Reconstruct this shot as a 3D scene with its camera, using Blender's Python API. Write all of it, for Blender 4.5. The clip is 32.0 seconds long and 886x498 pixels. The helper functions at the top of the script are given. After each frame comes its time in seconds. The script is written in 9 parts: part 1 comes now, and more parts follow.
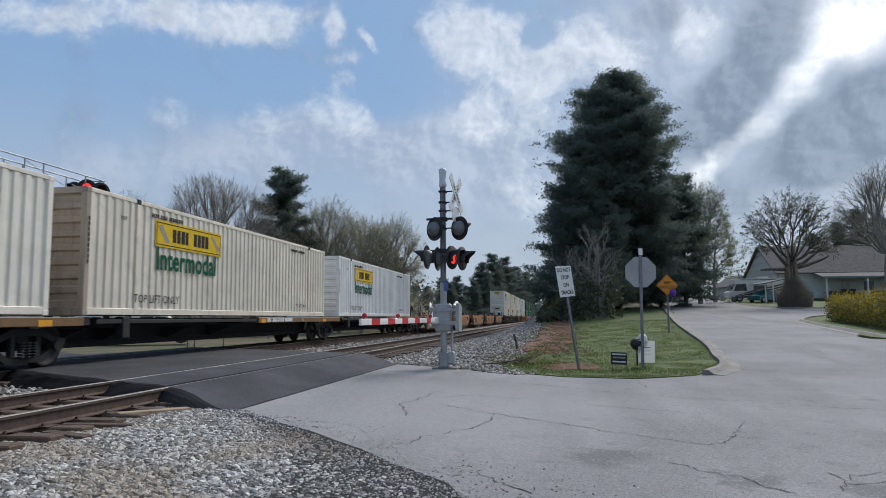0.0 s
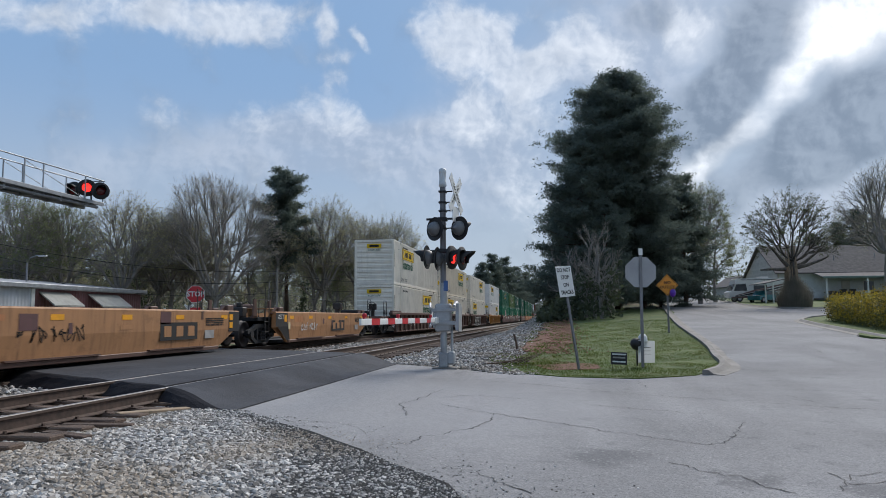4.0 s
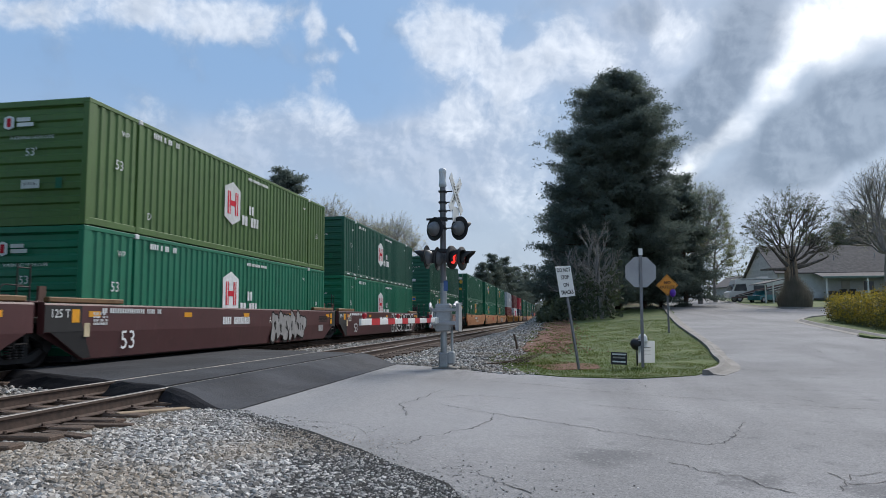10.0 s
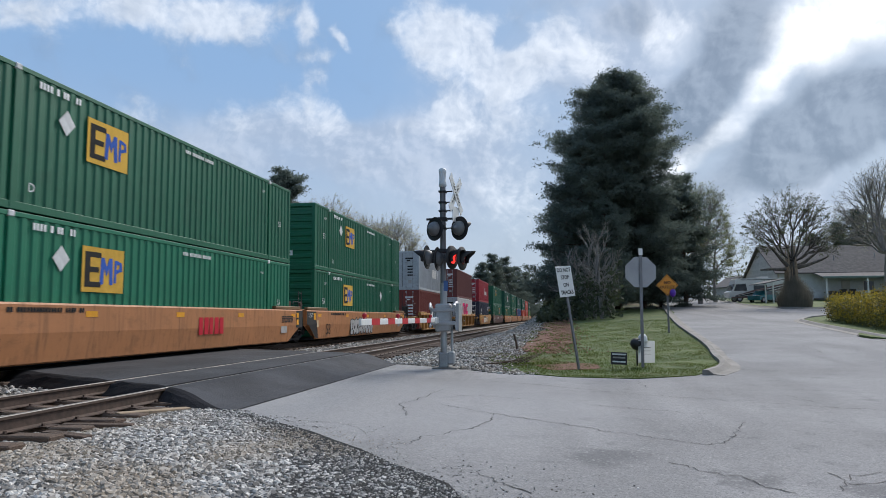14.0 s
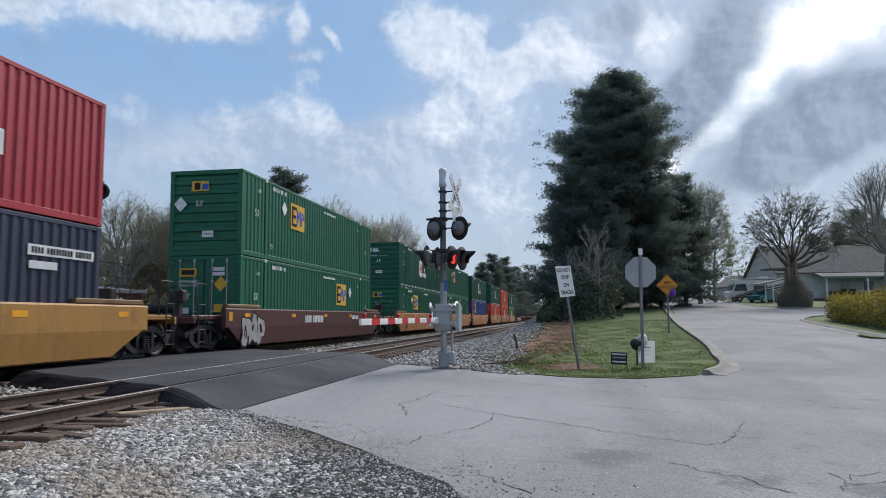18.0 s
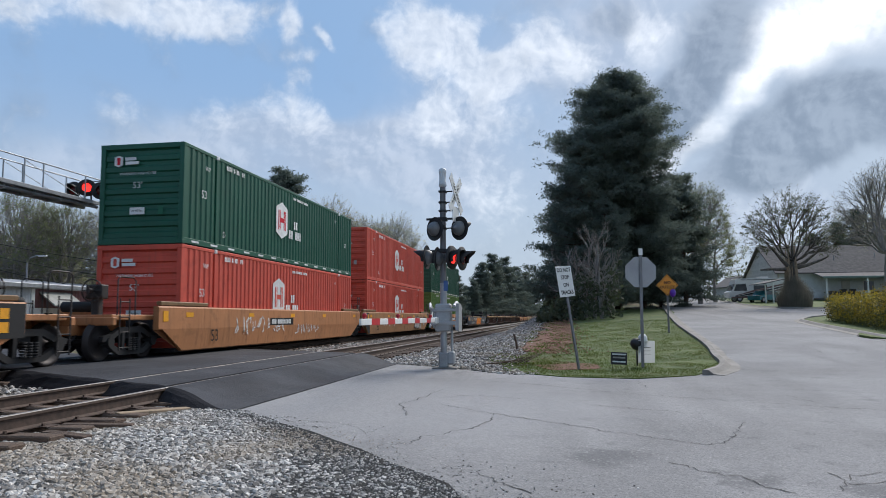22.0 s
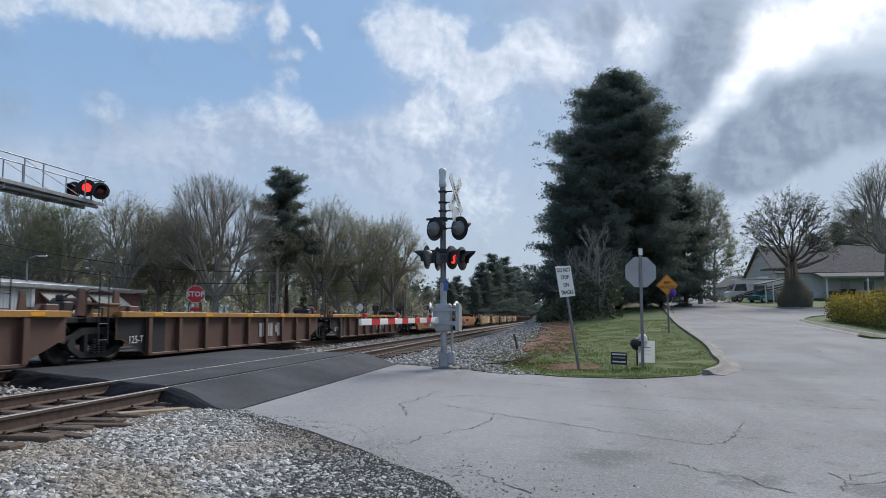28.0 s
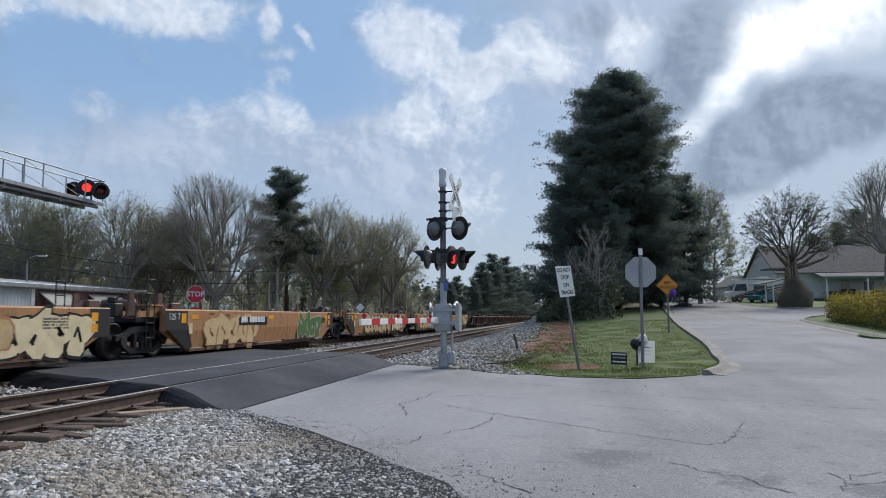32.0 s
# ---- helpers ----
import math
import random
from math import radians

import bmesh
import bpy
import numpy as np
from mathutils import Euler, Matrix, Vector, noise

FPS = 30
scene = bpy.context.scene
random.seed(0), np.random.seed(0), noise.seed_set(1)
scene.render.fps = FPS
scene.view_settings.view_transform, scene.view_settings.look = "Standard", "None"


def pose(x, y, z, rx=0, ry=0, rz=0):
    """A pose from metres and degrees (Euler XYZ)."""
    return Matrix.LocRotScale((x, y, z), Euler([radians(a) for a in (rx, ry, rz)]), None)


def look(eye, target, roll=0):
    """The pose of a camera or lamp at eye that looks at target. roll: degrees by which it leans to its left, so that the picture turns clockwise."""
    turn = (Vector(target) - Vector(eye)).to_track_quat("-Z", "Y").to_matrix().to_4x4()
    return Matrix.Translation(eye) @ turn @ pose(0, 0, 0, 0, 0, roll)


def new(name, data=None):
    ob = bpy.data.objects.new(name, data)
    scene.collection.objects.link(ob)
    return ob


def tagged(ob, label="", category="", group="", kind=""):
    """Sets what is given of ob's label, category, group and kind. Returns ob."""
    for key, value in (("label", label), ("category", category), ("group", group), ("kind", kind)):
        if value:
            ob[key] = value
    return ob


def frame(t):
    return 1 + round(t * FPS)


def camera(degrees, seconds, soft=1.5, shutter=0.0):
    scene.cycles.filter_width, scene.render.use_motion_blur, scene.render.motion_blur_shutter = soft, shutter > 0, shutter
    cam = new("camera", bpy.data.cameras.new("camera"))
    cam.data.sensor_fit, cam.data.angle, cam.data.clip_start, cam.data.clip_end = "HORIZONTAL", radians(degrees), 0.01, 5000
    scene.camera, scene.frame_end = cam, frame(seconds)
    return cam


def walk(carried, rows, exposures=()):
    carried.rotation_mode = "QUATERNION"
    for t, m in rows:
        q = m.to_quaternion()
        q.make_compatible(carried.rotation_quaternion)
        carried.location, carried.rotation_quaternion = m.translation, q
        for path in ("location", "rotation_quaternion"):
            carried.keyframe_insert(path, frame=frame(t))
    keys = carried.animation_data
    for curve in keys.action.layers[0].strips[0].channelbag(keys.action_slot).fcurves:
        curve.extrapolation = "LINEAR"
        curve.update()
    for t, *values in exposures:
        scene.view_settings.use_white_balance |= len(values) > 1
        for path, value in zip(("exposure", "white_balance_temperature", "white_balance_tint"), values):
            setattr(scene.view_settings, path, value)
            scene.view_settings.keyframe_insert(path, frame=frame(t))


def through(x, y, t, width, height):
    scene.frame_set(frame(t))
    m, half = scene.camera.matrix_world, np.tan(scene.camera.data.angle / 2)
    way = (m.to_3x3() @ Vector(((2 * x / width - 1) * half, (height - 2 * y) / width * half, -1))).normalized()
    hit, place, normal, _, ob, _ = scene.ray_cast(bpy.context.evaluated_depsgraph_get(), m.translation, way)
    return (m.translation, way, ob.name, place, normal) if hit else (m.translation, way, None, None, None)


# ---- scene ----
from mathutils.geometry import delaunay_2d_cdt

# ---- the camera: on a stand, beside the crossing; y runs along the tracks, z = 0 is the top of the rails ----
EYE = (11.67, 0.0, 0.971)
cam = camera(64.31, 32.0, soft=0.8, shutter=0.08)
AIM = pose(*EYE, 90 + 5.605, 0, 9.379) @ pose(0, 0, 0, 0, 0, -0.446)
walk(cam, [(0.0, AIM), (32.0, AIM)], exposures=[(0.0, 0.42, 6200, 10), (1.6, 0.46, 6200, 10), (4.0, 0.44, 6200, 10), (6.0, 0.38, 6200, 10), (8.2, 0.40, 6200, 10), (10.5, 0.58, 6200, 10), (22.0, 0.60, 6200, 10), (27.0, 0.54, 6200, 10), (32.0, 0.52, 6200, 10)])

# ---- light: a veiled sun ahead and to the side, a bright spring sky with drifting cloud ----
SUN_AZ, SUN_EL = 24.0, 42.0          # degrees clockwise from +y, and up
world = bpy.data.worlds.new("sky")
scene.world = world
world.use_nodes = True
wt = world.node_tree
sky = wt.nodes.new("ShaderNodeTexSky")
sky.sky_type, sky.sun_disc = "NISHITA", False
sky.sun_elevation, sky.sun_rotation = radians(SUN_EL), radians(SUN_AZ)
sky.air_density, sky.dust_density, sky.ozone_density = 1.0, 1.2, 1.5
wt.links.new(sky.outputs[0], wt.nodes["Background"].inputs[0])
wt.nodes["Background"].inputs[1].default_value = 0.13
sun_lamp = new("sun", bpy.data.lights.new("sun", "SUN"))
sun_lamp.data.energy, sun_lamp.data.angle, sun_lamp.data.color = 4.8, radians(26), (1.0, 0.925, 0.83)
sun_lamp.matrix_world = look((0, 0, 50), (-50 * math.sin(radians(SUN_AZ)), -50 * math.cos(radians(SUN_AZ)), 50 - 50 * math.tan(radians(SUN_EL))))


# ---- materials ----
class Nodes:
    """Short hand for a material's node tree."""

    def __init__(self, name):
        self.mat = bpy.data.materials.new(name)
        self.mat.use_nodes = True
        self.tree = self.mat.node_tree
        self.bsdf = self.tree.nodes["Principled BSDF"]
        self.out = self.tree.nodes["Material Output"]

    def add(self, kind, operation="", data_type="", blend_type="", feature="", interpolation_type="", use_clamp=False):
        n = self.tree.nodes.new("ShaderNode" + kind)
        if operation:
            n.operation = operation
        if data_type:
            n.data_type, n.blend_type = data_type, blend_type
        if feature:
            n.feature = feature
        if interpolation_type:
            n.interpolation_type = interpolation_type
        if use_clamp:
            n.use_clamp = True
        return n

    def put(self, socket, value):
        if hasattr(value, "is_output"):
            self.tree.links.new(value, socket)
        elif isinstance(value, (tuple, list)) and len(value) == 3 and socket.type == "RGBA":
            socket.default_value = (*value, 1)
        else:
            socket.default_value = value

    def math(self, op, a, b=0.0, c=0.0, clamp=False):
        n = self.add("Math", operation=op, use_clamp=clamp)
        for s, v in zip(n.inputs, (a, b, c)):
            self.put(s, v)
        return n.outputs[0]

    def mix(self, fac, a, b, mode="MIX"):
        n = self.add("Mix", data_type="RGBA", blend_type=mode)
        self.put(n.inputs[0], fac), self.put(n.inputs[6], a), self.put(n.inputs[7], b)
        return n.outputs[2]

    def ramp(self, fac, lo, hi):
        n = self.add("MapRange", interpolation_type="SMOOTHSTEP")
        self.put(n.inputs[0], fac)
        n.inputs[1].default_value, n.inputs[2].default_value = lo, hi
        return n.outputs[0]

    def coord(self, which="Object", scale=(1, 1, 1), shift=None):
        c = self.add("TexCoord").outputs[which]
        m = self.add("Mapping")
        m.inputs["Scale"].default_value = scale
        self.put(m.inputs["Vector"], c)
        if shift is not None:
            self.put(m.inputs["Location"], shift)
        return m.outputs[0]

    def place(self, scale=(1, 1, 1)):
        m = self.add("Mapping")
        m.inputs["Scale"].default_value = scale
        self.put(m.inputs["Vector"], self.add("NewGeometry").outputs["Position"])
        return m.outputs[0]

    def noise(self, vec, scale, detail=4.0, rough=0.55):
        n = self.add("TexNoise")
        self.put(n.inputs["Vector"], vec)
        n.inputs["Scale"].default_value, n.inputs["Detail"].default_value, n.inputs["Roughness"].default_value = scale, detail, rough
        return n.outputs[0]

    def cells(self, vec, scale, feature="F1"):
        n = self.add("TexVoronoi", feature=feature)
        self.put(n.inputs["Vector"], vec)
        n.inputs["Scale"].default_value = scale
        return n

    def random(self):
        return self.add("ObjectInfo").outputs["Random"]

    def bump(self, height, strength=0.3, distance=0.01):
        n = self.add("Bump")
        self.put(n.inputs["Height"], height)
        n.inputs["Strength"].default_value, n.inputs["Distance"].default_value = strength, distance
        self.put(self.bsdf.inputs["Normal"], n.outputs[0])

    def done(self, colour=None, rough=0.6, metal=0.0):
        if colour is not None:
            self.put(self.bsdf.inputs["Base Color"], colour)
        self.put(self.bsdf.inputs["Roughness"], rough)
        self.put(self.bsdf.inputs["Metallic"], metal)
        return self.mat


def plain(name, colour, rough=0.6, metal=0.0, scale=6.0, vary=0.25, bump=0.15, grain=60.0):
    """A surface with variation at two scales and a fine relief."""
    n = Nodes(name)
    v = n.coord()
    big, fine = n.noise(v, scale), n.noise(v, grain, 2)
    k = n.math("ADD", n.math("MULTIPLY", big, 0.7), n.math("MULTIPLY", fine, 0.3))
    k = n.math("ADD", k, n.math("MULTIPLY", n.math("SUBTRACT", n.random(), 0.5), 0.25))
    dark = tuple(c * (1 - vary) for c in colour)
    light = tuple(min(1, c * (1 + vary)) for c in colour)
    n.bump(fine, bump, 0.004)
    if name.endswith(("lettering", "film", "spray_paint")):
        n.bsdf.inputs["Specular IOR Level"].default_value = 0.12
        rough = 0.85
    return n.done(n.mix(n.ramp(k, 0.3, 0.7), dark, light), rough, metal)


def glow(name, colour, strength):
    n = Nodes(name)
    n.put(n.bsdf.inputs["Emission Color"], colour)
    n.bsdf.inputs["Emission Strength"].default_value = strength
    return n.done(colour, 0.3)


def paint(name, colour, rough=0.45, dirt=0.35, rust=0.0, dirt_colour=(0.09, 0.075, 0.06)):
    """Weathered sheet-metal paint: rain streaks, grime and, where worn, rust."""
    n = Nodes(name)
    off = n.add("CombineXYZ")
    r = n.math("MULTIPLY", n.random(), 40.0)
    n.put(off.inputs[1], r)
    v = n.coord(shift=off.outputs[0])
    streak = n.noise(n.coord(scale=(5, 5, 0.35), shift=off.outputs[0]), 1.6, 5, 0.65)
    blot = n.noise(v, 0.9, 5, 0.6)
    fine = n.noise(v, 35, 3)
    col = n.mix(n.ramp(blot, 0.3, 0.75), tuple(c * 0.9 for c in colour), tuple(min(1, c * 1.08) for c in colour))
    k = n.math("MULTIPLY", n.ramp(streak, 0.48, 0.8), dirt)
    k = n.math("ADD", k, n.math("MULTIPLY", n.ramp(fine, 0.55, 0.8), dirt * 0.25))
    col = n.mix(k, col, dirt_colour)
    wear = n.noise(n.coord(scale=(1.2, 1.2, 2.2), shift=off.outputs[0]), 1.1, 6, 0.68)
    col = n.mix(n.math("MULTIPLY", n.ramp(wear, 0.52, 0.68), dirt * 0.75), col, tuple(c * 0.45 for c in colour))
    pale = n.noise(n.coord(scale=(2, 2, 0.5), shift=off.outputs[0]), 2.3, 6, 0.7)
    col = n.mix(n.math("MULTIPLY", n.ramp(pale, 0.56, 0.72), dirt * 0.55), col, tuple(min(0.8, c * 1.35 + 0.05) for c in colour))
    if rust:
        spots = n.math("MULTIPLY", n.ramp(n.noise(v, 2.4, 6, 0.7), 0.62, 0.72), rust)
        col = n.mix(spots, col, (0.11, 0.035, 0.015))
    n.bump(fine, 0.08, 0.003)
    return n.done(col, n.math("ADD", rough, n.math("MULTIPLY", k, 0.35)), 0.0)


M = {}
M["white_box"] = paint("white_container_paint", (0.83, 0.785, 0.68), 0.45, 0.2, 0.1)
M["cream_box"] = paint("cream_container_paint", (0.79, 0.725, 0.59), 0.5, 0.3, 0.2)
M["bright_box"] = paint("bright_white_container_paint", (0.85, 0.845, 0.82), 0.4, 0.12)
M["green_box"] = paint("green_container_paint", (0.007, 0.122, 0.060), 0.5, 0.25, 0.05, (0.03, 0.06, 0.045))
M["dark_green_box"] = paint("dark_green_container_paint", (0.005, 0.088, 0.050), 0.5, 0.22, 0.05, (0.03, 0.06, 0.045))
M["mid_green_box"] = paint("mid_green_container_paint", (0.008, 0.172, 0.088), 0.5, 0.22, 0.05, (0.03, 0.06, 0.045))
M["olive_box"] = paint("faded_olive_container_paint", (0.078, 0.155, 0.036), 0.55, 0.28, 0.08)
M["lime_box"] = paint("faded_light_green_container_paint", (0.10, 0.205, 0.04), 0.55, 0.25, 0.05)
M["red_box"] = paint("orange_red_container_paint", (0.60, 0.080, 0.046), 0.55, 0.3, 0.25)
M["crimson_box"] = paint("crimson_container_paint", (0.38, 0.018, 0.035), 0.52, 0.25, 0.1)
M["maroon_box"] = paint("maroon_container_paint", (0.15, 0.032, 0.03), 0.55, 0.3, 0.15)
M["rust_box"] = paint("rust_red_container_paint", (0.19, 0.032, 0.026), 0.55, 0.3, 0.15)
M["navy_box"] = paint("navy_container_paint", (0.020, 0.029, 0.062), 0.55, 0.3, 0.1)
M["blue_box"] = paint("blue_container_paint", (0.026, 0.072, 0.26), 0.5, 0.3, 0.1)
M["grey_box"] = paint("grey_container_paint", (0.42, 0.45, 0.48), 0.5, 0.3, 0.1)
M["brown_car"] = paint("rust_brown_wagon_paint", (0.105, 0.053, 0.037), 0.6, 0.55, 0.5)
M["maroon_car"] = paint("maroon_wagon_paint", (0.085, 0.028, 0.028), 0.5, 0.35, 0.1)
M["faded_maroon_car"] = paint("faded_maroon_wagon_paint", (0.115, 0.052, 0.052), 0.6, 0.5, 0.2)
M["tan_car"] = paint("tan_yellow_wagon_paint", (0.46, 0.195, 0.075), 0.55, 0.6, 0.4, (0.075, 0.042, 0.026))
M["dull_tan_car"] = paint("dull_tan_wagon_paint", (0.40, 0.20, 0.085), 0.6, 0.65, 0.45, (0.075, 0.045, 0.028))
M["yellow_car"] = paint("yellow_wagon_paint", (0.40, 0.20, 0.045), 0.55, 0.45, 0.3)
M["navy_car"] = paint("dark_blue_wagon_paint", (0.028, 0.045, 0.07), 0.45, 0.25)
M["black_car"] = paint("sooty_black_steel", (0.014, 0.014, 0.015), 0.8, 0.3, 0.0, (0.045, 0.04, 0.035))
M["worn_deck"] = paint("worn_yellow_brown_deck_paint", (0.19, 0.105, 0.04), 0.65, 0.6, 0.5)
M["red_post"] = paint("faded_red_post_paint", (0.42, 0.06, 0.06), 0.5, 0.3)
M["cream_paint"] = plain("cream_spray_paint", (0.52, 0.38, 0.21), 0.7, 0, 3, 0.15)
M["pink_grey"] = plain("pinkish_grey_spray_paint", (0.30, 0.22, 0.21), 0.7, 0, 3, 0.2)
M["rusty_cream"] = paint("rust_stained_cream_paint", (0.40, 0.33, 0.26), 0.6, 0.7, 1.0, (0.12, 0.06, 0.035))
M["steel"] = plain("dark_worn_steel", (0.045, 0.04, 0.038), 0.6, 0.4)
M["wheel"] = plain("wheel_steel", (0.035, 0.03, 0.03), 0.55, 0.5)
M["tread"] = plain("polished_wheel_tread", (0.35, 0.35, 0.36), 0.3, 0.9)
M["galv"] = plain("galvanised_steel", (0.34, 0.355, 0.37), 0.45, 0.6, 3.0, 0.2)
M["alu"] = plain("aluminium_paint", (0.40, 0.41, 0.42), 0.5, 0.2, 3.0, 0.2)
M["black"] = plain("matt_black_paint", (0.02, 0.02, 0.022), 0.6)
M["sign_white"] = plain("white_sign_sheeting", (0.75, 0.75, 0.72), 0.45, 0, 5, 0.08)
M["sign_red"] = plain("red_sign_sheeting", (0.52, 0.02, 0.03), 0.4, 0, 5, 0.08)
M["sign_orange"] = plain("amber_sign_sheeting", (0.72, 0.27, 0.02), 0.4, 0, 5, 0.08)
M["sign_back"] = plain("bare_sign_back", (0.36, 0.36, 0.37), 0.5, 0.4, 2, 0.12)
M["white_mark"] = plain("white_lettering", (0.72, 0.73, 0.72), 0.6, 0, 5, 0.15)
M["black_mark"] = plain("black_lettering", (0.03, 0.03, 0.03), 0.6, 0, 5, 0.2)
M["green_mark"] = plain("green_lettering", (0.005, 0.085, 0.05), 0.5, 0, 5, 0.1)
M["yellow_mark"] = plain("yellow_panel_film", (0.74, 0.50, 0.03), 0.5, 0, 5, 0.12)
M["gold_mark"] = plain("gold_panel_film", (0.66, 0.40, 0.07), 0.5, 0, 5, 0.12)
M["red_mark"] = plain("red_panel_film", (0.58, 0.03, 0.05), 0.5, 0, 5, 0.1)
M["pink_mark"] = plain("magenta_panel_film", (0.66, 0.02, 0.16), 0.5, 0, 5, 0.06)
M["blue_mark"] = plain("blue_panel_film", (0.05, 0.12, 0.45), 0.5, 0, 5, 0.1)
M["amber_mark"] = plain("amber_reflector_tape", (0.80, 0.36, 0.02), 0.4, 0, 5, 0.1)
M["tag_pale"] = plain("pale_spray_paint", (0.66, 0.56, 0.36), 0.7, 0, 3, 0.15)
M["tag_grey"] = plain("grey_spray_paint", (0.35, 0.34, 0.33), 0.7, 0, 3, 0.2)
M["teal_tag"] = plain("faded_teal_spray_paint", (0.15, 0.20, 0.18), 0.7, 0, 3, 0.3)
M["tag_orange"] = plain("orange_spray_paint", (0.60, 0.17, 0.03), 0.7, 0, 2, 0.3)


# ---- building blocks ----
class Geo:
    """Collects vertices and faces, to become one mesh."""

    def __init__(self):
        self.v, self.f, self.s = [], [], []

    def add(self, verts, faces, smooth=False):
        b = len(self.v)
        self.v.extend(verts)
        self.f.extend([tuple(b + i for i in fc) for fc in faces])
        self.s.extend([smooth] * len(faces))
        return self

    def box(self, x0, x1, y0, y1, z0, z1, bevel=0.0):
        if bevel <= 0:
            vs = [(x, y, z) for z in (z0, z1) for y in (y0, y1) for x in (x0, x1)]
            return self.add(vs, [(0, 2, 3, 1), (4, 5, 7, 6), (0, 1, 5, 4), (2, 6, 7, 3), (0, 4, 6, 2), (1, 3, 7, 5)])
        b = min(bevel, (x1 - x0) * 0.45, (y1 - y0) * 0.45, (z1 - z0) * 0.45)
        lo, hi = (x0, y0, z0), (x1, y1, z1)
        vs, at = [], {}
        for c in range(8):
            side = [(c >> i) & 1 for i in range(3)]
            for ax in range(3):
                p = []
                for i in range(3):
                    e = hi[i] if side[i] else lo[i]
                    p.append(e if i == ax else (e - b if side[i] else e + b))
                at[(c, ax)] = len(vs)
                vs.append(tuple(p))
        fs = []
        for ax in range(3):
            u, w = (ax + 1) % 3, (ax + 2) % 3
            for s in (0, 1):
                ring = [(s << ax) | (i << u) | (j << w) for i, j in ((0, 0), (1, 0), (1, 1), (0, 1))]
                fc = [at[(c, ax)] for c in ring]
                fs.append(tuple(fc if s else fc[::-1]))
            for i in (0, 1):
                for j in (0, 1):
                    c0 = (i << u) | (j << w)
                    c1 = c0 | (1 << ax)
                    fc = (at[(c0, u)], at[(c1, u)], at[(c1, w)], at[(c0, w)])
                    fs.append(fc if (i ^ j) else fc[::-1])
        for c in range(8):
            fc = tuple(at[(c, ax)] for ax in range(3))
            fs.append(fc if bin(c).count("1") % 2 else fc[::-1])
        return self.add(vs, fs)

    def tube(self, pts, radii, n=8, caps=True, smooth=True):
        pts = [Vector(p) for p in pts]
        if not hasattr(radii, "__len__"):
            radii = [radii] * len(pts)
        vs, fs = [], []
        for i, p in enumerate(pts):
            d = (pts[min(i + 1, len(pts) - 1)] - pts[max(i - 1, 0)]).normalized()
            a = d.cross(Vector((0, 0, 1)) if abs(d.z) < 0.9 else Vector((1, 0, 0))).normalized()
            b = d.cross(a)
            for k in range(n):
                t = 2 * math.pi * k / n
                q = p + (a * math.cos(t) + b * math.sin(t)) * radii[i]
                vs.append((q.x, q.y, q.z))
        for i in range(len(pts) - 1):
            for k in range(n):
                k2 = (k + 1) % n
                fs.append((i * n + k, i * n + k2, (i + 1) * n + k2, (i + 1) * n + k))
        self.add(vs, fs, smooth)
        if caps:
            self.add(vs[:n], [tuple(range(n))[::-1]])
            self.add(vs[-n:], [tuple(range(n))])
        return self

    def prism(self, poly, axis, d0, d1):
        """A flat outline, given in the two axes after `axis` in turn (x: y, z; y: x, z; z: x, y), made thick from d0 to d1."""
        n = len(poly)

        def at(u, w, d):
            return {"x": (d, u, w), "y": (u, d, w), "z": (u, w, d)}[axis]

        vs = [at(u, w, d0) for u, w in poly] + [at(u, w, d1) for u, w in poly]
        fs = [tuple(range(n)), tuple(range(n, 2 * n))]
        fs += [(i, (i + 1) % n, n + (i + 1) % n, n + i) for i in range(n)]
        area = sum(poly[i][0] * poly[(i + 1) % n][1] - poly[(i + 1) % n][0] * poly[i][1] for i in range(n))
        flip = (area > 0) == (axis != "y")
        if not flip:
            fs = [fs[0], fs[1][::-1]] + [tuple(reversed(fc)) for fc in fs[2:]][0:0] + [fc[::-1] for fc in fs[2:]]
        else:
            fs = [fs[0][::-1], fs[1]] + fs[2:]
        return self.add(vs, fs)

    def lathe(self, profile, m=None, n=16, smooth=True):
        """Turns (radius, height) round z, then places it with m."""
        m = m or Matrix()
        vs, fs = [], []
        for r, h in profile:
            for k in range(n):
                t = 2 * math.pi * k / n
                vs.append(tuple(m @ Vector((r * math.cos(t), r * math.sin(t), h))))
        for i in range(len(profile) - 1):
            for k in range(n):
                k2 = (k + 1) % n
                fs.append((i * n + k, i * n + k2, (i + 1) * n + k2, (i + 1) * n + k))
        return self.add(vs, fs, smooth)

    def moved(self, m, start=0):
        self.v[start:] = [tuple(m @ Vector(p)) for p in self.v[start:]]
        return self

    def mesh(self, name):
        me = bpy.data.meshes.new(name)
        me.from_pydata(self.v, [], self.f)
        me.polygons.foreach_set("use_smooth", self.s)
        me.materials.append(None)
        return me


SHARED = {}


def shared(key, make):
    """A mesh built once and used by all alike parts."""
    if key not in SHARED:
        SHARED[key] = make().mesh(key if isinstance(key, str) else str(key[0]))
    return SHARED[key]


def part(name, geo, material, parent=None, label="", m=None):
    """Links a Geo or a mesh as one object under a thing or a part."""
    me = geo.mesh(name) if isinstance(geo, Geo) else geo
    ob = new(name, me)
    ob.material_slots[0].link = "OBJECT"
    ob.material_slots[0].material = M[material] if isinstance(material, str) else material
    ob.parent = parent
    if m is not None:
        ob.matrix_basis = m
    if label:
        tagged(ob, label, kind="stuff" if name == "graffiti" else "")
    return ob


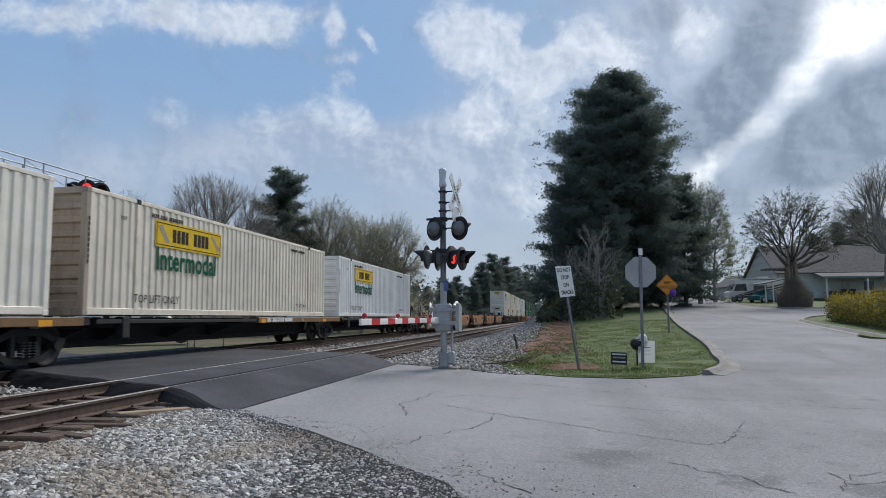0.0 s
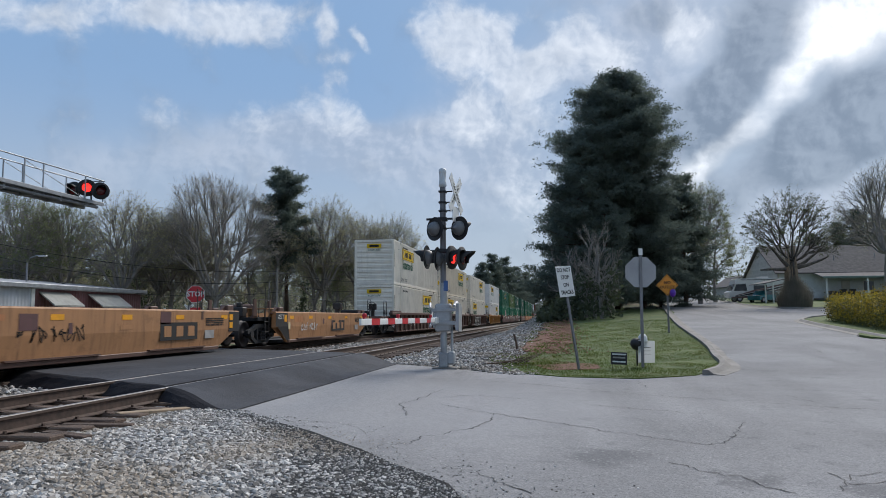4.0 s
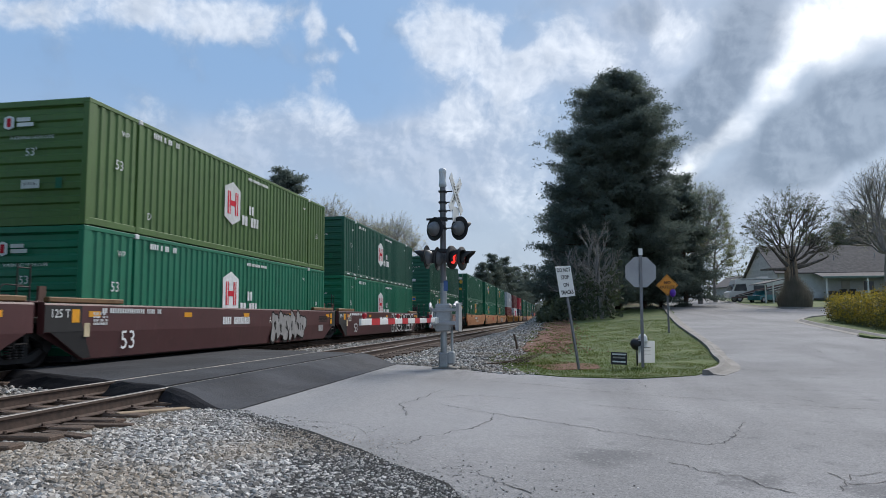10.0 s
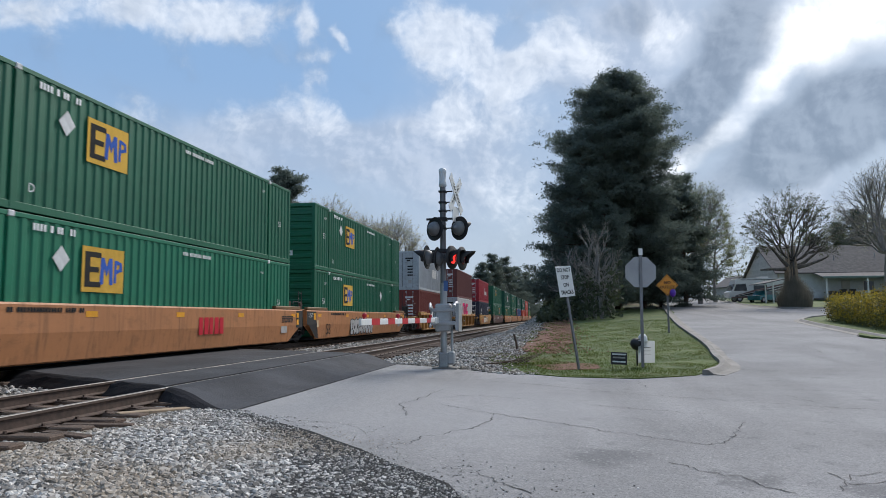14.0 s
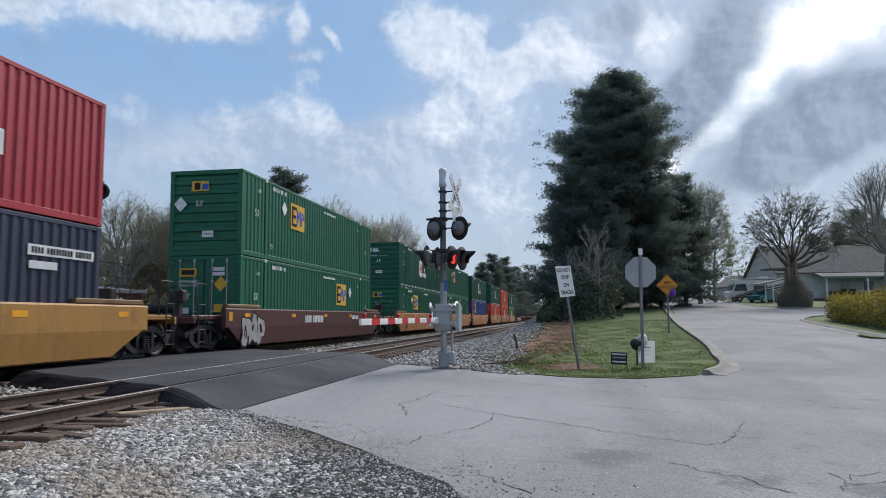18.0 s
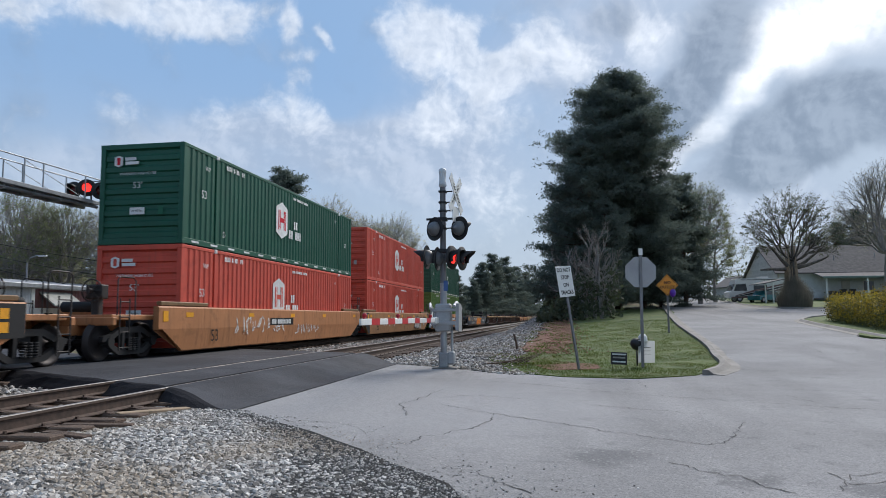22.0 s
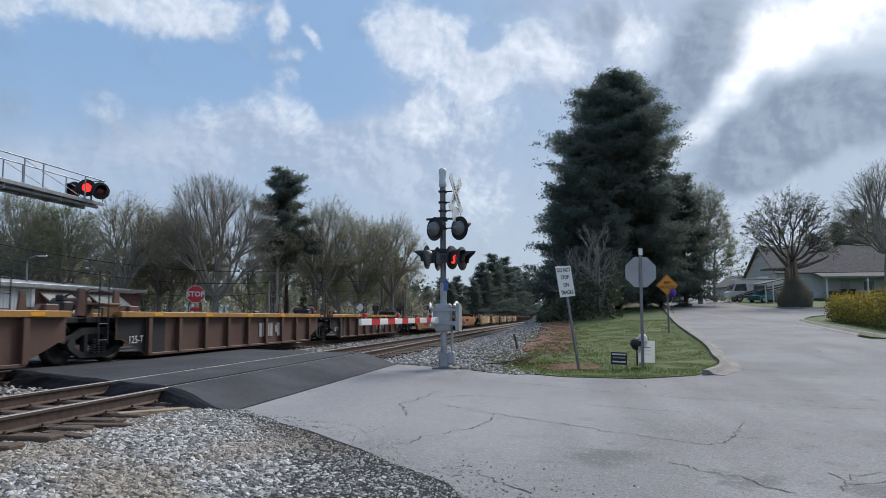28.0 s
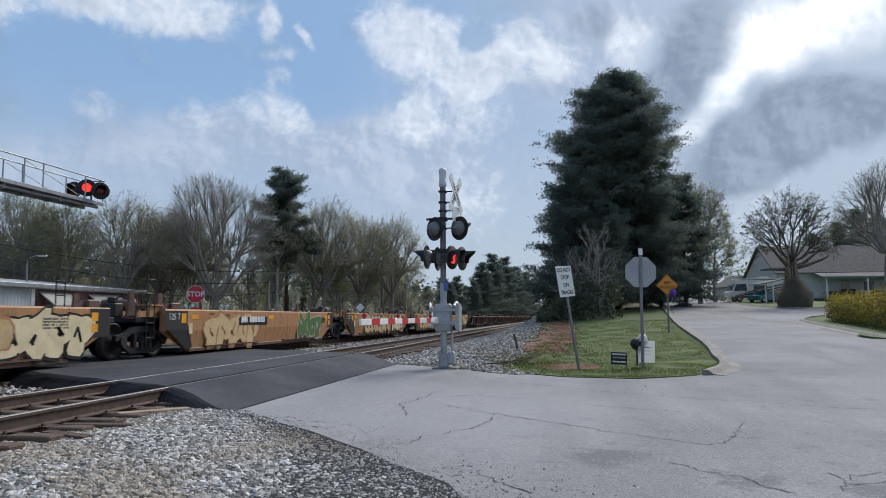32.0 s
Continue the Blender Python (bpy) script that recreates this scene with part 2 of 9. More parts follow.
def thing(name, m, label, category, group="", kind=""):
    ob = new(name)
    ob.empty_display_size = 0.2
    ob.matrix_basis = m
    return tagged(ob, label, category, group, kind)


def solid(name, geo, material, label, category, group="", kind="", m=None):
    return tagged(part(name, geo, material, None, "", m), label, category, group, kind)


WORDS = {}


def words(text, size, align="CENTER", squeeze=1.0, bold=0.0):
    """A flat mesh of the text in the xy plane."""
    key = (text, size, align, squeeze, bold)
    if key not in WORDS:
        cu = bpy.data.curves.new("words", "FONT")
        cu.body, cu.size, cu.align_x, cu.align_y, cu.resolution_u = text, size, align, "CENTER", 2
        cu.space_line, cu.offset = 0.95, bold
        ob = bpy.data.objects.new("words", cu)
        me = bpy.data.meshes.new_from_object(ob)
        bpy.data.objects.remove(ob)
        me.transform(Matrix.Diagonal((squeeze, 1, 1, 1)))
        me.materials.clear()
        me.materials.append(None)
        WORDS[key] = me
    return WORDS[key]


ON_SIDE = Matrix(((0, 0, 1, 0), (1, 0, 0, 0), (0, 1, 0, 0), (0, 0, 0, 1)))   # text x -> y, text y -> z, facing +x
ON_END = Matrix(((1, 0, 0, 0), (0, 0, -1, 0), (0, 1, 0, 0), (0, 0, 0, 1)))   # text x -> x, text y -> z, facing -y


def letter(parent, text, size, m, material="white_mark", name="lettering", squeeze=1.0, bold=0.0):
    return part(name, words(text, size, "CENTER", squeeze, bold), material, parent, "", m)


# ---- the lie of the land ----
def table(x, rows):
    if x <= rows[0][0]:
        return rows[0][1]
    for (a, b), (c, d) in zip(rows, rows[1:]):
        if x <= c:
            return b + (d - b) * (x - a) / (c - a)
    return rows[-1][1]


def ease(a, b, x):
    k = min(1.0, max(0.0, (x - a) / (b - a)))
    return k * k * (3 - 2 * k)


HILL = ((0, -.56), (4, -.54), (17, -.34), (25, -.12), (34, .16), (48, .75), (70, 1.7), (100, 3.1), (140, 3.9), (220, 4.2))
YAW = radians(9.379)


def ground_z(x, y):
    dx = x - EYE[0]
    cx, cy = dx * math.cos(YAW) + y * math.sin(YAW), -dx * math.sin(YAW) + y * math.cos(YAW)
    h = table(cy, HILL) + 0.36 * ease(4, 13, cx) * ease(8, 20, cy)
    if x > 6.9:
        return -0.25 + (h + 0.25) * ease(6.9, 10.5, x)
    far = -0.55 + 0.004 * max(0, -x - 8)
    return -0.25 + (far + 0.25) * ease(2.2, 4.5, -x)


def inside(p, poly):
    hit = False
    for (x0, y0), (x1, y1) in zip(poly, poly[1:] + poly[:1]):
        if (y0 > p[1]) != (y1 > p[1]) and p[0] < (x1 - x0) * (p[1] - y0) / (y1 - y0) + x0:
            hit = not hit
    return hit


def rounded(poly, step):
    """The outline with its corners cut by a smooth curve, sampled about every `step` metres."""
    out = []
    n = len(poly)
    for i in range(n):
        p0, p1, p2, p3 = (Vector((*poly[(i + k) % n], 0)) for k in (-1, 0, 1, 2))
        m = max(1, int((p2 - p1).length / step))
        for k in range(m):
            t = k / m
            q = 0.5 * ((2 * p1) + (p2 - p0) * t + (2 * p0 - 5 * p1 + 4 * p2 - p3) * t * t + (3 * p1 - p0 - 3 * p2 + p3) * t ** 3)
            out.append((q.x, q.y))
    return out


def drape(poly, spacing, lift, ragged=0.0, fine=None):
    """A sheet that follows the land inside an outline."""
    if ragged:
        poly = [(x + ragged * noise.noise((x * 2.3, y * 2.3, 3)), y + ragged * noise.noise((x * 2.3, y * 2.3, 9))) for x, y in poly]
    xs, ys = [p[0] for p in poly], [p[1] for p in poly]
    pts = [Vector(p) for p in poly]
    y = min(ys)
    while y < max(ys):
        st = spacing if fine is None or y < fine[0] else fine[1]
        x = min(xs)
        while x < max(xs):
            q = (x + random.uniform(-.2, .2) * st, y + random.uniform(-.2, .2) * st)
            if inside(q, poly):
                pts.append(Vector(q))
            x += st
        y += st
    n = len(poly)
    r = delaunay_2d_cdt(pts, [(i, (i + 1) % n) for i in range(n)], [], 1, 0.0005)
    g = Geo()
    vs = [(v.x, v.y, ground_z(v.x, v.y) + lift) for v in r[0]]
    g.add(vs, [tuple(f) for f in r[2]], True)
    rim = [(x, y, ground_z(x, y) + lift) for x, y in poly]
    foot = [(x, y, z - 0.22) for x, y, z in rim]
    return g.add(rim + foot, [(i, (i + 1) % n, n + (i + 1) % n, n + i) for i in range(n)])


# ---- ground materials ----
def ground_material():
    n = Nodes("rough_verge")
    p = n.place()
    k = n.noise(p, 0.35, 5, 0.6)
    f = n.noise(p, 9.0, 5, 0.7)
    col = n.mix(n.ramp(k, 0.4, 0.6), (0.16, 0.115, 0.075), (0.075, 0.095, 0.03))
    col = n.mix(n.math("MULTIPLY", n.ramp(f, 0.45, 0.7), 0.6), col, (0.05, 0.045, 0.025))
    n.bump(f, 0.8, 0.06)
    return n.done(col, 0.95)


def road_material():
    n = Nodes("worn_pale_asphalt")
    p = n.place()
    big, mid, fine = n.noise(p, 0.28, 4, 0.55), n.noise(p, 2.2, 5, 0.65), n.noise(p, 55, 3, 0.7)
    lanes = n.noise(n.place((0.5, 0.06, 1)), 1.3, 3)
    col = n.mix(n.ramp(big, 0.3, 0.7), (0.25, 0.243, 0.238), (0.345, 0.336, 0.33))
    col = n.mix(n.math("MULTIPLY", n.ramp(lanes, 0.5, 0.7), 0.35), col, (0.15, 0.148, 0.145))
    col = n.mix(n.math("MULTIPLY", n.ramp(mid, 0.55, 0.74), 0.4), col, (0.14, 0.14, 0.142))
    scuff = n.noise(n.place((1.0, 5.0, 1)), 1.1, 6, 0.7)
    col = n.mix(n.math("MULTIPLY", n.ramp(scuff, 0.6, 0.72), 0.5), col, (0.13, 0.13, 0.132))
    for centre, reach in (((12.11, 7.75, -0.45), 0.62), ((13.3, 6.9, -0.45), 0.35), ((14.4, 6.6, -0.45), 0.5)):
        far = n.add("VectorMath", operation="DISTANCE")
        n.put(far.inputs[0], p)
        far.inputs[1].default_value = centre
        stain = n.math("SUBTRACT", 1.0, n.ramp(n.math("ADD", far.outputs["Value"], n.math("MULTIPLY", n.math("SUBTRACT", mid, 0.5), 1.3)), reach * 0.3, reach))
        col = n.mix(n.math("MULTIPLY", stain, 0.5), col, (0.085, 0.085, 0.09))
    pale = n.add("VectorMath", operation="DISTANCE")
    n.put(pale.inputs[0], p), n.put(pale.inputs[1], (9.0, 11.2, -0.4))
    dust = n.math("SUBTRACT", 1.0, n.ramp(n.math("ADD", pale.outputs["Value"], n.math("MULTIPLY", n.math("SUBTRACT", big, 0.5), 3.0)), 1.6, 4.6))
    col = n.mix(n.math("MULTIPLY", dust, 0.55), col, (0.39, 0.385, 0.385))
    grit = n.cells(p, 75)
    col = n.mix(n.math("MULTIPLY", n.ramp(grit.outputs["Color"], 0.25, 0.9), 0.45), col, (0.085, 0.085, 0.088))
    chip = n.cells(p, 42)
    col = n.mix(n.math("MULTIPLY", n.ramp(chip.outputs["Color"], 0.72, 0.95), 0.5), col, (0.40, 0.39, 0.37))
    n.bump(n.math("ADD", fine, n.math("MULTIPLY", mid, 0.5)), 0.35, 0.012)
    n.bsdf.inputs["Specular IOR Level"].default_value = 0.2
    return n.done(col, n.math("ADD", 0.82, n.math("MULTIPLY", mid, 0.15)))


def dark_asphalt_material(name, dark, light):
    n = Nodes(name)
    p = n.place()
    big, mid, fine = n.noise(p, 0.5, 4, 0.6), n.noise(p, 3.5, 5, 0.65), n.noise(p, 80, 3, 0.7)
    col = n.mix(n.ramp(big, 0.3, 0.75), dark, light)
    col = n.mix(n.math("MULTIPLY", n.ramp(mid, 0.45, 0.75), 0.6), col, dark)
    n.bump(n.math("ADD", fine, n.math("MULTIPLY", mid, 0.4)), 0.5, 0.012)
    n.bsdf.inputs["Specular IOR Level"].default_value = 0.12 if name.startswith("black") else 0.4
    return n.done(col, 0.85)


def gravel_material(name, a, b, c, scale=22.0):
    """Crushed stone between the modelled stones."""
    n = Nodes(name)
    p = n.place()
    cell = n.cells(p, scale)
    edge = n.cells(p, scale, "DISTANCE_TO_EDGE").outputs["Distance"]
    shade = n.add("SeparateColor")
    n.put(shade.inputs[0], cell.outputs["Color"])
    col = n.mix(shade.outputs[0], a, b)
    col = n.mix(n.math("MULTIPLY", n.ramp(n.noise(p, 0.8, 4), 0.45, 0.65), 0.65), col, c)
    # shade in the gaps between stones, put into the colour as near-black cell borders
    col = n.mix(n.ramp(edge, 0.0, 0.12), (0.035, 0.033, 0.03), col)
    n.bump(n.math("ADD", edge, n.math("MULTIPLY", n.noise(p, 60, 3), 0.3)), 1.0, 0.05)
    return n.done(col, 0.9)


def stone_material():
    n = Nodes("crushed_granite")
    r = n.add("NewGeometry").outputs["Random Per Island"]
    p = n.place()
    col = n.mix(n.math("POWER", r, 1.5), (0.10, 0.092, 0.082), (0.73, 0.695, 0.64))
    col = n.mix(n.math("MULTIPLY", n.ramp(n.noise(p, 0.55, 4), 0.45, 0.62), 0.55), col, (0.29, 0.225, 0.15), "MIX")
    fine = n.noise(p, 70, 4, 0.7)
    col = n.mix(n.math("MULTIPLY", n.ramp(fine, 0.5, 0.75), 0.35), col, (0.16, 0.155, 0.15))
    n.bump(fine, 0.4, 0.006)
    return n.done(col, 0.85)


def grass_sheet_material():
    n = Nodes("short_spring_grass")
    p = n.place()
    big, mid, fine = n.noise(p, 0.6, 4, 0.6), n.noise(p, 4.0, 4, 0.6), n.noise(p, 45, 4, 0.7)
    col = n.mix(n.ramp(big, 0.35, 0.65), (0.05, 0.088, 0.013), (0.09, 0.128, 0.020))
    col = n.mix(n.math("MULTIPLY", n.ramp(mid, 0.5, 0.75), 0.7), col, (0.24, 0.20, 0.11))
    col = n.mix(n.math("MULTIPLY", n.ramp(fine, 0.4, 0.7), 0.3), col, (0.042, 0.072, 0.018))
    n.bump(fine, 0.6, 0.03)
    return n.done(col, 0.9)


def blade_material():
    n = Nodes("grass_blades")
    r = n.add("NewGeometry").outputs["Random Per Island"]
    patch = n.ramp(n.noise(n.place(), 0.9, 4, 0.6), 0.35, 0.65)
    n.bsdf.inputs["Specular IOR Level"].default_value = 0.2
    col = n.mix(r, (0.072, 0.125, 0.018), (0.135, 0.175, 0.032))
    col = n.mix(n.math("MULTIPLY", patch, 0.45), col, (0.17, 0.165, 0.06))
    n.done(col, 0.7)
    tl, mx = n.add("BsdfTranslucent"), n.add("MixShader")
    n.put(tl.inputs[0], col), n.put(mx.inputs[0], 0.35)
    n.put(mx.inputs[1], n.bsdf.outputs[0]), n.put(mx.inputs[2], tl.outputs[0])
    n.put(n.out.inputs["Surface"], mx.outputs[0])
    return n.mat


def clay_material():
    n = Nodes("red_clay")
    p = n.place()
    k, f = n.noise(p, 1.5, 5, 0.65), n.noise(p, 22, 5, 0.7)
    col = n.mix(n.ramp(k, 0.3, 0.7), (0.15, 0.062, 0.036), (0.25, 0.13, 0.078))
    col = n.mix(n.math("MULTIPLY", n.ramp(f, 0.45, 0.7), 0.6), col, (0.10, 0.06, 0.04))
    n.bump(f, 0.9, 0.06)
    return n.done(col, 0.95)


def concrete_material():
    n = Nodes("kerb_concrete")
    p = n.place()
    k, f = n.noise(p, 1.5, 5, 0.65), n.noise(p, 60, 4, 0.7)
    col = n.mix(n.ramp(k, 0.3, 0.7), (0.17, 0.155, 0.135), (0.27, 0.25, 0.225))
    col = n.mix(n.math("MULTIPLY", n.ramp(f, 0.5, 0.75), 0.4), col, (0.15, 0.14, 0.12))
    n.bump(f, 0.4, 0.008)
    return n.done(col, 0.85)


def rail_material():
    n = Nodes("rail_steel")
    p = n.place()
    nz = n.add("SeparateXYZ")
    n.put(nz.inputs[0], n.add("NewGeometry").outputs["Position"])
    top = n.ramp(nz.outputs[2], -0.012, -0.004)
    f = n.noise(p, 12, 4)
    col = n.mix(n.ramp(f, 0.3, 0.7), (0.055, 0.036, 0.027), (0.095, 0.062, 0.046))
    n.put(n.bsdf.inputs["Metallic"], top)
    col = n.mix(top, col, (0.19, 0.17, 0.155))
    m = n.done(col, n.math("SUBTRACT", 0.8, n.math("MULTIPLY", top, 0.3)))
    n.put(n.bsdf.inputs["Metallic"], n.math("MULTIPLY", top, 0.25))
    return m


def tie_material():
    n = Nodes("old_creosoted_timber")
    v = n.coord(scale=(1, 6, 6))
    k, f = n.noise(v, 3, 5, 0.65), n.noise(n.coord(scale=(2, 14, 14)), 8, 4, 0.7)
    col = n.mix(n.ramp(k, 0.3, 0.7), (0.045, 0.03, 0.022), (0.13, 0.085, 0.06))
    col = n.mix(n.math("MULTIPLY", n.random(), 0.5), col, (0.16, 0.115, 0.085))
    n.bump(n.math("ADD", f, k), 0.7, 0.015)
    return n.done(col, 0.9)


M["ground"] = ground_material()
M["road"] = road_material()
M["asphalt"] = dark_asphalt_material("fresh_dark_asphalt", (0.019, 0.020, 0.025), (0.056, 0.059, 0.068))
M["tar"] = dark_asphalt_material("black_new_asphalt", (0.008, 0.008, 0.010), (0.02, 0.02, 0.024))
M["crumbs"] = gravel_material("crumbled_asphalt", (0.012, 0.012, 0.013), (0.075, 0.073, 0.072), (0.025, 0.024, 0.022), 60.0)
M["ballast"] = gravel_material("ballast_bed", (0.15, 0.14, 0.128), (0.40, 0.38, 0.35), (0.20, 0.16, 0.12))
M["stone"] = stone_material()
M["grass"] = grass_sheet_material()
M["blade"] = blade_material()
M["clay"] = clay_material()
M["concrete"] = concrete_material()
M["rail"] = rail_material()
M["tie"] = tie_material()
M["litter"] = plain("dry_leaf_litter", (0.15, 0.09, 0.05), 0.9, 0, 3, 0.4)
M["plank"] = plain("pale_split_timber", (0.27, 0.20, 0.13), 0.85, 0, 8, 0.35)
M["crack"] = plain("tar_crack", (0.035, 0.035, 0.036), 0.8, 0, 4, 0.3)
M["patch"] = dark_asphalt_material("oil_stain", (0.13, 0.13, 0.13), (0.2, 0.2, 0.2))

# ---- the land: one sheet to the horizon ----
STEPS = [-3000, -1500, -700, -350, -200, -140, -100, -70, -50, -36, -26, -18, -12, -8]
XS = STEPS + [-6 + 0.5 * i for i in range(80)] + [35 + 3 * i for i in range(30)] + [130, 180, 260, 400, 800, 1600, 3000]
YS = STEPS + [-5 + 1.0 * i for i in range(70)] + [66 + 4 * i for i in range(40)] + [240, 300, 400, 600, 1000, 1800, 3000]
g = Geo()
vs = []
for y in YS:
    for x in XS:
        vs.append((x, y, ground_z(x, y) - (0.09 if math.hypot(x - 8, y - 20) < 90 else 0.05)))
nx = len(XS)
g.add(vs, [(j * nx + i, j * nx + i + 1, (j + 1) * nx + i + 1, (j + 1) * nx + i) for j in range(len(YS) - 1) for i in range(nx - 1)], True)
solid("ground", g, "ground", "rough grass and bare earth verge around the crossing", "ground", kind="structure")

# the street that climbs away from the crossing, with its side street
STREET = [(7.0, 9.15), (8.37, 8.14), (9.45, 7.35), (10.23, 6.57), (10.75, 5.92), (11.3, 3.5), (11.0, -6.0), (24.0, -12.0), (27.0, 8.0),
          (21.9, 23.3), (22.6, 29.2), (23.6, 36.5), (24.6, 41.3), (28, 46.5), (36, 52), (52, 60), (52, 66), (38, 62.0), (31.5, 60.2), (29.5, 62.5), (29.0, 70), (31.0, 90), (33.5, 118), (26.0, 120),
          (23.2, 84), (20.3, 60.0), (17.8, 38.4), (16.55, 24.7), (15.95, 19.3), (15.45, 17.4), (14.5, 16.8), (13.27, 16.3), (11.95, 16.5), (10.15, 17.0), (8.79, 17.8), (7.28, 18.65), (6.55, 19.05), (6.7, 14)]
street = drape(rounded(STREET, 0.7), 0.7, 0.0, 0.05, (24, 1.6))
solid("road", street, "road", "worn pale grey asphalt street with cracks", "road", kind="structure")

# dark asphalt of the crossing, in slabs between the rails
E_NEAR, E_FAR = ((7.35, 8.9), (-7.0, 17.4)), ((6.75, 19.1), (-7.0, 27.0))


def edge_y(edge, x):
    (x0, y0), (x1, y1) = edge
    return y0 + (y1 - y0) * (x - x0) / (x1 - x0)


TRACKS = (0.0, 5.22)
cuts = [-7.0]
for c in TRACKS:
    for r in (-0.755, 0.755):
        cuts += [c + r - (0.05 if r > 0 else -0.05) - (0.06 if r > 0 else -0.06), c + r + (0.05 if r > 0 else -0.05)]
cuts = sorted(cuts) + [7.3]
crossing = thing("road_crossing", pose(0, 0, 0), "dark fresh asphalt crossing laid between and beside the rails", "crossing", kind="structure")
for a, b in zip(cuts, cuts[1:]):
    if b - a < 0.2:
        continue
    m = max(2, int((b - a) / 0.25))
    g = Geo()
    vs, rows = [], 14
    for i in range(m + 1):
        x = a + (b - a) * i / m
        y0, y1 = edge_y(E_NEAR, x), edge_y(E_FAR, x)
        for j in range(rows + 1):
            top = 0.006 - 0.004 * noise.noise((x * 1.3, j * .7, 1))
            if x > 6.1:
                top = 0.006 - 0.245 * ease(6.1, 7.3, x)
            if x < -1.2:
                top = 0.006 - 0.36 * ease(1.2, 5.0, -x)
            y = y0 + (y1 - y0) * j / rows
            if j in (0, rows):
                y += 0.14 * noise.noise((x * 1.7, j * 5.0, 7))
            vs.append((x, y, top))
    g.add(vs, [(i * (rows + 1) + j, (i + 1) * (rows + 1) + j, (i + 1) * (rows + 1) + j + 1, i * (rows + 1) + j + 1) for i in range(m) for j in range(rows)], False)
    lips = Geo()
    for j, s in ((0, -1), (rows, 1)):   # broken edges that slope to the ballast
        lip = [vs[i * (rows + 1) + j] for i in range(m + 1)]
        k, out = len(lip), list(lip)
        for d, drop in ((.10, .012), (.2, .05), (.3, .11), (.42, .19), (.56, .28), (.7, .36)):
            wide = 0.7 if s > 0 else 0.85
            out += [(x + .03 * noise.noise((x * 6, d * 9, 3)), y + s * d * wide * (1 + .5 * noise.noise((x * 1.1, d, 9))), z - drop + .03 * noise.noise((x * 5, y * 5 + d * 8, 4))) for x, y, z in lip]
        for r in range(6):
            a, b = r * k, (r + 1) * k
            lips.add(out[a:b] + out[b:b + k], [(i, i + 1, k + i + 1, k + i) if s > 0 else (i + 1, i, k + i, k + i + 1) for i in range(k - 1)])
    for i, s in ((0, 1), (m, -1)):
        wall = [vs[i * (rows + 1) + j] for j in range(rows + 1)]
        low = [(x, y, z - 0.3) for x, y, z in wall]
        k = len(wall)
        g.add(wall + low, [(q, q + 1, k + q + 1, k + q) if s > 0 else (q + 1, q, k + q, k + q + 1) for q in range(k - 1)])
    part("slab", g, "asphalt", crossing)
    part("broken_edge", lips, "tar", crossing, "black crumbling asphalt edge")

# the far approach road and yard
solid("far_road", drape([(-6.9, 17.3), (-40, 37), (-60, 47), (-60, 62), (-38, 48), (-22, 38), (-6.9, 27.1)], 2.0, 0.01), "asphalt", "dark asphalt road beyond the tracks", "road", kind="structure")

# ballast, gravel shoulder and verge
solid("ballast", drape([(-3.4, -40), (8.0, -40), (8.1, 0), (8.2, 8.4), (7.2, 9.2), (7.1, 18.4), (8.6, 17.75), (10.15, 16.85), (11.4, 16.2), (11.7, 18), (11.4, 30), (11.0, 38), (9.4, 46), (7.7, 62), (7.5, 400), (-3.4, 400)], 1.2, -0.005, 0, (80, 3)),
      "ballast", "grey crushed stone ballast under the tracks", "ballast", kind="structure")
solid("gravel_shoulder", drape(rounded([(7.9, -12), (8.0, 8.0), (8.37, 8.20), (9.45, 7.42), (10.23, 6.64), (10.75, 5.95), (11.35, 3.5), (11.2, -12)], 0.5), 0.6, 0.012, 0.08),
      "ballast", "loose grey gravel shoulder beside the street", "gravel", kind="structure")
solid("crumbled_edge", drape(rounded([(8.0, 8.55), (9.5, 7.45), (10.3, 6.65), (10.9, 5.7), (11.25, 3.9), (10.4, 3.4), (9.7, 4.6), (9.35, 5.5), (9.15, 6.4), (8.9, 7.2), (8.3, 7.9), (7.5, 8.6), (7.3, 8.95)], 0.4), 0.4, 0.03, 0.16),
      "crumbs", "dark crumbled asphalt edge strewn with stones", "asphalt edge", kind="structure")
MOUND = [(10.15, 17.7), (10.9, 16.75), (11.74, 16.1), (13.27, 15.85), (14.63, 16.4), (15.3, 17.6), (15.75, 19.4), (16.35, 24.8), (17.55, 38.5), (20.0, 60), (12.8, 62), (11.9, 48), (11.5, 40), (11.1, 31), (10.7, 24.5), (10.4, 20.5)]
solid("grass_verge", drape(rounded(MOUND, 0.8), 0.6, 0.018, 0.12), "grass", "green spring grass verge between street and tracks", "grass", kind="structure")
solid("clay_bank", drape(rounded([(10.4, 24), (11.1, 22.8), (11.8, 24.5), (11.9, 28), (12.3, 33), (12.3, 42), (12.7, 54), (10.9, 55), (10.8, 42), (10.5, 30)], 0.8), 0.7, 0.035, 0.5), "clay", "bare red clay bank beside the ballast", "clay bank", kind="structure")
solid("clay_patch", drape(rounded([(11.2, 17.9), (12.3, 17.7), (12.7, 18.6), (12.0, 19.5), (11.1, 19.0)], 0.3), 0.3, 0.03, 0.25), "clay", "bare red clay patch in the grass", "clay", kind="structure")
solid("island_lawn", drape(rounded([(22.0, 23.6), (22.75, 29.3), (23.75, 36.5), (24.7, 41.0), (28, 46.0), (36, 51.6), (45, 48), (40, 26), (27.5, 8.5)], 1.0), 1.2, 0.06, 0.05), "grass", "pale grass strip below the hedge", "grass", kind="structure")
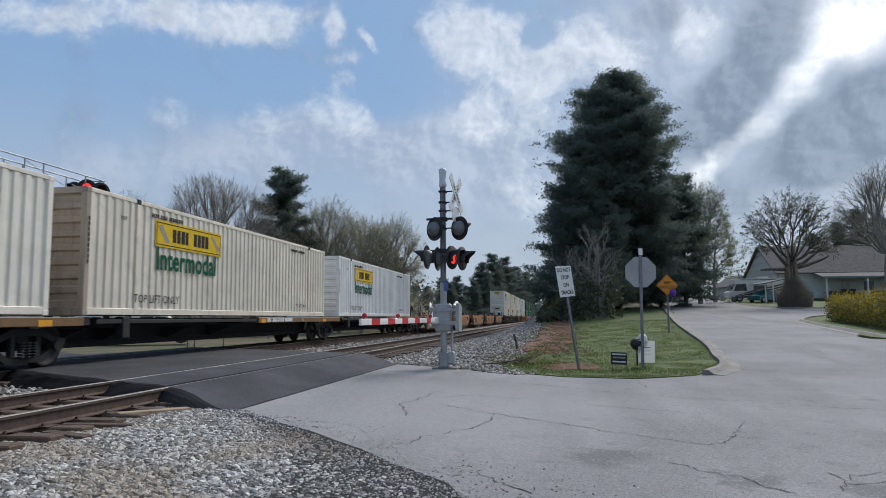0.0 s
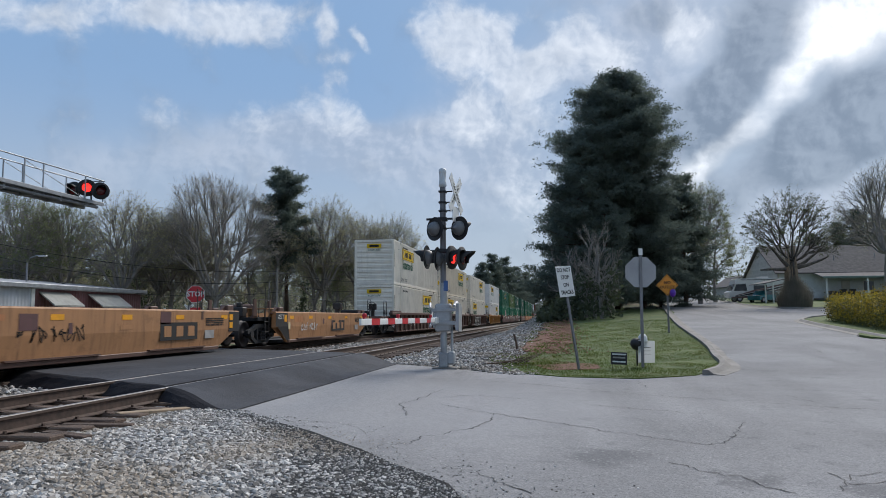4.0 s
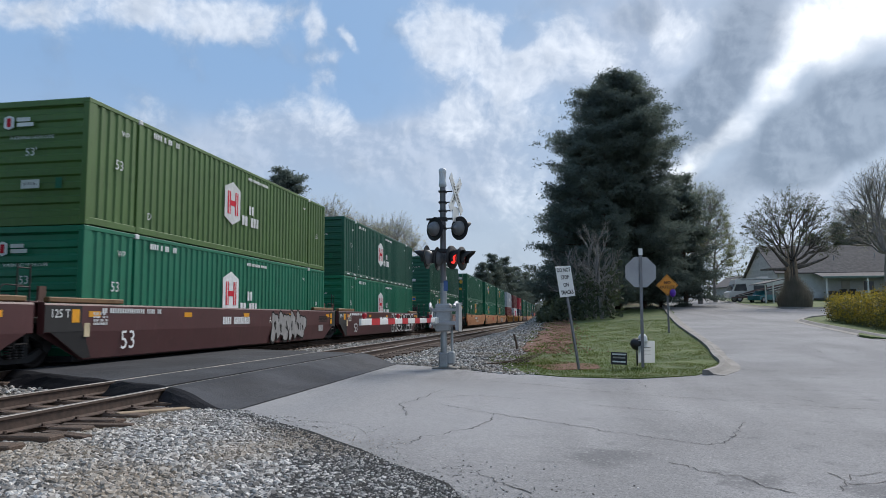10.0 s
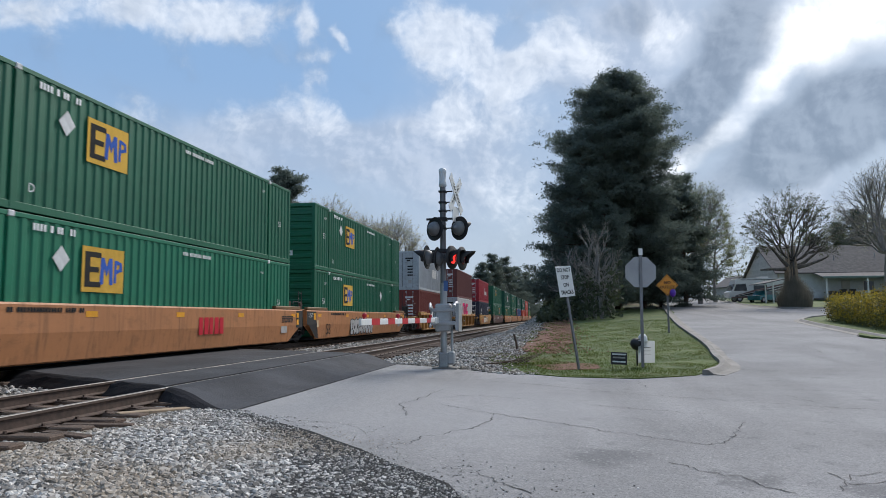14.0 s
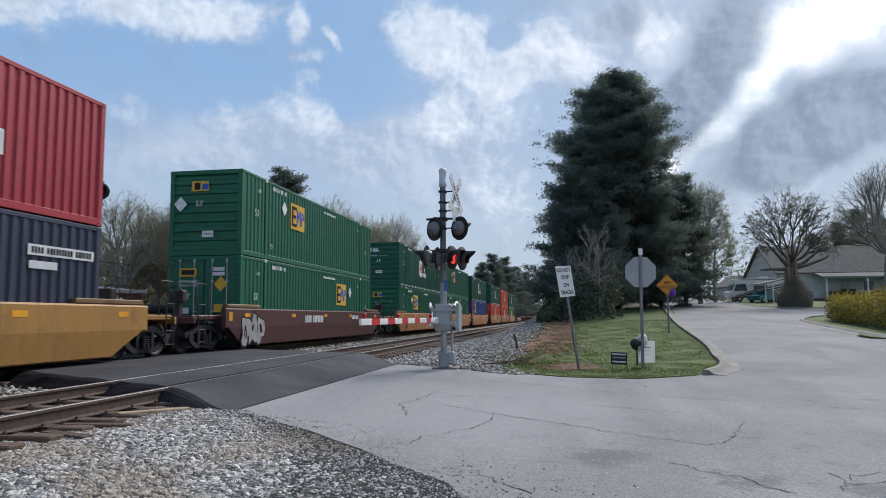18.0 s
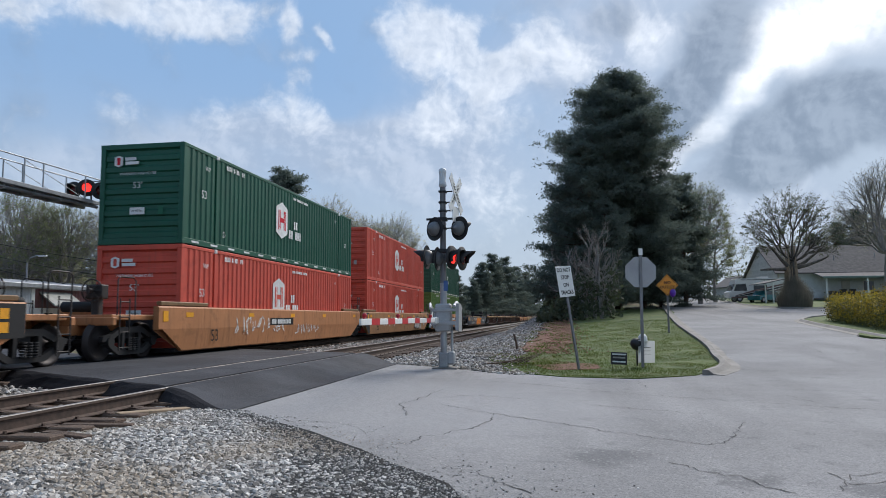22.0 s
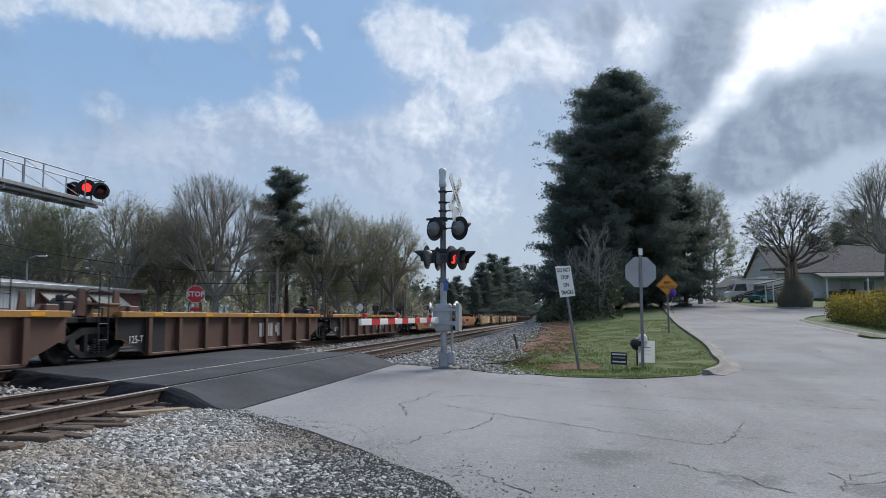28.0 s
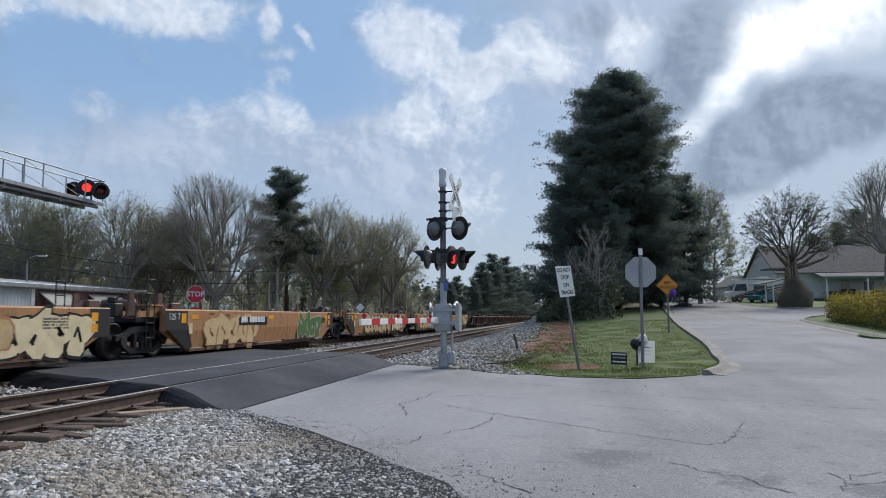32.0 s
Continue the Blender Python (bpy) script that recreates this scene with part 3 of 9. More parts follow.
solid("house_lawn", drape([(29.7, 62.8), (31.6, 60.6), (38, 62.4), (52, 66.3), (75, 70), (75, 125), (34, 125), (31.2, 90), (29.2, 70)], 2.5, 0.05), "grass", "front lawn before the house", "grass", kind="structure")


def kerb(name, line, width=0.34, high=0.11, label="pale concrete kerb and gutter along the street", inner=1):
    root = thing(name, pose(0, 0, 0), label, "kerb", kind="structure")
    pts = [Vector((*p, 0)) for p in line]
    fine = []
    for i in range(len(pts) - 1):
        p0, p1, p2, p3 = pts[max(i - 1, 0)], pts[i], pts[i + 1], pts[min(i + 2, len(pts) - 1)]
        m = max(1, int((p2 - p1).length / 0.6))
        fine += [0.5 * ((2 * p1) + (p2 - p0) * (k / m) + (2 * p0 - 5 * p1 + 4 * p2 - p3) * (k / m) ** 2 + (3 * p1 - p0 - 3 * p2 + p3) * (k / m) ** 3) for k in range(m)]
    fine.append(pts[-1])
    for s in range(0, len(fine) - 1, 5):
        seg = fine[s:s + 6]
        vs, fs = [], []
        prof = ((0.0, -0.1), (0.0, high), (0.13, high + 0.008), (0.18, high - 0.03), (0.25, 0.03), (width + 0.15, 0.012), (width + 0.15, -0.1))
        for i, p in enumerate(seg):
            k = s + i
            d = (fine[min(k + 1, len(fine) - 1)] - fine[max(k - 1, 0)]).normalized()
            o = Vector((d.y, -d.x, 0)) * inner
            q0 = p - d * 0.008 if i == len(seg) - 1 else (p + d * 0.008 if i == 0 else p)
            for a, h in prof:
                q = q0 + o * a
                vs.append((q.x, q.y, ground_z(p.x, p.y) + h))
        w = len(prof)
        for i in range(len(seg) - 1):
            for j in range(w - 1):
                fc = (i * w + j, (i + 1) * w + j, (i + 1) * w + j + 1, i * w + j + 1)
                fs.append(fc if inner < 0 else fc[::-1])
        fs += [tuple(range(w)), tuple(range((len(seg) - 1) * w, len(seg) * w))[::-1]]
        part("kerb_stone", Geo().add(vs, fs), "concrete", root)
    return root


kerb("kerb", [(14.75, 16.6), (15.2, 17.4), (15.55, 18.6), (15.75, 20.5), (16.3, 24.8), (17.5, 38.5), (20.0, 60), (22.8, 82)])
kerb("kerb", [(21.9, 21.0), (22.05, 23.6), (22.8, 29.3), (23.8, 36.5), (24.7, 41.0), (28, 46.2), (36, 51.8), (50, 58.5)], inner=-1)
kerb("kerb", [(31.0, 88), (29.3, 70), (29.8, 62.8), (31.7, 60.6), (38, 62.3), (52, 66.3)], inner=1)

# cracks and an oil stain in the street
CRACKS = [[(9.82, 15.33), (11.24, 14.45), (13.0, 13.15), (14.45, 12.31), (16.35, 11.46), (19.5, 10.6)], [(9.78, 11.34), (10.63, 10.59), (10.71, 10.02), (10.5, 9.3), (10.19, 8.82), (9.54, 7.57)],
          [(10.63, 10.59), (11.71, 9.71), (12.57, 9.02), (13.28, 8.47), (13.62, 8.89), (13.71, 9.19), (13.9, 9.83), (14.13, 10.22)], [(12.71, 7.47), (13.02, 7.15), (13.33, 6.76), (13.59, 6.41)], [(14.14, 7.16), (14.13, 6.86), (13.92, 6.51)],
          [(14.18, 6.93), (14.34, 7.19), (14.64, 7.36)], [(14.11, 6.82), (14.18, 6.75), (14.5, 7.04)], [(10.49, 7.03), (11.01, 6.64), (11.42, 6.12)], [(15.79, 17.44), (16.92, 16.86), (17.98, 16.48)], [(15.49, 13.14), (15.67, 12.18)],
          [(12.24, 11.61), (13.04, 11.15), (13.85, 10.85)], [(9.46, 13.24), (9.27, 11.42), (9.14, 11.05), (9.54, 9.91)], [(18.75, 22.62), (18.53, 20.1)], [(13.21, 15.27), (13.29, 14.06)], [(9.62, 12.29), (10.13, 12.66), (11.0, 12.32)]]
for line in CRACKS:
    g = Geo()
    pts = []
    for a, b in zip(line, line[1:]):
        m = max(3, int(math.hypot(b[0] - a[0], b[1] - a[1]) / 0.05))
        pts += [(a[0] + (b[0] - a[0]) * k / m, a[1] + (b[1] - a[1]) * k / m) for k in range(m)]
    wob = [(x + 0.09 * noise.noise((x * 3, y * 3, 2)) + .05 * noise.noise((x * 11, y * 11, 5)) + random.uniform(-.012, .012), y + 0.12 * noise.noise((x * 3, y * 3, 8)) + .08 * noise.noise((x * 11, y * 11, 11)) + random.uniform(-.02, .02)) for x, y in pts]
    vs, fs = [], []
    for i, (x, y) in enumerate(wob):
        a, b = wob[max(i - 1, 0)], wob[min(i + 1, len(wob) - 1)]
        d = Vector((b[0] - a[0], b[1] - a[1], 0)).normalized()
        w = max(0.003, 0.006 + 0.009 * noise.noise((x * 5, y * 5, 20)))
        z = ground_z(x, y) + 0.005
        vs += [(x - d.y * w, y + d.x * w, z), (x + d.y * w, y - d.x * w, z)]
    fs = [(2 * i, 2 * i + 1, 2 * i + 3, 2 * i + 2) for i in range(len(wob) - 1)]
    solid("road_crack", g.add(vs, fs), "crack", "thin dark crack across the worn asphalt", "crack", "cracks in the street", "structure")

# ---- the tracks ----
RAIL = [(-0.07, -0.175), (0.07, -0.175), (0.07, -0.163), (0.012, -0.145), (0.012, -0.045), (0.036, -0.036), (0.036, -0.006), (0.03, 0.0), (-0.03, 0.0), (-0.036, -0.006), (-0.036, -0.036), (-0.012, -0.045), (-0.012, -0.145), (-0.07, -0.163)]
for c in TRACKS:
    track = thing("railway_track", pose(c, 0, 0), "rusty steel rails spiked to weathered timber ties", "railway track", "railway tracks", "structure")
    for r in (-0.755, 0.755):
        part("rail", shared("rail", lambda: Geo().prism(RAIL, "y", -60, 700)), "rail", track, "rusty rail with a shiny head", pose(r, 0, 0))
    y = -6.0
    while y < 75:
        x_edge = edge_y(E_NEAR, c), edge_y(E_FAR, c)
        if not (x_edge[0] + 0.6 < y < x_edge[1] - 0.6):
            k = random.randrange(4)
            me = shared(("tie", k), lambda: Geo().box(-1.3 - .04 * k, 1.3 + .03 * k, -0.115, 0.115, -0.36, -0.18 + .004 * k, 0.015))
            part("tie", me, "tie", track, "", pose(random.uniform(-.06, .06), y + random.uniform(-.04, .04), 0, 0, 0, random.uniform(-1.5, 1.5)))
            for r in (-0.755, 0.755):
                part("tie_plate", shared("tie_plate", lambda: Geo().box(-.17, .17, -.09, .09, -.182, -.168, .004).box(.075, .1, -.06, -.03, -.17, -.14).box(-.1, -.075, .03, .06, -.17, -.14)), "rail", track, "", pose(r, y, 0)) if y < 30 else None
        y += 0.545

# loose stones of the ballast and the shoulder
def stones(name, count, place, size, label, seed, mat="stone"):
    rnd = random.Random(seed)
    ring = [(math.cos(k * math.pi * 2 / 5), math.sin(k * math.pi * 2 / 5)) for k in range(5)]
    base = [Vector((c, s, -.15)) for c, s in ring] + [Vector((.62 * c - .2 * s, .62 * s + .2 * c, .72)) for c, s in ring]
    faces = [(k, (k + 1) % 5, 5 + k) for k in range(5)] + [((k + 1) % 5, 5 + (k + 1) % 5, 5 + k) for k in range(5)] + [(5, 6, 7), (5, 7, 8), (5, 8, 9)]
    vs, fs = [], []
    for _ in range(count):
        q = place(rnd)
        if q is None:
            continue
        x, y, z = q
        s = size * rnd.uniform(0.5, 1.5)
        e = Euler((rnd.uniform(-.5, .5), rnd.uniform(-.5, .5), rnd.uniform(0, 6.28))).to_matrix()
        sc = (rnd.uniform(.85, 1.25), rnd.uniform(.7, 1.05), rnd.uniform(.65, .95))
        b = len(vs)
        for p in base:
            w = e @ Vector((p.x * sc[0] * rnd.uniform(.85, 1.15), p.y * sc[1] * rnd.uniform(.85, 1.15), p.z * sc[2])) * s
            vs.append((x + w.x, y + w.y, z + w.z + s * .1))
        fs += [tuple(b + i for i in fc) for fc in faces]
    return solid(name, Geo().add(vs, fs), mat, label, "stones", kind="stuff")


def on_shoulder(rnd):
    y = 2.5 + 7.0 * rnd.random() ** 0.9
    x = rnd.uniform(5.9 if y < 7 else 6.1, 11.2)
    lim = table(y, ((3, 11.2), (5.9, 10.7), (6.6, 10.2), (7.35, 9.4), (8.14, 8.3), (9.2, 6.9), (9.6, 6.3)))
    if x > lim + rnd.gauss(0, 0.12) or abs(x - 5.975) < 0.1:
        return None
    bare = 0.6 + 1.3 * max(0, 8.6 - y) / 3 + 0.9 * noise.noise((x * 1.1, y * 1.1, 6)) + 0.3 * noise.noise((x * 4, y * 4, 2))
    if rnd.random() > (lim - x) / max(.3, bare) + (0.19 if lim - x > .35 + .3 * noise.noise((x * 3, y * 3, 8)) else 0.03):
        return None
    z = ground_z(x, y)
    return x, y, z + 0.005


def in_track(rnd):
    y = rnd.uniform(3.5, 13.5)
    x = rnd.uniform(-2.5, 6.0)
    if y > edge_y(E_NEAR, x) - 0.2 or min(abs(x - c - r) for c in TRACKS for r in (-.755, .755)) < 0.09:
        return None
    return x, y, -0.245


def far_ballast(rnd):
    y = 16.6 + 39 * rnd.random() ** 1.5
    x = rnd.uniform(-2.5, 11.5)
    if y < edge_y(E_FAR, x) + 0.2 and x < 6.8:
        return None
    if min(abs(x - c - r) for c in TRACKS for r in (-.755, .755)) < 0.09 or y < (18.9 - (x - 6.9) * .55 if x < 9.2 else 17.6 - (x - 9.2) * .8):
        return None
    if x > table(y, ((16.7, 11.0), (17.6, 10.4), (20, 10.3), (24.5, 10.4), (31, 10.5), (40, 11.1), (60, 11.4))) + rnd.gauss(0, .28):
        return None
    return x, y, ground_z(x, y) + 0.005


def on_clay(rnd):
    y = rnd.uniform(22.5, 54)
    x = rnd.gauss(11.5 + (y - 22) * .012, .5)
    return x, y, ground_z(x, y) + 0.03


def on_crumbs(rnd):
    y = rnd.uniform(3.4, 9.0)
    lim = table(y, ((3, 11.2), (5.9, 10.75), (6.6, 10.25), (7.35, 9.45), (8.14, 8.4), (9.2, 7.2)))
    x = lim + 0.12 - abs(rnd.gauss(0, 0.8))
    return x, y, ground_z(x, y) + 0.03


def on_road(rnd):
    y = rnd.uniform(4.0, 9.0)
    lim = table(y, ((3, 11.2), (5.9, 10.75), (6.6, 10.25), (7.35, 9.45), (8.14, 8.4), (9.2, 7.2)))
    x = lim + abs(rnd.gauss(0, 0.8))
    return x, y, ground_z(x, y)


stones("crumb_stones", 6000, on_crumbs, 0.012, "small pale chips strewn over the crumbled edge", 21)
stones("road_grit", 1300, on_road, 0.009, "grit scattered on the edge of the street", 22)
stones("shoulder_stones", 56000, on_shoulder, 0.030, "loose grey crushed stones on the shoulder", 3)
stones("track_stones", 8000, in_track, 0.036, "grey ballast stones lying between the ties", 4)
stones("clay_clods", 1500, on_clay, 0.03, "red clay clods on the bare bank", 6, "clay")
stones("ballast_stones", 30000, far_ballast, 0.038, "grey ballast stones along the track bed", 5)

# grass blades on the verge
rnd = random.Random(8)
g = Geo()
vs, fs = [], []
poly = rounded(MOUND, 0.8)
for _ in range(95000):
    y = 15.7 + 26 * rnd.random() ** 1.6
    x = rnd.uniform(9.6, 18.5)
    if not inside((x, y), poly) or noise.noise((x * .8, y * .8, 4)) < -0.45:
        continue
    z = ground_z(x, y) + 0.012
    h, w, t = rnd.uniform(.02, .06) * (1 + 1.1 * noise.noise((x * 1.3, y * 1.3, 1))), rnd.uniform(.004, .009), rnd.uniform(0, 6.28)
    lean = rnd.uniform(.01, .05)
    u = rnd.uniform(0, 6.28)
    b = len(vs)
    vs += [(x - w * math.cos(t), y - w * math.sin(t), z), (x + w * math.cos(t), y + w * math.sin(t), z), (x + lean * math.cos(u), y + lean * math.sin(u), z + h)]
    fs.append((b, b + 1, b + 2))
solid("grass_blades", g.add(vs, fs), "blade", "short green blades of spring grass", "grass", kind="stuff")

# litter and tufts on the bank beside the ballast
def litter_place(r):
    y = 18.6 + 34 * r.random() ** 1.4
    x = r.gauss(10.8 + (y - 18) * .02, .6)
    if x < 9.6 or y < 17.9 - (x - 9.2) * .8:
        return None
    return x, y, ground_z(x, y) + .03


rnd = random.Random(31)
for name, mat, count, size, text in (("leaf_litter", "litter", 8000, .024, "brown leaf litter on the clay bank"), ("weed_tufts", "blade", 9000, .022, "green weeds growing on the bank")):
    vs, fs = [], []
    for _ in range(count):
        q = litter_place(rnd)
        if q is None or (mat == "blade" and noise.noise((q[0] * 1.4, q[1] * 1.4, 2)) < .12):
            continue
        x, y, z = q
        a, s = rnd.uniform(0, 6.28), size * rnd.uniform(.6, 1.6)
        up = rnd.uniform(.1, .5) * s if mat == "litter" else rnd.uniform(1.0, 2.6) * s
        b = len(vs)
        vs += [(x - s * math.cos(a), y - s * math.sin(a), z), (x + s * .6 * math.sin(a), y - s * .6 * math.cos(a), z + up * .4), (x + s * math.cos(a), y + s * math.sin(a), z + up), (x - s * .6 * math.sin(a), y + s * .6 * math.cos(a), z + up * .5)]
        fs.append((b, b + 1, b + 2, b + 3))
    solid(name, Geo().add(vs, fs), mat, text, "litter", kind="stuff")

# an old stake and a fallen branch at the foot of the bank
x, y = 10.2, 24.5
solid("wooden_stake", Geo().tube([(0, 0, -.1), (-.05, 0, .28), (-.13, .02, .55)], [.045, .04, .035], 7), "tie", "dark leaning wooden stake in the ballast", "stake", m=pose(x, y, ground_z(x, y)))
g, rnd = Geo(), random.Random(12)
for k in range(9):
    g.tube([(k * .12, 0, .04), (k * .12 + .35, rnd.uniform(-.2, .2), .07 + .02 * k), (k * .12 + .7, rnd.uniform(-.4, .4), .10 + .03 * k)], [.016, .010, .004], 4)
solid("fallen_branch", g, "tie", "thin dry fallen branch lying on the ballast", "branch", m=pose(9.75, 18.6, ground_z(9.75, 18.6) + .02, 0, 0, 20))

# loose timbers by the near rail
for i, (x, y, turn, L) in enumerate(((6.45, 8.55, 62, 1.0), (6.5, 7.35, 20, .75), (6.6, 6.7, -12, .6))):
    solid("loose_timber", Geo().box(-L / 2, L / 2, -.06, .06, -.02, .025, .008), "plank" if i < 1 else "tie", "split weathered plank lying on the ballast", "plank", "loose planks", m=pose(x, y, ground_z(x, y) + .045, 3, 2, turn))


# ---- the sky: a drifting cloud deck, far above everything ----
def cloud_material():
    n = Nodes("drifting_cloud")
    unit = n.add("VectorMath", operation="NORMALIZE")
    n.put(unit.inputs[0], n.add("TexCoord").outputs["Object"])
    d = unit.outputs[0]
    sep = n.add("SeparateXYZ")
    n.put(sep.inputs[0], d)
    az = n.math("ADD", n.math("MULTIPLY", n.math("ARCTAN2", sep.outputs[0], sep.outputs[1]), 57.2958), 9.38)
    el = n.math("MULTIPLY", n.math("ARCSINE", sep.outputs[2]), 57.2958)
    flat = n.add("CombineXYZ")
    n.put(flat.inputs[0], az), n.put(flat.inputs[1], el)
    angle = flat.outputs[0]

    def moved(vec, shift):
        a = n.add("VectorMath", operation="ADD")
        n.put(a.inputs[0], vec), n.put(a.inputs[1], shift)
        return a.outputs[0]

    def warp(vec, scale, amount, shift):
        w = n.add("TexNoise")
        n.put(w.inputs["Vector"], moved(angle, shift))
        w.inputs["Scale"].default_value, w.inputs["Detail"].default_value = scale, 4
        lean = n.add("VectorMath", operation="SUBTRACT")
        n.put(lean.inputs[0], w.outputs["Color"]), n.put(lean.inputs[1], (.5, .5, .5))
        b = n.add("VectorMath", operation="MULTIPLY_ADD")
        n.put(b.inputs[0], lean.outputs[0]), n.put(b.inputs[1], (amount, amount * .8, 0)), n.put(b.inputs[2], vec)
        return b.outputs[0]

    bent = warp(warp(angle, .13, 3.0, (3, 7, 0)), .5, 1.0, (11, 2, 0))

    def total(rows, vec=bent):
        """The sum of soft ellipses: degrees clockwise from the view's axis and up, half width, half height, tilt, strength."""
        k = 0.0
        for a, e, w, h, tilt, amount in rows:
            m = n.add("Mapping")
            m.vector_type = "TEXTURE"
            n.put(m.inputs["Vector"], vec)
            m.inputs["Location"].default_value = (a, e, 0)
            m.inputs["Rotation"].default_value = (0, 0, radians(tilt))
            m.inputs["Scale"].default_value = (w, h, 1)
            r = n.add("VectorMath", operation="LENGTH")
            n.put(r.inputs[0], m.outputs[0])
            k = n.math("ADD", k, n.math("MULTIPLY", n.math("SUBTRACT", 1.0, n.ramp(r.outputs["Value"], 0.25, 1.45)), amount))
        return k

    wide = n.noise(bent, .12, 4, .5)
    lump = n.noise(bent, .30, 7, .52)
    toward = n.noise(moved(bent, (.42, .30, 0)), .30, 7, .52)
    small = n.noise(bent, 1.15, 6, .56)
    relief = n.math("MULTIPLY", n.math("SUBTRACT", lump, toward), 3.2)

    # clear air: bluer up and away from the sun
    blue = n.math("MULTIPLY", n.ramp(el, 5, 20), n.math("SUBTRACT", 1.0, n.ramp(az, -8, 34)))
    air = n.mix(blue, (0.30, 0.355, 0.425), (0.185, 0.29, 0.445))
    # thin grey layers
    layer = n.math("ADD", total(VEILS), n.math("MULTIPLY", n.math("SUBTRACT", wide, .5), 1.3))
    col = n.mix(n.math("MULTIPLY", n.ramp(layer, .1, 1.0), .85), air, n.mix(n.ramp(n.math("ADD", wide, n.math("MULTIPLY", relief, .6)), .3, .75), (0.275, 0.325, 0.405), (0.39, 0.43, 0.50)))
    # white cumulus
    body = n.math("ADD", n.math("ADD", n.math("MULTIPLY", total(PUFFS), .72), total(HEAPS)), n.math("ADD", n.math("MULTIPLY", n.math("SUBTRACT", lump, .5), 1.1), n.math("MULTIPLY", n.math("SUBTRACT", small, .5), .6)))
    cover = n.math("MULTIPLY", n.ramp(body, .06, .92), .88)
    lit = n.math("ADD", n.math("ADD", n.math("MULTIPLY", relief, .75), .40), n.math("ADD", n.math("MULTIPLY", n.math("SUBTRACT", small, .5), .8), n.math("MULTIPLY", n.ramp(body, .5, 1.3), .28)), clamp=True)
    rim = n.math("MULTIPLY", n.ramp(body, .18, .5), n.math("SUBTRACT", 1.0, n.ramp(body, .5, 1.0)))
    lit = n.math("ADD", n.math("SUBTRACT", lit, n.math("MULTIPLY", n.ramp(body, .8, 1.6), .22)), n.math("MULTIPLY", rim, .2), clamp=True)
    col = n.mix(cover, col, n.mix(lit, (0.315, 0.365, 0.44), (0.65, 0.67, 0.695)))
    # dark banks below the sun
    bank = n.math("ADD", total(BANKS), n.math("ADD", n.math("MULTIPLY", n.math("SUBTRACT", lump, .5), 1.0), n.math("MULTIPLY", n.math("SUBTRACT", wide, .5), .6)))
    col = n.mix(n.math("MULTIPLY", n.ramp(bank, -.05, .65), .92), col, n.mix(n.ramp(n.math("ADD", wide, n.math("MULTIPLY", relief, .7)), .25, .8), (0.12, 0.16, 0.215), (0.205, 0.25, 0.31)))
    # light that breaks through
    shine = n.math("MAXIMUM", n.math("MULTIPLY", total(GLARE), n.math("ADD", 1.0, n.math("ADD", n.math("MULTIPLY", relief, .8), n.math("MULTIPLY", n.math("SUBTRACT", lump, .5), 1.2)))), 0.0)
    col = n.mix(n.math("MINIMUM", shine, 1.0), col, (0.75, 0.765, 0.78))
    power = n.math("ADD", 1.0, n.math("MULTIPLY", n.math("MAXIMUM", n.math("SUBTRACT", shine, 1.0), 0.0), 1.2))
    alpha = n.math("SUBTRACT", 0.94, n.math("MULTIPLY", n.ramp(sep.outputs[2], 0.44, 0.54), 0.40))
    em, tr, mx = n.add("Emission"), n.add("BsdfTransparent"), n.add("MixShader")
    n.put(em.inputs[0], col), n.put(em.inputs[1], power)
    n.put(mx.inputs[0], alpha), n.put(mx.inputs[1], tr.outputs[0]), n.put(mx.inputs[2], em.outputs[0])
    n.put(n.out.inputs["Surface"], mx.outputs[0])
    n.mat.cycles.emission_sampling = "NONE"
    return n.mat


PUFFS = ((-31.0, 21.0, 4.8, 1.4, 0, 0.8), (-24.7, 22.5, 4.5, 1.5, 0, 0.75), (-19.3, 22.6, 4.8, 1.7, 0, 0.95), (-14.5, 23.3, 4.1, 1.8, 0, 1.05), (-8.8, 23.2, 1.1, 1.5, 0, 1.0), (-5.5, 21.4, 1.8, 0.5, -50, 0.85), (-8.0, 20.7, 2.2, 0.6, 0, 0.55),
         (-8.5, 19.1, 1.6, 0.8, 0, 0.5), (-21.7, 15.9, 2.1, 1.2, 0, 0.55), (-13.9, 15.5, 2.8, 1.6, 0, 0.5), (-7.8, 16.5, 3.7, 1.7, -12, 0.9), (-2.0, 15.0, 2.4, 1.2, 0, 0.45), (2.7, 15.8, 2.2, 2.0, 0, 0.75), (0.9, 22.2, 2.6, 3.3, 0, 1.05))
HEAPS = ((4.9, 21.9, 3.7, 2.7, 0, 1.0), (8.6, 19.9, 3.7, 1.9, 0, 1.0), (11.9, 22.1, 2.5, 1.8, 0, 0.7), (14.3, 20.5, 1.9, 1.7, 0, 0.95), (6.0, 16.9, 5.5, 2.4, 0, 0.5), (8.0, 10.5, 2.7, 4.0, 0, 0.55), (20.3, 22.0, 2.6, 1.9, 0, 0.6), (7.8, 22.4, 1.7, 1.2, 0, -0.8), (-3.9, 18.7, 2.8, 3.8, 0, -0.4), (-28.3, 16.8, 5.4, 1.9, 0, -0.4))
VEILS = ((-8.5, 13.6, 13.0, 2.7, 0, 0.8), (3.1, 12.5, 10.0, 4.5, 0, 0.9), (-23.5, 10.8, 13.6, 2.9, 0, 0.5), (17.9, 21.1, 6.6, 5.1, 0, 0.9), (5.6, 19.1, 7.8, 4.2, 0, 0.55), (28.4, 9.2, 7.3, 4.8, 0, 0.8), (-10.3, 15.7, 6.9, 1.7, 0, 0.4))
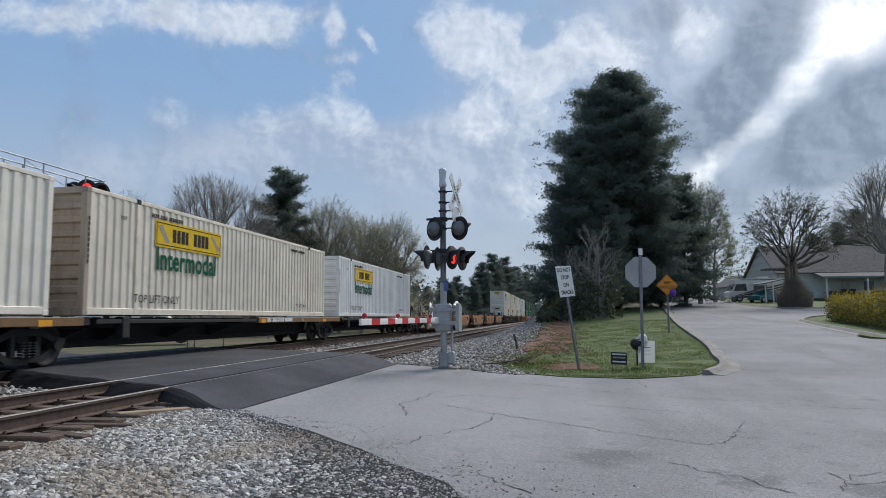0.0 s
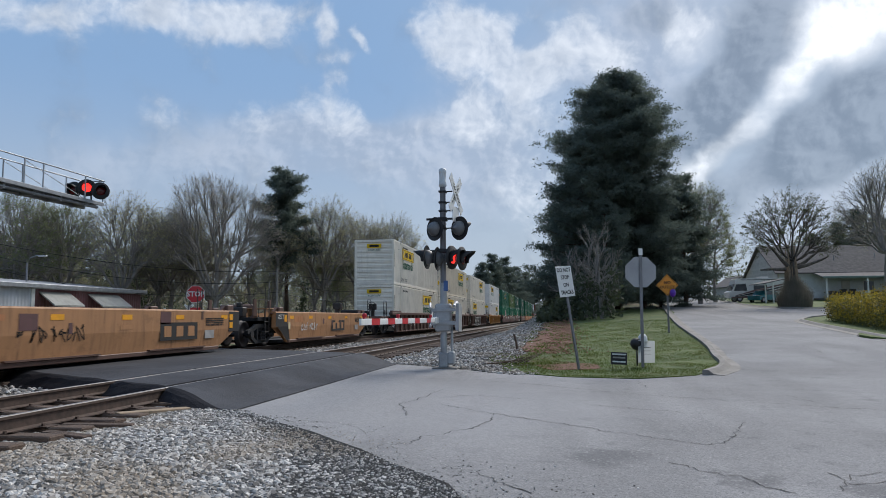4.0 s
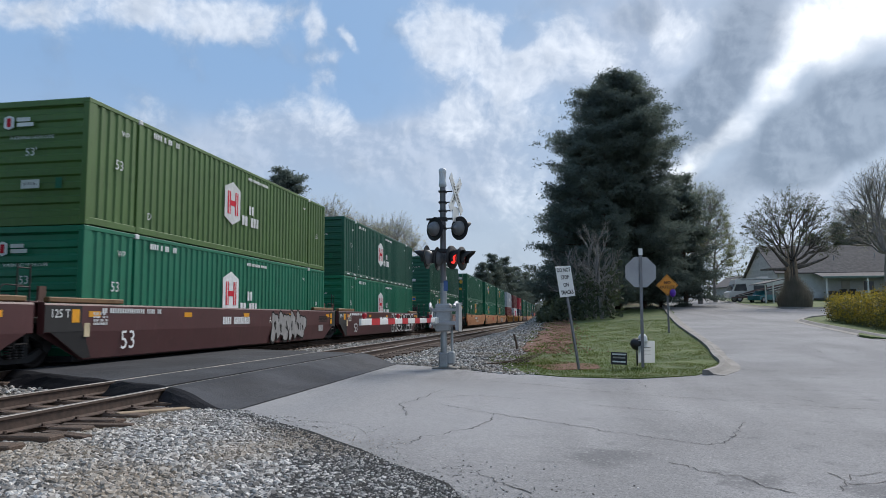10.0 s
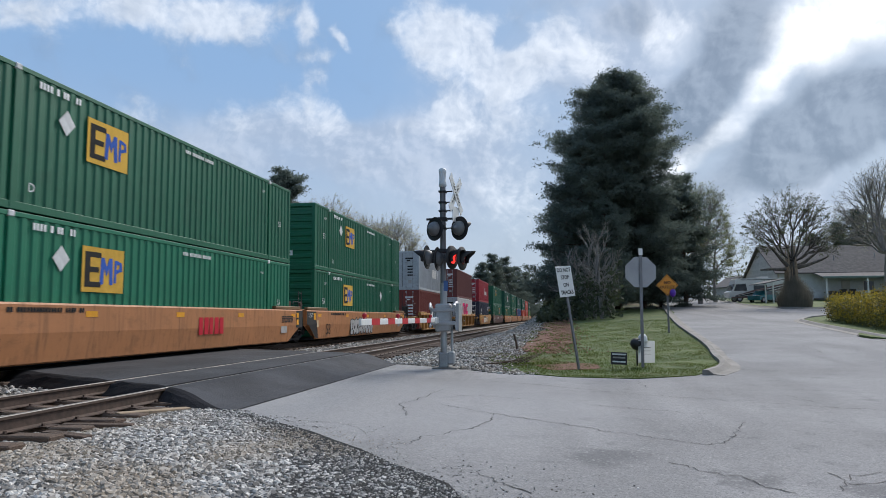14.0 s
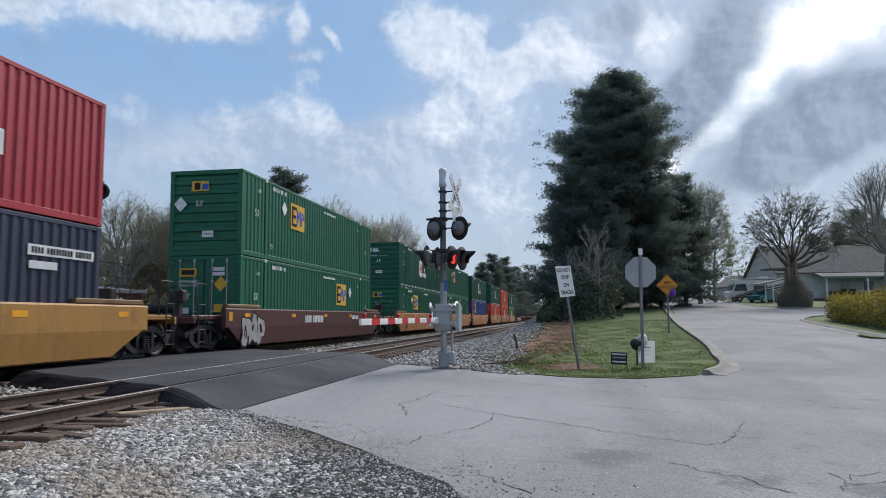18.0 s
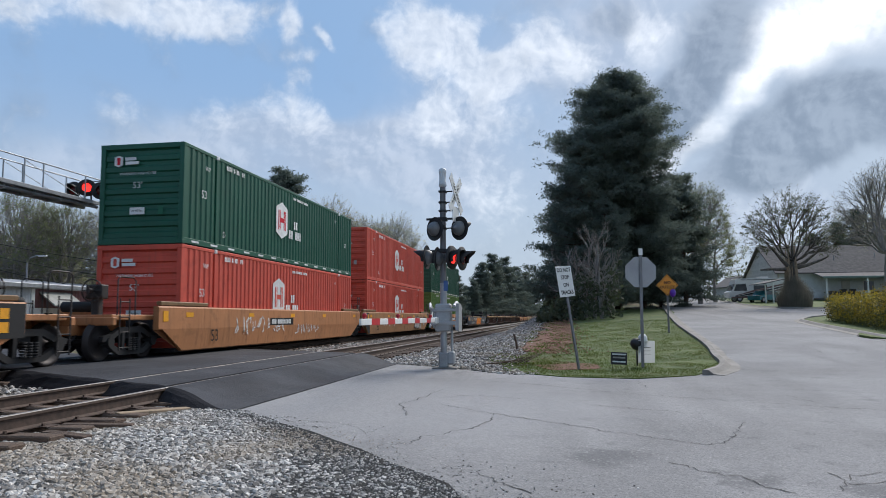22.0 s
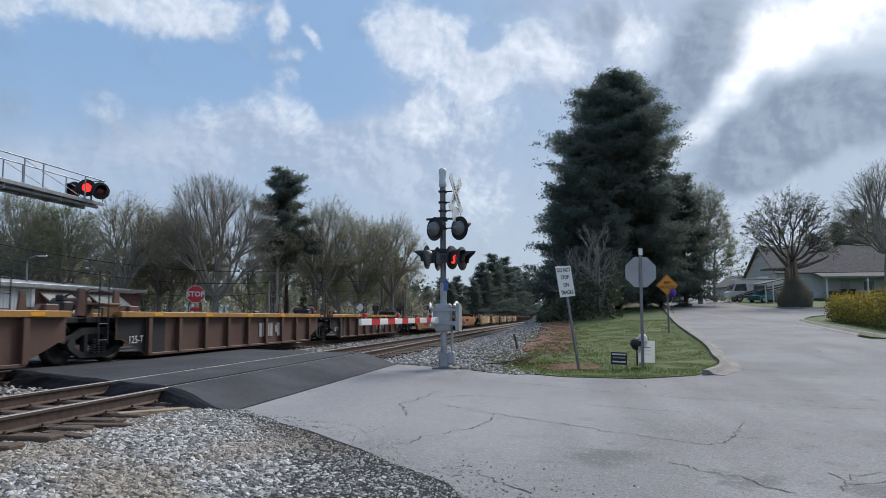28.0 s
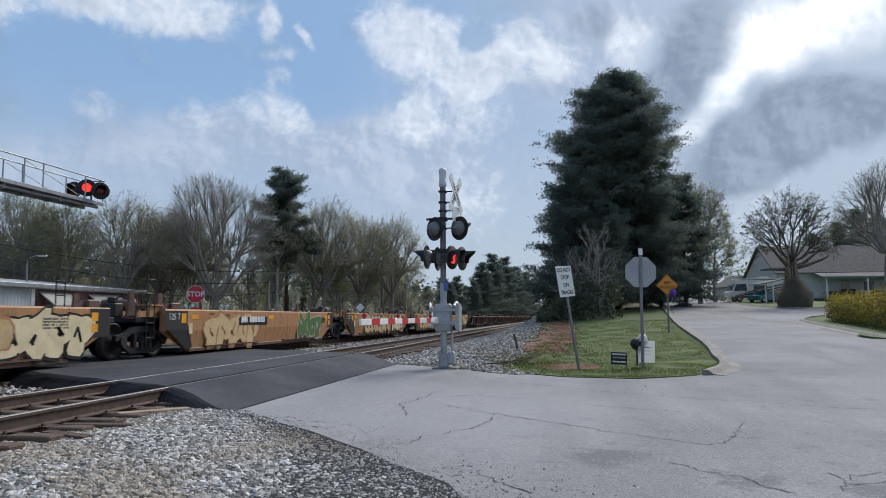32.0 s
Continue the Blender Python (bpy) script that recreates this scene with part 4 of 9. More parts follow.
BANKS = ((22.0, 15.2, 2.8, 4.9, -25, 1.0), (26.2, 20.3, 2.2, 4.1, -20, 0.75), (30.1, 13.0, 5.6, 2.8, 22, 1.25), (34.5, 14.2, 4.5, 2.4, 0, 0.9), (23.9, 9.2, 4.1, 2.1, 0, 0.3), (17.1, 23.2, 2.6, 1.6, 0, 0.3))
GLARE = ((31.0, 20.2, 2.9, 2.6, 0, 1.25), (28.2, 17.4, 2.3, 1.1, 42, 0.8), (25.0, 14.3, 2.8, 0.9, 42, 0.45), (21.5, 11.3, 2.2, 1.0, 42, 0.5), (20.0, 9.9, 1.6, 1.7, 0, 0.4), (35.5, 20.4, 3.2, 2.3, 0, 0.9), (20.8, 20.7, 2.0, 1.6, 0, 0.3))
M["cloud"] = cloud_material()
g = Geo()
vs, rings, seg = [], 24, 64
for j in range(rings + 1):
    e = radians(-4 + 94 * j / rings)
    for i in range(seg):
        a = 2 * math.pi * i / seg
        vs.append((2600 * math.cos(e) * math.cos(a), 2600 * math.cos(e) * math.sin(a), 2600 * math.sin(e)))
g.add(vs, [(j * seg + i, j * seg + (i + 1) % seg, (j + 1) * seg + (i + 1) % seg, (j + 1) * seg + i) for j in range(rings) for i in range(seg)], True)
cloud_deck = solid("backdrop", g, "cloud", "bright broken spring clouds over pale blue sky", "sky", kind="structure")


# ---- plants ----
def bark_material(name, dark, light):
    n = Nodes(name)
    v = n.coord(scale=(3, 3, 0.7))
    k, f = n.noise(v, 2.5, 5, 0.65), n.noise(n.coord(scale=(6, 6, 1)), 9, 4, 0.7)
    n.bump(n.math("ADD", k, f), 0.8, 0.03)
    col = n.mix(n.ramp(k, 0.3, 0.7), dark, light)
    return n.done(n.mix(n.math("MULTIPLY", n.random(), 0.35), col, dark), 0.9)


def leaf_material(name, dark, light, through=0.15):
    n = Nodes(name)
    r = n.add("NewGeometry").outputs["Random Per Island"]
    k = n.noise(n.coord(), 0.6, 3)
    col = n.mix(n.math("MULTIPLY", n.math("ADD", r, n.ramp(k, 0.35, 0.65)), 0.5), dark, light)
    n.bsdf.inputs["Specular IOR Level"].default_value = 0.25
    n.bsdf.inputs["Transmission Weight"].default_value = 0.0
    n.done(col, 0.65)
    tl, mx = n.add("BsdfTranslucent"), n.add("MixShader")
    n.put(tl.inputs[0], col)
    mx.inputs[0].default_value = through
    n.put(mx.inputs[1], n.bsdf.outputs[0]), n.put(mx.inputs[2], tl.outputs[0])
    n.put(n.out.inputs["Surface"], mx.outputs[0])
    return n.mat


M["bark"] = bark_material("grey_bark", (0.18, 0.165, 0.15), (0.36, 0.33, 0.30))
M["pale_bark"] = bark_material("pale_bark", (0.20, 0.182, 0.165), (0.38, 0.35, 0.32))
M["pine_bark"] = bark_material("pine_bark", (0.045, 0.03, 0.022), (0.13, 0.085, 0.06))
M["old_bark"] = bark_material("dark_furrowed_bark", (0.07, 0.062, 0.052), (0.17, 0.152, 0.13))
M["needle"] = leaf_material("dark_pine_needles", (0.09, 0.118, 0.105), (0.175, 0.21, 0.17), 0.55)
M["bud"] = leaf_material("spring_buds", (0.28, 0.265, 0.16), (0.46, 0.45, 0.26), 0.6)
M["young_leaf"] = leaf_material("young_spring_leaves", (0.16, 0.185, 0.09), (0.29, 0.32, 0.16), 0.6)
M["ivy"] = leaf_material("dark_ivy", (0.045, 0.06, 0.04), (0.10, 0.12, 0.065), 0.35)
M["forsythia"] = leaf_material("yellow_blossom", (0.34, 0.235, 0.02), (0.62, 0.47, 0.05), 0.2)
M["hedge_leaf"] = leaf_material("hedge_leaves", (0.08, 0.085, 0.03), (0.17, 0.165, 0.06), 0.2)
M["old_leaf"] = leaf_material("dull_new_leaves", (0.06, 0.075, 0.04), (0.14, 0.155, 0.08), 0.4)
M["tall_grass"] = leaf_material("tall_dry_grass", (0.17, 0.155, 0.12), (0.30, 0.275, 0.22), 0.35)
M["dry_leaf"] = leaf_material("dry_brush", (0.25, 0.235, 0.185), (0.42, 0.40, 0.31), 0.6)


def perp(d, rnd):
    v = Vector((rnd.gauss(0, 1), rnd.gauss(0, 1), rnd.gauss(0, 1)))
    v -= d * v.dot(d)
    return v.normalized()


def limb(g, p, d, length, r0, r1, rnd, bend, lift, n, steps):
    pts, q, dd = [p.copy()], p.copy(), d.copy()
    for _ in range(steps):
        dd = (dd + perp(dd, rnd) * bend + Vector((0, 0, lift))).normalized()
        q = q + dd * (length / steps)
        pts.append(q.copy())
    radii = [r0 + (r1 - r0) * i / steps for i in range(steps + 1)]
    g.tube(pts, radii, n, False)
    return pts, dd


def bare_tree(seed, height, spread=0.75, bole=0.25, kids=(6, 4, 4, 4), twig=0.012, leaf=0, leaf_size=0.12, rise=1.0):
    """A leafless or budding broad-leaved tree: the wood, and the small leaves at its twigs."""
    rnd = random.Random(seed)
    g, lv, lf = Geo(), [], []
    trunk, d = limb(g, Vector((0, 0, -0.3)), Vector((0, 0, 1)), height * 0.62, height * 0.019, height * 0.008, rnd, 0.07, 0.05, 7, 7)
    todo = []
    for i in range(kids[0] + 3):
        k = bole + (1 - bole) * (i + rnd.random()) / (kids[0] + 3)
        p = trunk[min(7, int(k * 7))].lerp(trunk[min(7, int(k * 7) + 1)], k * 7 % 1)
        a = i * 2.4 + rnd.random()
        out = Vector((math.cos(a), math.sin(a), (rnd.uniform(0.35, 1.0) + 0.6 * k) * rise)).normalized()
        todo.append((p, out, height * spread * rnd.uniform(0.36, 0.52) * (1.12 - 0.5 * k), height * 0.0085 * (1.1 - 0.4 * k), 1))
    while todo:
        p, out, length, r, lev = todo.pop()
        pts, dd = limb(g, p, out, length, r, max(r * 0.4, twig * 0.5), rnd, 0.16, 0.035, 5 if lev == 1 else 3, 4 if lev < 3 else 3)
        if lev < len(kids):
            for i in range(kids[lev]):
                k = 0.3 + 0.7 * (i + rnd.random()) / kids[lev]
                j = min(len(pts) - 2, int(k * (len(pts) - 1)))
                q = pts[j].lerp(pts[j + 1], k * (len(pts) - 1) - j)
                dirn = (pts[j + 1] - pts[j]).normalized()
                todo.append((q, (dirn + perp(dirn, rnd) * rnd.uniform(0.5, 1.0) + Vector((0, 0, 0.18))).normalized(), length * rnd.uniform(0.42, 0.66), max(twig, r * 0.5), lev + 1))
        if lev >= len(kids) - 1 and leaf:
            for _ in range(leaf):
                q = pts[rnd.randrange(1, len(pts))] + Vector((rnd.gauss(0, .12), rnd.gauss(0, .12), rnd.gauss(0, .12)))
                a, b = perp(dd, rnd) * leaf_size * rnd.uniform(.5, 1.2), perp(dd, rnd) * leaf_size * rnd.uniform(.4, 1)
                k = len(lv)
                lv += [tuple(q - a), tuple(q + b), tuple(q + a), tuple(q - b)]
                lf.append((k, k + 1, k + 2, k + 3))
    return g, Geo().add(lv, lf)


def dome_tree(seed, height, width, bole=0.3, points=700, twigs=3, leaf=1):
    """A broad leafless tree: limbs fork towards points spread through a domed crown."""
    rnd = random.Random(seed)
    g, lv, lf = Geo(), [], []
    mid, half = Vector((0, 0, height * 0.60)), Vector((width / 2, width / 2, height * 0.40))
    ends = []
    while len(ends) < points:
        u = Vector((rnd.gauss(0, 1), rnd.gauss(0, 1), rnd.gauss(0.25, 1))).normalized()
        if u.z > -0.55:
            r = 0.5 + 0.5 * rnd.random() ** 0.45
            r *= 0.86 + 0.2 * noise.noise((u.x * 1.8 + seed, u.y * 1.8, u.z * 1.8))
            ends.append(mid + Vector((u.x * half.x, u.y * half.y, u.z * half.z)) * r)
    fork = Vector((rnd.uniform(-.2, .2), rnd.uniform(-.2, .2), height * bole))
    limb(g, Vector((0, 0, -.3)), Vector((0, 0, 1)), height * bole + .3, height * .02, height * .015, rnd, .03, .02, 8, 4)

    def bough(p, q, r0, r1, n, steps, sag):
        m = p.lerp(q, .5) + Vector((0, 0, sag)) + Vector((rnd.gauss(0, 1), rnd.gauss(0, 1), rnd.gauss(0, 1))) * (q - p).length * .06
        pts = [p * (1 - t) ** 2 + m * (2 * t * (1 - t)) + q * t * t for t in [k / steps for k in range(steps + 1)]]
        g.tube(pts, [r0 + (r1 - r0) * k / steps for k in range(steps + 1)], n, False)
        return pts

    def spread(p, group, level, r):
        counts, reach = (9, 5, 5), (0.5, 0.48, 0.5)
        if level == 3 or len(group) <= 2:
            for q in group:
                pts = bough(p, q, min(r, .018), .007, 3, 2, .05)
                for _ in range(twigs):
                    a = pts[1].lerp(q, rnd.uniform(.2, 1))
                    d = ((q - mid).normalized() + Vector((rnd.gauss(0, .7), rnd.gauss(0, .7), rnd.gauss(.3, .6)))).normalized()
                    e = a + d * rnd.uniform(.4, .95)
                    g.tube([a, a.lerp(e, .5) + Vector((0, 0, .03)), e], [.008, .006, .003], 3, False)
                    for _ in range(leaf):
                        o = a.lerp(e, rnd.uniform(.5, 1.1)) + Vector((rnd.gauss(0, .05), rnd.gauss(0, .05), rnd.gauss(0, .05)))
                        x, y = perp(d, rnd) * .055, perp(d, rnd) * .04
                        k = len(lv)
                        lv.extend([tuple(o - x), tuple(o + y), tuple(o + x), tuple(o - y)])
                        lf.append((k, k + 1, k + 2, k + 3))
            return
        seeds = rnd.sample(group, min(counts[level], len(group)))
        parts = [[] for _ in seeds]
        for q in group:
            parts[min(range(len(seeds)), key=lambda i: (q - seeds[i]).length)].append(q)
        for sub_ in parts:
            if not sub_:
                continue
            c = Vector((0, 0, 0))
            for q in sub_:
                c = c + q
            tip = p.lerp(c / len(sub_), reach[level])
            bough(p, tip, r, r * .6, (7, 5, 4)[level], 4, -.26 * (tip - p).length if level == 0 else -.04 * (tip - p).length)
            spread(tip, sub_, level + 1, r * .58)

    spread(fork, ends, 0, height * .0105)
    return g, Geo().add(lv, lf)


def needles(lv, lf, q, size, rnd, count=15):
    for _ in range(count):
        d = Vector((rnd.gauss(0, 1), rnd.gauss(0, 1), rnd.gauss(0.25, 0.8))).normalized()
        s = perp(d, rnd) * size * 0.11
        k = len(lv)
        o = q + Vector((rnd.gauss(0, size * .75), rnd.gauss(0, size * .75), rnd.gauss(0, size * .42)))
        tip = o + d * size * rnd.uniform(.5, .9)
        lv += [tuple(o - s), tuple(o + s), tuple(tip + s * .6), tuple(tip - s * .6)]
        lf.append((k, k + 1, k + 2, k + 3))


def pine_tree(seed, height, width, low=0.12, limbs=90, clumps=26, size=0.55, ragged=0.35, top=0.55, outline=None, tiers=0):
    """An evergreen with a straight trunk, drooping limbs and clumps of needles."""
    rnd = random.Random(seed)
    g, lv, lf = Geo(), [], []
    trunk, _ = limb(g, Vector((0, 0, -0.3)), Vector((0, 0, 1)), height * 0.97, height * 0.016, 0.03, rnd, 0.02, 0.05, 8, 9)
    for i in range(limbs):
        k = low + (1 - low) * ((i + rnd.random()) / limbs) ** 0.92
        if tiers:
            k = min(0.985, (math.floor(k * tiers) + 0.5 + rnd.gauss(0, 0.13)) / tiers)
        j = min(8, int(k * 9))
        p = trunk[j].lerp(trunk[j + 1], k * 9 - j)
        prof = (1 - k) ** top * (0.62 + 0.38 * min(1, (k - low) / 0.22 + 0.35))
        if outline:
            prof = table(k, outline)
        length = width * 0.5 * prof * rnd.uniform(1 - ragged, 1 + ragged * 0.55) + 0.35
        a = i * 2.39996 + rnd.uniform(-.4, .4)
        out = Vector((math.cos(a), math.sin(a), rnd.uniform(-.12, .32) + .35 * k)).normalized()
        pts, dd = limb(g, p, out, length, 0.012 * height * (1 - k) * .35 + .02, .012, rnd, .09, -.012, 4, 4)
        m = max(4, int(clumps * (length / (width * .5)) ** 0.9))
        for c in range(m):
            f = 0.22 + 0.8 * (c + rnd.random()) / m
            jj = min(3, int(f * 4))
            q = pts[jj].lerp(pts[jj + 1], min(1, f * 4 - jj))
            sp = 0.11 * length * (1.1 - 0.55 * f) + 0.13
            q = q + Vector((rnd.gauss(0, sp), rnd.gauss(0, sp), rnd.gauss(0.05, sp * .3)))
            needles(lv, lf, q, size * rnd.uniform(.7, 1.25), rnd)
    return g, Geo().add(lv, lf)


def leaf_mass(seed, count, where, size, up=0.3):
    """Many small leaves at the places that `where` gives."""
    rnd = random.Random(seed)
    lv, lf = [], []
    for _ in range(count):
        q = where(rnd)
        if q is None:
            continue
        d = Vector((rnd.gauss(0, 1), rnd.gauss(0, 1), rnd.gauss(up, 1))).normalized()
        a = perp(d, rnd)
        b = d.cross(a) * size * rnd.uniform(.35, .7)
        a = a * size * rnd.uniform(.6, 1.2)
        k = len(lv)
        lv += [tuple(q - a), tuple(q + b), tuple(q + a), tuple(q - b)]
        lf.append((k, k + 1, k + 2, k + 3))
    return Geo().add(lv, lf)


def plant(kinds, key, x, y, scale=1.0, turn=0.0, lift=0.0, label="", category="tree", group=""):
    """A tree of a kind built before, set on the land."""
    name, wood, wood_mat, leaf, leaf_mat, text = kinds[key]
    root = thing(name, pose(x, y, ground_z(x, y) - 0.12 + lift, 0, 0, turn), label or text, category, group)
    root.scale = (scale, scale, scale)
    part("trunk", wood, wood_mat, root)
    if leaf is not None and len(leaf.polygons):
        part("crown", leaf, leaf_mat, root)
    return root


def kind(name, pair, wood_mat, leaf_mat, text):
    w, l = pair
    return name, w.mesh(name + "_wood"), wood_mat, l.mesh(name + "_leaf"), leaf_mat, text


GREAT = ((0, .8), (.22, .95), (.36, .92), (.47, .78), (.52, .80), (.59, .96), (.68, .92), (.74, .80), (.81, .64), (.88, .50), (.93, .38), (.97, .24), (1, .1))
TREES = {
    "bare_b": kind("bare_tree", bare_tree(23, 13, 0.62, 0.34, (7, 5, 5, 4), 0.011, 8, 0.065), "bark", "bud", "slender bare tree with budding twigs in the wood edge"),
    "bare_c": kind("bare_tree", bare_tree(37, 14, 0.7, 0.22, (7, 5, 5, 4), 0.012, 7, 0.065), "pale_bark", "bud", "pale-barked bare tree with crossing limbs"),
    "dome": kind("bare_tree", dome_tree(67, 15.5, 13.0, 0.22, 1300, 4, 1), "pale_bark", "bud", "broad bare tree with a domed crown of fine twigs"),
    "dome_b": kind("bare_tree", dome_tree(71, 14.0, 9.5, 0.3, 800, 4, 5), "bark", "bud", "round-crowned tree with first yellow-green buds"),
    "young": kind("budding_tree", bare_tree(41, 11, 0.66, 0.25, (6, 5, 5, 3), 0.012, 14, 0.07), "bark", "young_leaf", "tree with a thin crown of young yellow-green leaves"),
    "ivy_tree": kind("ivy_covered_tree", bare_tree(53, 12, 0.55, 0.4, (5, 4, 4, 3), 0.014, 2, 0.1), "bark", "bud", "bare tree in the wood edge with dark stem"),
    "pine": kind("pine_tree", pine_tree(7, 16, 6.6, 0.2, 70, 60, 0.30, 0.6, 0.42), "pine_bark", "needle", "tall dark pine with a ragged narrow crown"),
    "dome_c": kind("bare_tree", dome_tree(83, 13.5, 8.5, 0.36, 700, 4, 1), "bark", "bud", "round-crowned bare tree with a haze of fine twigs"),
    "leafy": kind("budding_tree", dome_tree(59, 12.5, 8.0, 0.32, 600, 4, 8), "bark", "young_leaf", "tree with a thin veil of young green leaves"),
    "sapling": kind("sapling", bare_tree(29, 8, 0.5, 0.2, (6, 5, 5), 0.009, 1, 0.05), "bark", "old_leaf", "slender bare sapling before the dark evergreens"),
    "tall_pine": kind("pine_tree", pine_tree(13, 16, 5.2, 0.38, 46, 100, 0.30, 0.65, 0.42, ((.38, .3), (.5, .85), (.6, 1.0), (.75, .72), (.88, .5), (1, .25)), 0), "pine_bark", "needle", "tall dark pine with a bare stem and ragged crown"),
    "cedar": kind("evergreen_tree", pine_tree(9, 14, 8.5, 0.05, 110, 60, 0.27, 0.5, 0.55, None, 15), "pine_bark", "needle", "broad dark evergreen tree reaching to the ground"),
    "great": kind("great_pine", pine_tree(19, 21.8, 11.4, 0.05, 280, 100, 0.27, 0.26, 0.5, GREAT, 19), "pine_bark", "needle", "huge dense dark evergreen towering beside the tracks"),
}

# wood edge beyond the tracks
rnd = random.Random(77)
TALL = ((383, 64, "dome", 0.93), (300, 66, "dome_c", 0.84), (570, 74, "dome_b", 1.0), (690, 84, "dome_b", 0.98), (215, 60, "dome_b", 0.86), (30, 58, "leafy", 0.95), (110, 60, "leafy", 0.9), (285, 66, "dome_b", 0.85), (335, 68, "dome_b", 0.85), (450, 70, "bare_c", 0.8), (250, 66, "bare_c", 0.75), (508, 72, "tall_pine", 1.04), (480, 70, "bare_b", 0.92), (560, 76, "bare_b", 0.98), (600, 80, "young", 1.12), (640, 80, "dome_b", 0.95), (680, 88, "bare_b", 1.0), (715, 94, "bare_c", 0.78))


def spot(px, depth):
    """The place on the land that lies `depth` ahead of the camera, in the direction of that column."""
    cx = (px - 784) / 1247.1 * depth
    return EYE[0] + cx * math.cos(YAW) - depth * math.sin(YAW), cx * math.sin(YAW) + depth * math.cos(YAW)


for px, depth, k, s in TALL:
    plant(TREES, k, *spot(px, depth), s * (1.08 if "pine" not in k else 1.04), px * 3.1, group="wood edge")
for i in range(34):
    px = -90 + 24.6 * i + rnd.uniform(-8, 8)
    depth = 58 + max(0, px) * 0.055 + (0, 9, 18)[i % 3] + rnd.uniform(-2, 2)
    k = rnd.choice(("dome_b", "leafy", "dome_c", "dome_c", "leafy", "dome_b", "ivy_tree", "bare_b"))
    tall = table(px, ((-90, 0.92), (60, 0.9), (160, 0.82), (230, 0.8), (330, 0.8), (450, 0.78), (560, 0.8), (650, 0.75), (730, 0.5), (760, 0.4)))
    plant(TREES, k, *spot(px, depth), tall * rnd.uniform(0.8, 1.1), rnd.uniform(0, 360), group="wood edge")
for i in range(6):
    px = -60 + 130 * i + rnd.uniform(-12, 12)
    plant(TREES, "cedar" if i % 2 else "pine", *spot(px, 84 + px * .05 + rnd.uniform(0, 10)), rnd.uniform(0.42, 0.6), rnd.uniform(0, 360), group="wood edge")
# dark brush at the foot of the wood
def brush_place(r):
    px = r.uniform(-120, 775)
    depth = 57 + max(0, px) * 0.055 + r.uniform(0, 26)
    x, y = spot(px, depth)
    top = 3.0 + 2.2 * noise.noise((x * .22, y * .22, 0)) + 1.5 * noise.noise((x * .8, y * .8, 3))
    return Vector((x, y, ground_z(x, y) + r.random() ** 1.3 * max(.8, top)))


solid("wood_brush", leaf_mass(5, 30000, brush_place, 0.18), "dry_leaf", "tangled brown brush along the foot of the wood", "brush", kind="stuff")


def under_place(r):
    px = r.uniform(-120, 740)
    x, y = spot(px, 56 + max(0, px) * 0.055 + r.uniform(0, 16))
    if noise.noise((x * .14, y * .14, 12)) < -.12:
        return None
    return Vector((x, y, ground_z(x, y) + .4 + r.random() ** .9 * (5.5 + 2.5 * noise.noise((x * .3, y * .3, 4)))))


solid("understorey", leaf_mass(8, 30000, under_place, 0.085), "young_leaf", "haze of young green leaves in the understorey", "shrubs", kind="stuff")


def deep_place(r):
    px = r.uniform(-130, 770)
    depth = 80 + max(0, px) * 0.05 + r.uniform(0, 26)
    x, y = spot(px, depth)
    top = 6.0 - max(0, px - 500) * .008 + 3.0 * noise.noise((x * .16, y * .16, 7)) + 2.0 * noise.noise((x * .5, y * .5, 3))
    return Vector((x, y, ground_z(x, y) + r.random() ** 1.2 * max(1.5, top)))


solid("wood_depth", leaf_mass(7, 15000, deep_place, 0.26), "dry_leaf", "dim brown depth of the leafless wood", "woods", kind="stuff")


def ivy_place(r):
    i = r.randrange(26)
    q = random.Random(i * 7 + 1)
    px = q.uniform(-60, 560)
    x, y = spot(px, 59 + max(0, px) * .055 + q.uniform(0, 8))
    h = q.uniform(4, 9)
    z = r.random() ** 0.8 * h
    w = (.75 - .5 * z / h) * (1 + .4 * math.sin(z * 2 + i))
    return Vector((x + r.gauss(0, w * .6), y + r.gauss(0, w * .6), ground_z(x, y) + z))


solid("ivy", leaf_mass(6, 8000, ivy_place, 0.18), "ivy", "dark ivy climbing the stems of the wood edge", "ivy", kind="stuff")

# the far line of trees along the tracks
for i in range(54):
    y = 105 + i * 7.5
    k = ("cedar", "pine", "young", "cedar", "bare_b", "pine")[i % 6]
    x = -11 - 2.5 * (i % 3) - rnd.uniform(0, 3)
    plant(TREES, k, x, y, rnd.uniform(0.62, 1.0) * (1.25 if k == "cedar" and y > 160 else 0.8), rnd.uniform(0, 360), group="trees along the tracks")
for i in range(22):
    y = 80 + i * 12
    plant(TREES, ("cedar", "pine", "young")[i % 3], 15.5 + rnd.uniform(0, 5), y, rnd.uniform(0.7, 1.0), rnd.uniform(0, 360), group="trees along the tracks")
for px, depth, k in ((852, 205, 1.3), (872, 215, 1.55), (893, 235, 1.6), (912, 260, 1.5), (930, 300, 1.5), (945, 350, 1.5)):
    plant(TREES, "cedar", *spot(px, depth), k, px * 7.0, group="trees along the tracks")
solid("far_woods", leaf_mass(15, 70000, lambda r: Vector((r.choice((-1, 1)) * r.uniform(24, 190) * 1.0, r.uniform(150, 640), 0)) + Vector((0, 0, 2 + r.random() ** 0.7 * r.uniform(7, 13))), 0.55), "ivy", "far dark woods along the horizon", "woods", kind="stuff")

